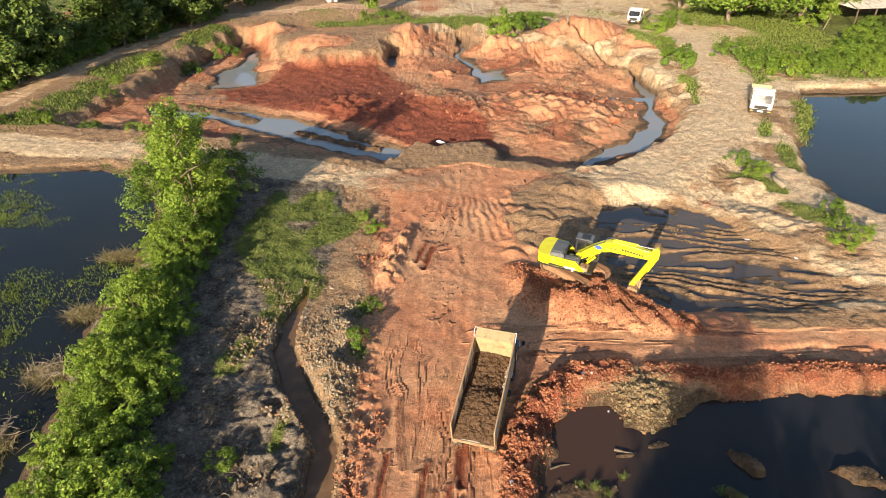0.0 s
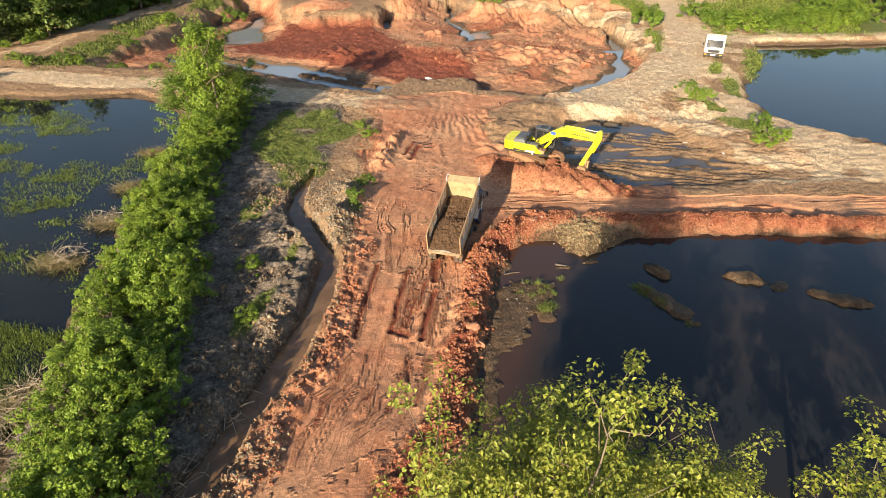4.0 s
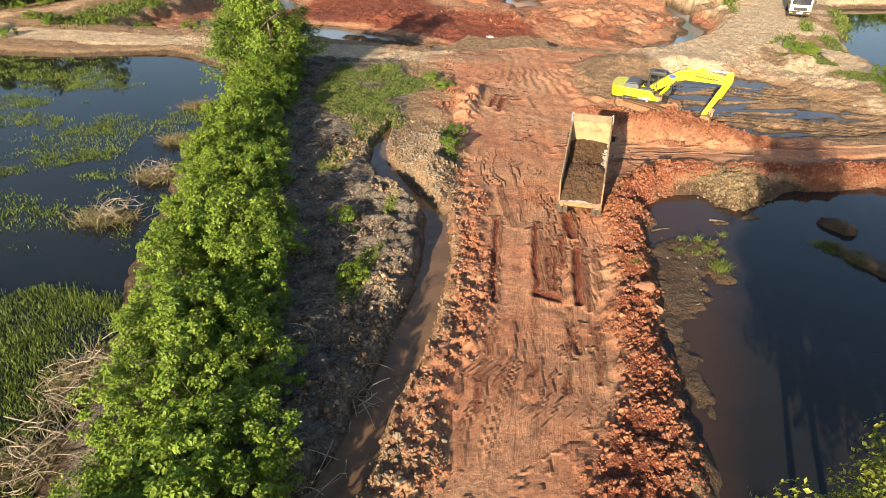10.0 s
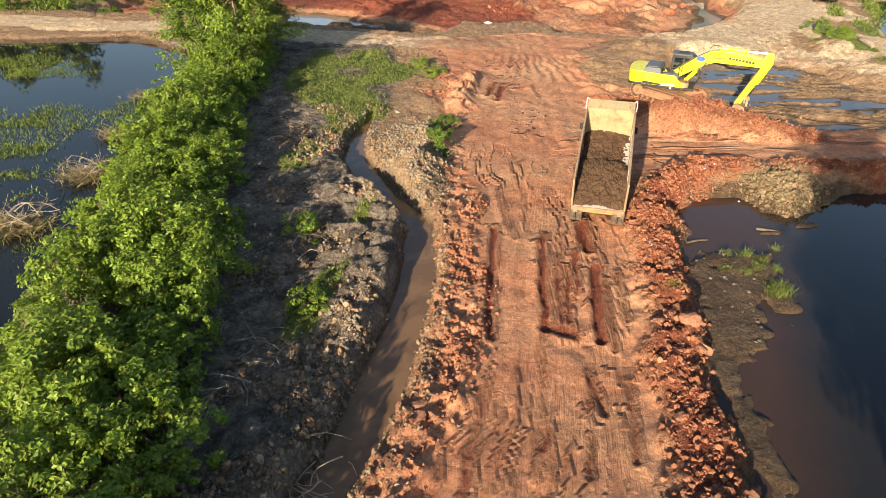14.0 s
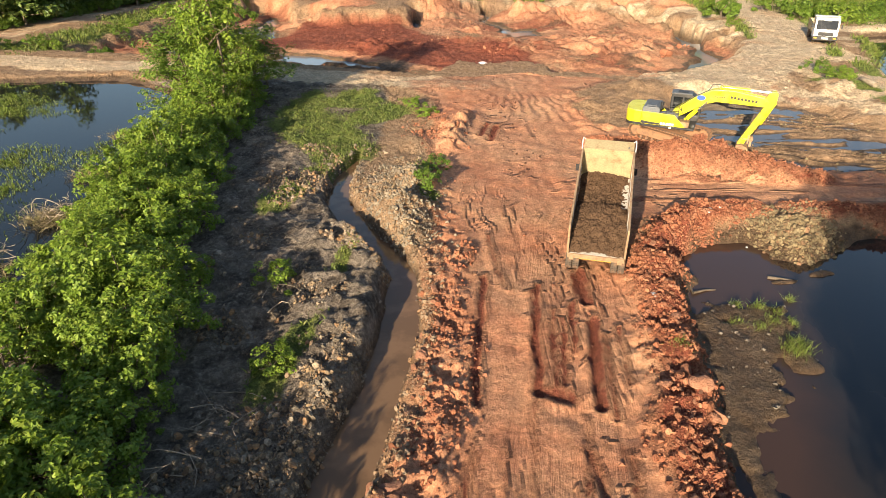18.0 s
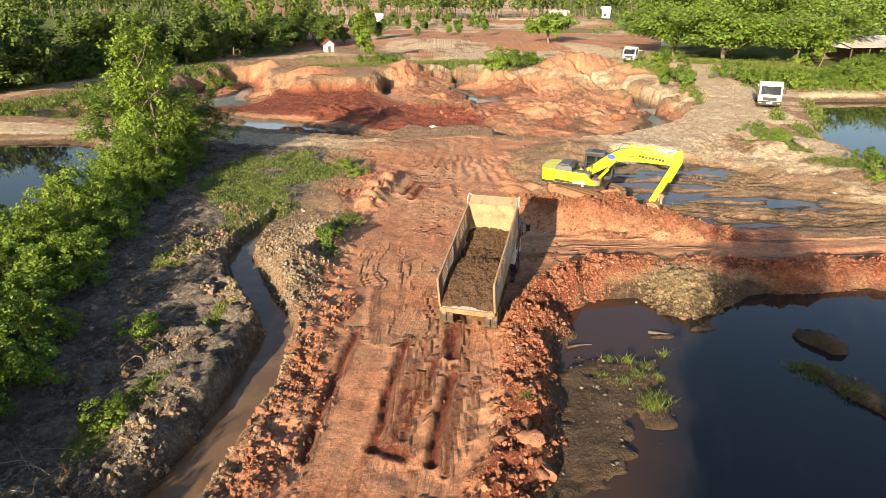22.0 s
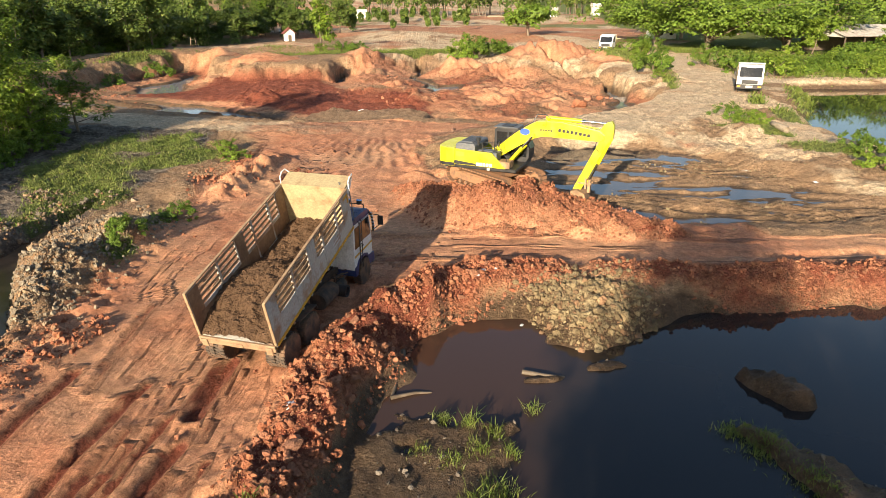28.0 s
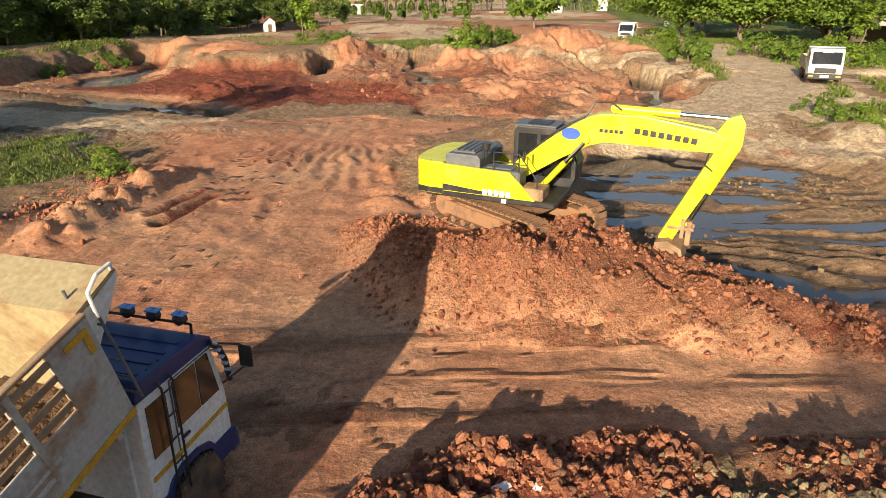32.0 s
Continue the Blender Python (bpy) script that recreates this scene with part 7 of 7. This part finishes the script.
def shed(x, y, turn):
    root = thing("farm_shed", pose(x, y, ground_z(x, y), 0, 0, turn), "long open shed with a grey corrugated roof among trees", "shed")
    for sx in (-1, 1):
        o = part("roof", boxes((-12, 12, 0.02, 7.15, -0.04, 0.0)), M_TIMBER, root, "roof slope of grey corrugated sheets")
        for i in range(24):
            part("roof_sheet", boxes((-12 + i, -11.06 + i, 0, 7.2, 0.003, 0.06 + 0.03 * (i % 2))), M_ROOF, o)
        o.matrix_basis = (Matrix.Identity(4) if sx > 0 else Matrix.Rotation(math.pi, 4, "Z")) @ Matrix.Translation((0, -7.0, 3.3)) @ Matrix.Rotation(radians(14), 4, "X")
    for sx in (-11.6, 11.6):
        part("gable", prism([(-6.6, 3.1), (0, 4.85), (6.6, 3.1)], sx - 0.05, sx + 0.05), M_PLASTER, root, "pale gable end")
    for px in range(-11, 12, 4):
        for py in (-6, 6):
            part("post", boxes((px - 0.1, px + 0.1, py - 0.1, py + 0.1, -0.2, 3.5)), M_TIMBER, root)
    part("back_wall", boxes((-11.4, 11.4, 5.0, 5.12, 0, 2.6)), M_TIMBER, root)
    return root


shed(92, 139, 8)


M_HUTROOF = worn("hut_roof", (0.20, 0.06, 0.045), (0.14, 0.06, 0.05), 0.8)


def shrine(x, y):
    root = thing("white_hut", pose(x, y, ground_z(x, y), 0, 0, 20) @ Matrix.Diagonal((1.15, 1.15, 1.0, 1)), "tiny white hut with a red roof in the field", "hut")
    part("wall", prism([(-0.9, 0), (-0.9, 1.7), (0, 2.5), (0.9, 1.7), (0.9, 0)], -0.9, 0.9, "y"), M_PLASTER, root)
    for s in (-1, 1):
        part("roof", prism([(s * 1.25, 1.48), (s * 1.25, 1.58), (0, 2.75), (0, 2.6)], -1.15, 1.15, "y"), M_HUTROOF, root)
    part("doorway", boxes((-0.3, 0.3, -0.92, -0.9, 0, 1.3)), M_TIMBER, root)
    return root


shrine(-25.0, 151)


def low_house(x, y, w, h, turn, roof, label):
    root = thing("field_house", pose(x, y, ground_z(x, y), 0, 0, turn), label, "house", "far houses")
    part("wall", boxes((-w / 2, w / 2, -2, 2, 0, h)), M_PLASTER, root)
    part("roof", prism([(-2.5, h), (0, h + 1.3), (2.5, h)], -w / 2 - 0.4, w / 2 + 0.4), roof, root)
    for i in range(max(1, int(w / 3))):
        part("window", boxes((-w / 2 + 1 + 3 * i, -w / 2 + 2 + 3 * i, -2.03, -2.0, 0.9, 1.9)), M_GLASS_DARK, root)
    return root


low_house(58, 330, 9, 3.0, -12, M_ROOF, "small pale far house with a grey roof")
low_house(84, 345, 4, 4.2, 0, M_PLASTER, "narrow white far tower house")
low_house(-32, 330, 8, 2.6, 6, M_PLASTER, "small white far house before the woodland")
low_house(62, 175, 6, 2.4, 20, M_RED_P, "small red-roofed hut by the far track")
long_wall = part("boundary_wall", boxes((30, 75, 338, 338.3, -2, 1.3), (88, 130, 339, 339.3, -2, 1.3)), worn("old_wall", (0.30, 0.24, 0.17), (0.22, 0.16, 0.11), 0.9))
tagged(long_wall, "long low whitewashed wall across the far fields", "wall")

# ---- stones and clods ----
def clod_shapes(count, seed, fine=1, cuts=5, pull=0.15):
    """Angular lumps: icosahedra pulled about."""
    out = []
    rng = np.random.default_rng(seed)
    for _ in range(count):
        bm = bmesh.new()
        bmesh.ops.create_icosphere(bm, subdivisions=fine, radius=1.0)
        v = np.array([p.co for p in bm.verts])
        f = np.array([[p.index for p in q.verts] for q in bm.faces])
        bm.free()
        cut = rng.normal(0, 1, (cuts + 3, 3))
        cut /= np.linalg.norm(cut, axis=1)[:, None]
        for c in cut:                       # flat broken faces
            d = v @ c
            v = v - np.clip(d - rng.uniform(0.38, 0.72), 0, None)[:, None] * c
        v = v * rng.uniform(1 - pull, 1 + pull, (len(v), 1)) * np.array([1.0, rng.uniform(0.65, 1.0), rng.uniform(0.5, 0.8)])
        out.append((v, f))
    return out


SHAPES = clod_shapes(7, 3)
BIG = clod_shapes(7, 6, 2, 6, 0.13)


def crumb_shapes(count, seed):
    """Cheap angular crumbs: pulled octahedra."""
    rng = np.random.default_rng(seed)
    v0 = np.array([(1, 0, 0), (-1, 0, 0), (0, 1, 0), (0, -1, 0), (0, 0, 1), (0, 0, -1)], dtype=float)
    f0 = np.array([(0, 2, 4), (2, 1, 4), (1, 3, 4), (3, 0, 4), (2, 0, 5), (1, 2, 5), (3, 1, 5), (0, 3, 5)])
    return [((v0 + rng.normal(0, 0.22, v0.shape)) * rng.uniform(0.7, 1.2, 3), f0) for _ in range(count)]


CRUMBS = crumb_shapes(6, 4)


def turns(rng, n):
    q = rng.normal(0, 1, (n, 4))
    q /= np.linalg.norm(q, axis=1)[:, None]
    w, x, y, z = q.T
    return np.stack([np.stack([1 - 2 * (y * y + z * z), 2 * (x * y - z * w), 2 * (x * z + y * w)], 1), np.stack([2 * (x * y + z * w), 1 - 2 * (x * x + z * z), 2 * (y * z - x * w)], 1),
                     np.stack([2 * (x * z - y * w), 2 * (y * z + x * w), 1 - 2 * (x * x + y * y)], 1)], 1)


def clod_field(name, x, y, size, seed, material, label, category="rubble"):
    """Many clods on the ground, as one object of stuff."""
    rng = np.random.default_rng(seed)
    z, _ = land(x, y)
    which = np.where(size < 0.085, rng.integers(len(SHAPES), len(SHAPES) + len(CRUMBS), len(x)), rng.integers(0, len(SHAPES), len(x)))
    large = len(SHAPES) + len(CRUMBS)
    which = np.where(size > 0.13, rng.integers(large, large + len(BIG), len(x)), which)
    vs, fs, base = [], [], 0
    for k, (v, f) in enumerate(SHAPES + CRUMBS + BIG):
        m = which == k
        n = int(m.sum())
        if not n:
            continue
        r = turns(rng, n)
        p = np.einsum("nij,vj->nvi", r, v) * size[m][:, None, None] + np.stack([x[m], y[m], z[m] + size[m] * 0.22], 1)[:, None, :]
        vs.append(p.reshape(-1, 3))
        fs.append((f[None] + (np.arange(n) * len(v))[:, None, None]).reshape(-1, 3) + base)
        base += n * len(v)
    return tagged(part(name, np_mesh(name, np.concatenate(vs), np.concatenate(fs)), material), label, category, kind="stuff")


def sow(n, x0, x1, y0, y1, seed, chance):
    """Points of a rectangle kept with a chance that the ground's kinds give."""
    rng = np.random.default_rng(seed)
    x, y = rng.uniform(x0, x1, n), rng.uniform(y0, y1, n)
    _, k = land(x, y)
    ok = rng.uniform(0, 1, n) < chance(k, x, y)
    x, y = x[ok], y[ok]
    size = np.clip(0.02 * rng.pareto(1.7, len(x)) + 0.016, 0.016, 0.15)
    return x, y, size


def dry(k):
    return (k["pond"] < 0.25) & (k["creek"] > 0.1)


def patchy(x, y, seed):
    """Uneven cover: thick in drifts, thin between."""
    return 0.4 + 0.6 * step(-0.35, 0.4, fbm(x, y, 1.7, seed, 3))


x, y, s = sow(170000, -4, 12, -3, 31, 1, lambda k, x, y: 0.95 * np.clip(k["rube"] * 1.2, 0, 1) * dry(k) * patchy(x, y, 611))
clod_field("rubble_bank", x, y, s, 11, M_RED_ROCK, "bank of broken red laterite clods along the pond")
x, y, s = sow(70000, -11, -2.5, 1, 30, 2, lambda k, x, y: 0.9 * k["rubw"] * dry(k) * patchy(x, y, 612) * (x > np.interp(y, [0, 8, 16, 24], [-7.4, -6.4, -5.2, -4.6]) - 0.3))
clod_field("rubble_verge", x, y, s * 0.9, 12, M_RED_ROCK, "broken red clods along the road's edge")
x, y, s = sow(60000, -12, -3, 1, 30, 3, lambda k, x, y: 0.9 * k["rubw"] * dry(k) * patchy(x, y, 612) * (x < np.interp(y, [0, 8, 16, 24], [-7.4, -6.4, -5.2, -4.6])))
clod_field("rubble_brown", x, y, s * 0.9, 13, M_BROWN_ROCK, "brown clay clods on the creek's bank")
x, y, s = sow(110000, -15, -6, 2, 40, 4, lambda k, x, y: (0.3 + 0.8 * k["scree"]) * dry(k) * step(-0.1, 0.5, fbm(x, y, 2.2, 604, 3)))
clod_field("rubble_clay", x, y, s * 1.05, 14, M_GREY_ROCK, "grey clay clods heaped beside the creek")
x, y, s = sow(30000, -9.5, -4, 26, 37, 5, lambda k, x, y: 0.6 * np.exp(-((x + 6.9) / 1.3) ** 2) * dry(k))
clod_field("rubble_pale", x, y, s * 0.9, 15, M_PALE_ROCK, "pale clay clods heaped between creek and road")
x, y, s = sow(26000, 9.4, 15, 24.6, 30.4, 6, lambda k, x, y: 0.95 * np.clip(1.6 * np.exp(-(((x - 12.3) / 1.6) ** 2 + ((y - 27.5) / 1.6) ** 2) * 1.4), 0, 1) * dry(k))
clod_field("rubble_ochre", x, y, s * 1.15, 16, M_OCHRE_ROCK, "heap of ochre rock lumps at the pond's edge")
x, y, s = sow(60000, 12, 44, 27.5, 31.5, 7, lambda k, x, y: 0.7 * patchy(x, y, 613) * k["berm"] * dry(k))
clod_field("rubble_berm", x, y, s * 0.85, 17, M_RED_ROCK, "red clods along the side road's bank")
x, y, s = sow(60000, 4, 18, 33.4, 43, 8, lambda k, x, y: 0.8 * patchy(x, y, 614) * np.sqrt(k["mound"]) * (1 - step(0, 0.4, k["top"])))
clod_field("rubble_mound", x, y, s * 0.85, 18, M_RED_ROCK, "red clods on the flanks of a spoil mound")
x, y, s = sow(16000, -10, 8, 8, 60, 9, lambda k, x, y: 0.05 * k["tread"] + 0.5 * np.exp(-(((x + 4.7) / 1.2) ** 2 + ((y - 44.5) / 3) ** 2)))
clod_field("loose_clods", x, y, s * 0.55, 19, M_RED_ROCK, "loose red clods lying on the dirt road")
x, y, s = sow(9000, -8.5, -3, 39, 50, 14, lambda k, x, y: 0.8 * np.exp(-(((x + 5.1) / 1.5) ** 2 + ((y - 44.6) / 3.2) ** 2)) * patchy(x, y, 615))
clod_field("rubble_heap", x, y, s, 23, M_RED_ROCK, "heaps of broken red clods at the junction's edge")
x, y, s = sow(7000, 4, 29, 14, 25, 10, lambda k, x, y: 0.35 * k["isle"])
clod_field("island_clods", x, y, s * 0.8, 20, M_DARK_ROCK, "dark mud clods on small islands in the pond")
x, y, s = sow(16000, 8, 34, 35, 60, 12, lambda k, x, y: 0.16 * (k["flat"] < 0.5) * (k["mound"] < 0.2) * (k["tread"] < 0.4) * (k["sandroad"] < 0.2) * (k["flat"] < -1))
clod_field("flat_clods", x, y, s * 0.7, 21, M_OCHRE_ROCK, "pale clay clods round the muddy flat")
x, y, s = sow(50000, -46, 36, 64, 130, 13, lambda k, x, y: np.clip(0.2 * k["pit"] * (k["canal"] < 0.2) * step(0.0, 0.5, fbm(x, y, 9, 601, 3)) + 0.35 * k["dike"] * k["pit"], 0, 1))
clod_field("pit_clods", x, y, s * 1.6, 22, M_RED_ROCK, "red and orange clods strewn over the pit")

x, y, s = sow(40000, 13, 32, 37, 54, 15, lambda k, x, y: 0.3 * (k["flat"] > 0.2) * step(-0.2, 0.4, fbm(x * 0.5, y, 2.0, 616, 3)))
keep = land(x, y)[0] > FLAT_Z + 0.015
clod_field("ridge_clods", x[keep], y[keep], s[keep] * 0.8, 24, M_OCHRE_ROCK, "small ochre mud lumps along ridges between puddles")

# single stones that stand out, as parts of their banks
STONE_MESHES = []
for v, f in BIG:
    me = np_mesh("stone", v, f)
    me.materials.append(M_RED_STONE)
    STONE_MESHES.append(me)


def stone_row(label, seed, count, x0, x1, y0, y1, chance, lo, hi):
    """A bank whose larger stones are pieces of their own."""
    rng = random.Random(seed)
    root = thing("stone_bank", Matrix(), label, "stones", kind="structure")
    px, py, _ = sow(count * 60, x0, x1, y0, y1, seed, chance)
    zs = ground_zs(px, py)
    for i in range(min(count, len(px))):
        s = rng.uniform(lo, hi) * (1.9 if rng.random() < 0.1 else 1.0)
        o = part("stone", rng.choice(STONE_MESHES), None, root)
        o.matrix_basis = pose(px[i], py[i], zs[i] + s * 0.25, rng.uniform(-40, 40), rng.uniform(-40, 40), rng.uniform(0, 360)) @ Matrix.Diagonal((s, s, s * 0.9, 1))


stone_row("large broken red stones along the pond's bank", 31, 230, 1, 11, 3, 30.5, lambda k, x, y: 0.5 * k["rube"] * (k["pond"] < 0.4), 0.06, 0.15)
stone_row("larger red stones beside the dirt road", 32, 90, -9, -3, 4, 26, lambda k, x, y: 0.5 * k["rubw"] * dry(k), 0.05, 0.13)
stone_row("larger red stones along the side road's bank", 33, 90, 12, 34, 28, 31, lambda k, x, y: 0.4 * k["berm"] * dry(k), 0.06, 0.14)
stone_row("great broken boulders at the foot of the pond bank", 35, 16, 2.2, 6, 6, 24, lambda k, x, y: 0.5 * k["rube"] * (k["pond"] < 0.9) * (k["pond"] > -1.2), 0.18, 0.32)
stone_row("great red stones beside the creek's bank", 36, 12, -8, -3.6, 5, 24, lambda k, x, y: 0.5 * k["rubw"] * dry(k), 0.17, 0.3)
stone_row("pale boulders at the pit stream", 34, 26, 20, 29, 72, 92, lambda k, x, y: 0.3 * k["pit"] * (k["canal"] < 0.3), 0.25, 0.6)


# ---- scraps and sticks ----
def scrap(x, y, s, seed):
    """A crumpled white plastic sack."""
    rng = np.random.default_rng(seed)
    n = 7
    g = np.linspace(-1, 1, n)
    X, Y = np.meshgrid(g, g)
    Z = 0.35 * (1 - X ** 2) * (1 - Y ** 2) + rng.uniform(0, 0.22, X.shape)
    i = np.arange(n * n).reshape(n, n)
    me = np_mesh("plastic_sack", np.column_stack([X.ravel() * s, Y.ravel() * s * 0.6, Z.ravel() * s * 0.8]), np.column_stack([i[:-1, :-1].ravel(), i[:-1, 1:].ravel(), i[1:, 1:].ravel(), i[1:, :-1].ravel()]))
    o = part("plastic_sack", me, M_WHITE)
    o.matrix_world = pose(x, y, max(ground_z(x, y), POND_Z) + 0.01, 0, 0, rng.uniform(0, 360))
    tagged(o, "crumpled white plastic sack lying among red clods", "rubbish", "scraps")


for i, (x, y, s) in enumerate(((8.7, 29.4, 0.16), (9.2, 29.3, 0.12), (8.5, 29.0, 0.12), (9.9, 27.2, 0.08), (-0.3, 70.2, 0.5), (0.6, 69.4, 0.35), (26.5, 47.5, 0.25), (29, 44, 0.2), (3.5, 21.2, 0.2))):
    scrap(x, y, s, 700 + i)


def drift_log(pts, r, label):
    rng = np.random.default_rng(int(abs(pts[0][0] * 100)))
    me = limbs([(np.array(pts) + rng.normal(0, 0.02, (len(pts), 3)), r, r * 0.4)])
    tagged(part("log", me, M_WETWOOD if pts[0][2] < 0 else M_DEADWOOD), label, "log", "drift logs")


drift_log([(6.0, 25.4, -0.35), (6.0, 24.6, -0.38), (5.9, 23.6, -0.4), (5.8, 22.9, -0.42)], 0.1, "rotting log lying in the silty shallows")
drift_log([(5.8, 22.9, -0.4), (6.4, 23.2, -0.42), (6.9, 23.3, -0.45)], 0.07, "short rotting log in the silty shallows")
drift_log([(9.6, 24.3, -0.42), (10.2, 24.0, -0.38), (10.8, 24.1, -0.44)], 0.1, "dark half-sunken log in the pond")
drift_log([(33.4, 56.2, 0.5), (33.0, 57.2, 0.75), (33.4, 58.6, 0.6), (34.2, 59.4, 0.4)], 0.3, "weathered tree stump with pale roots")
drift_log([(30.6, 50.8, 0.0), (31.8, 51.4, 0.1), (33.2, 51.2, 0.15)], 0.12, "grey fallen branch on sandy ground")
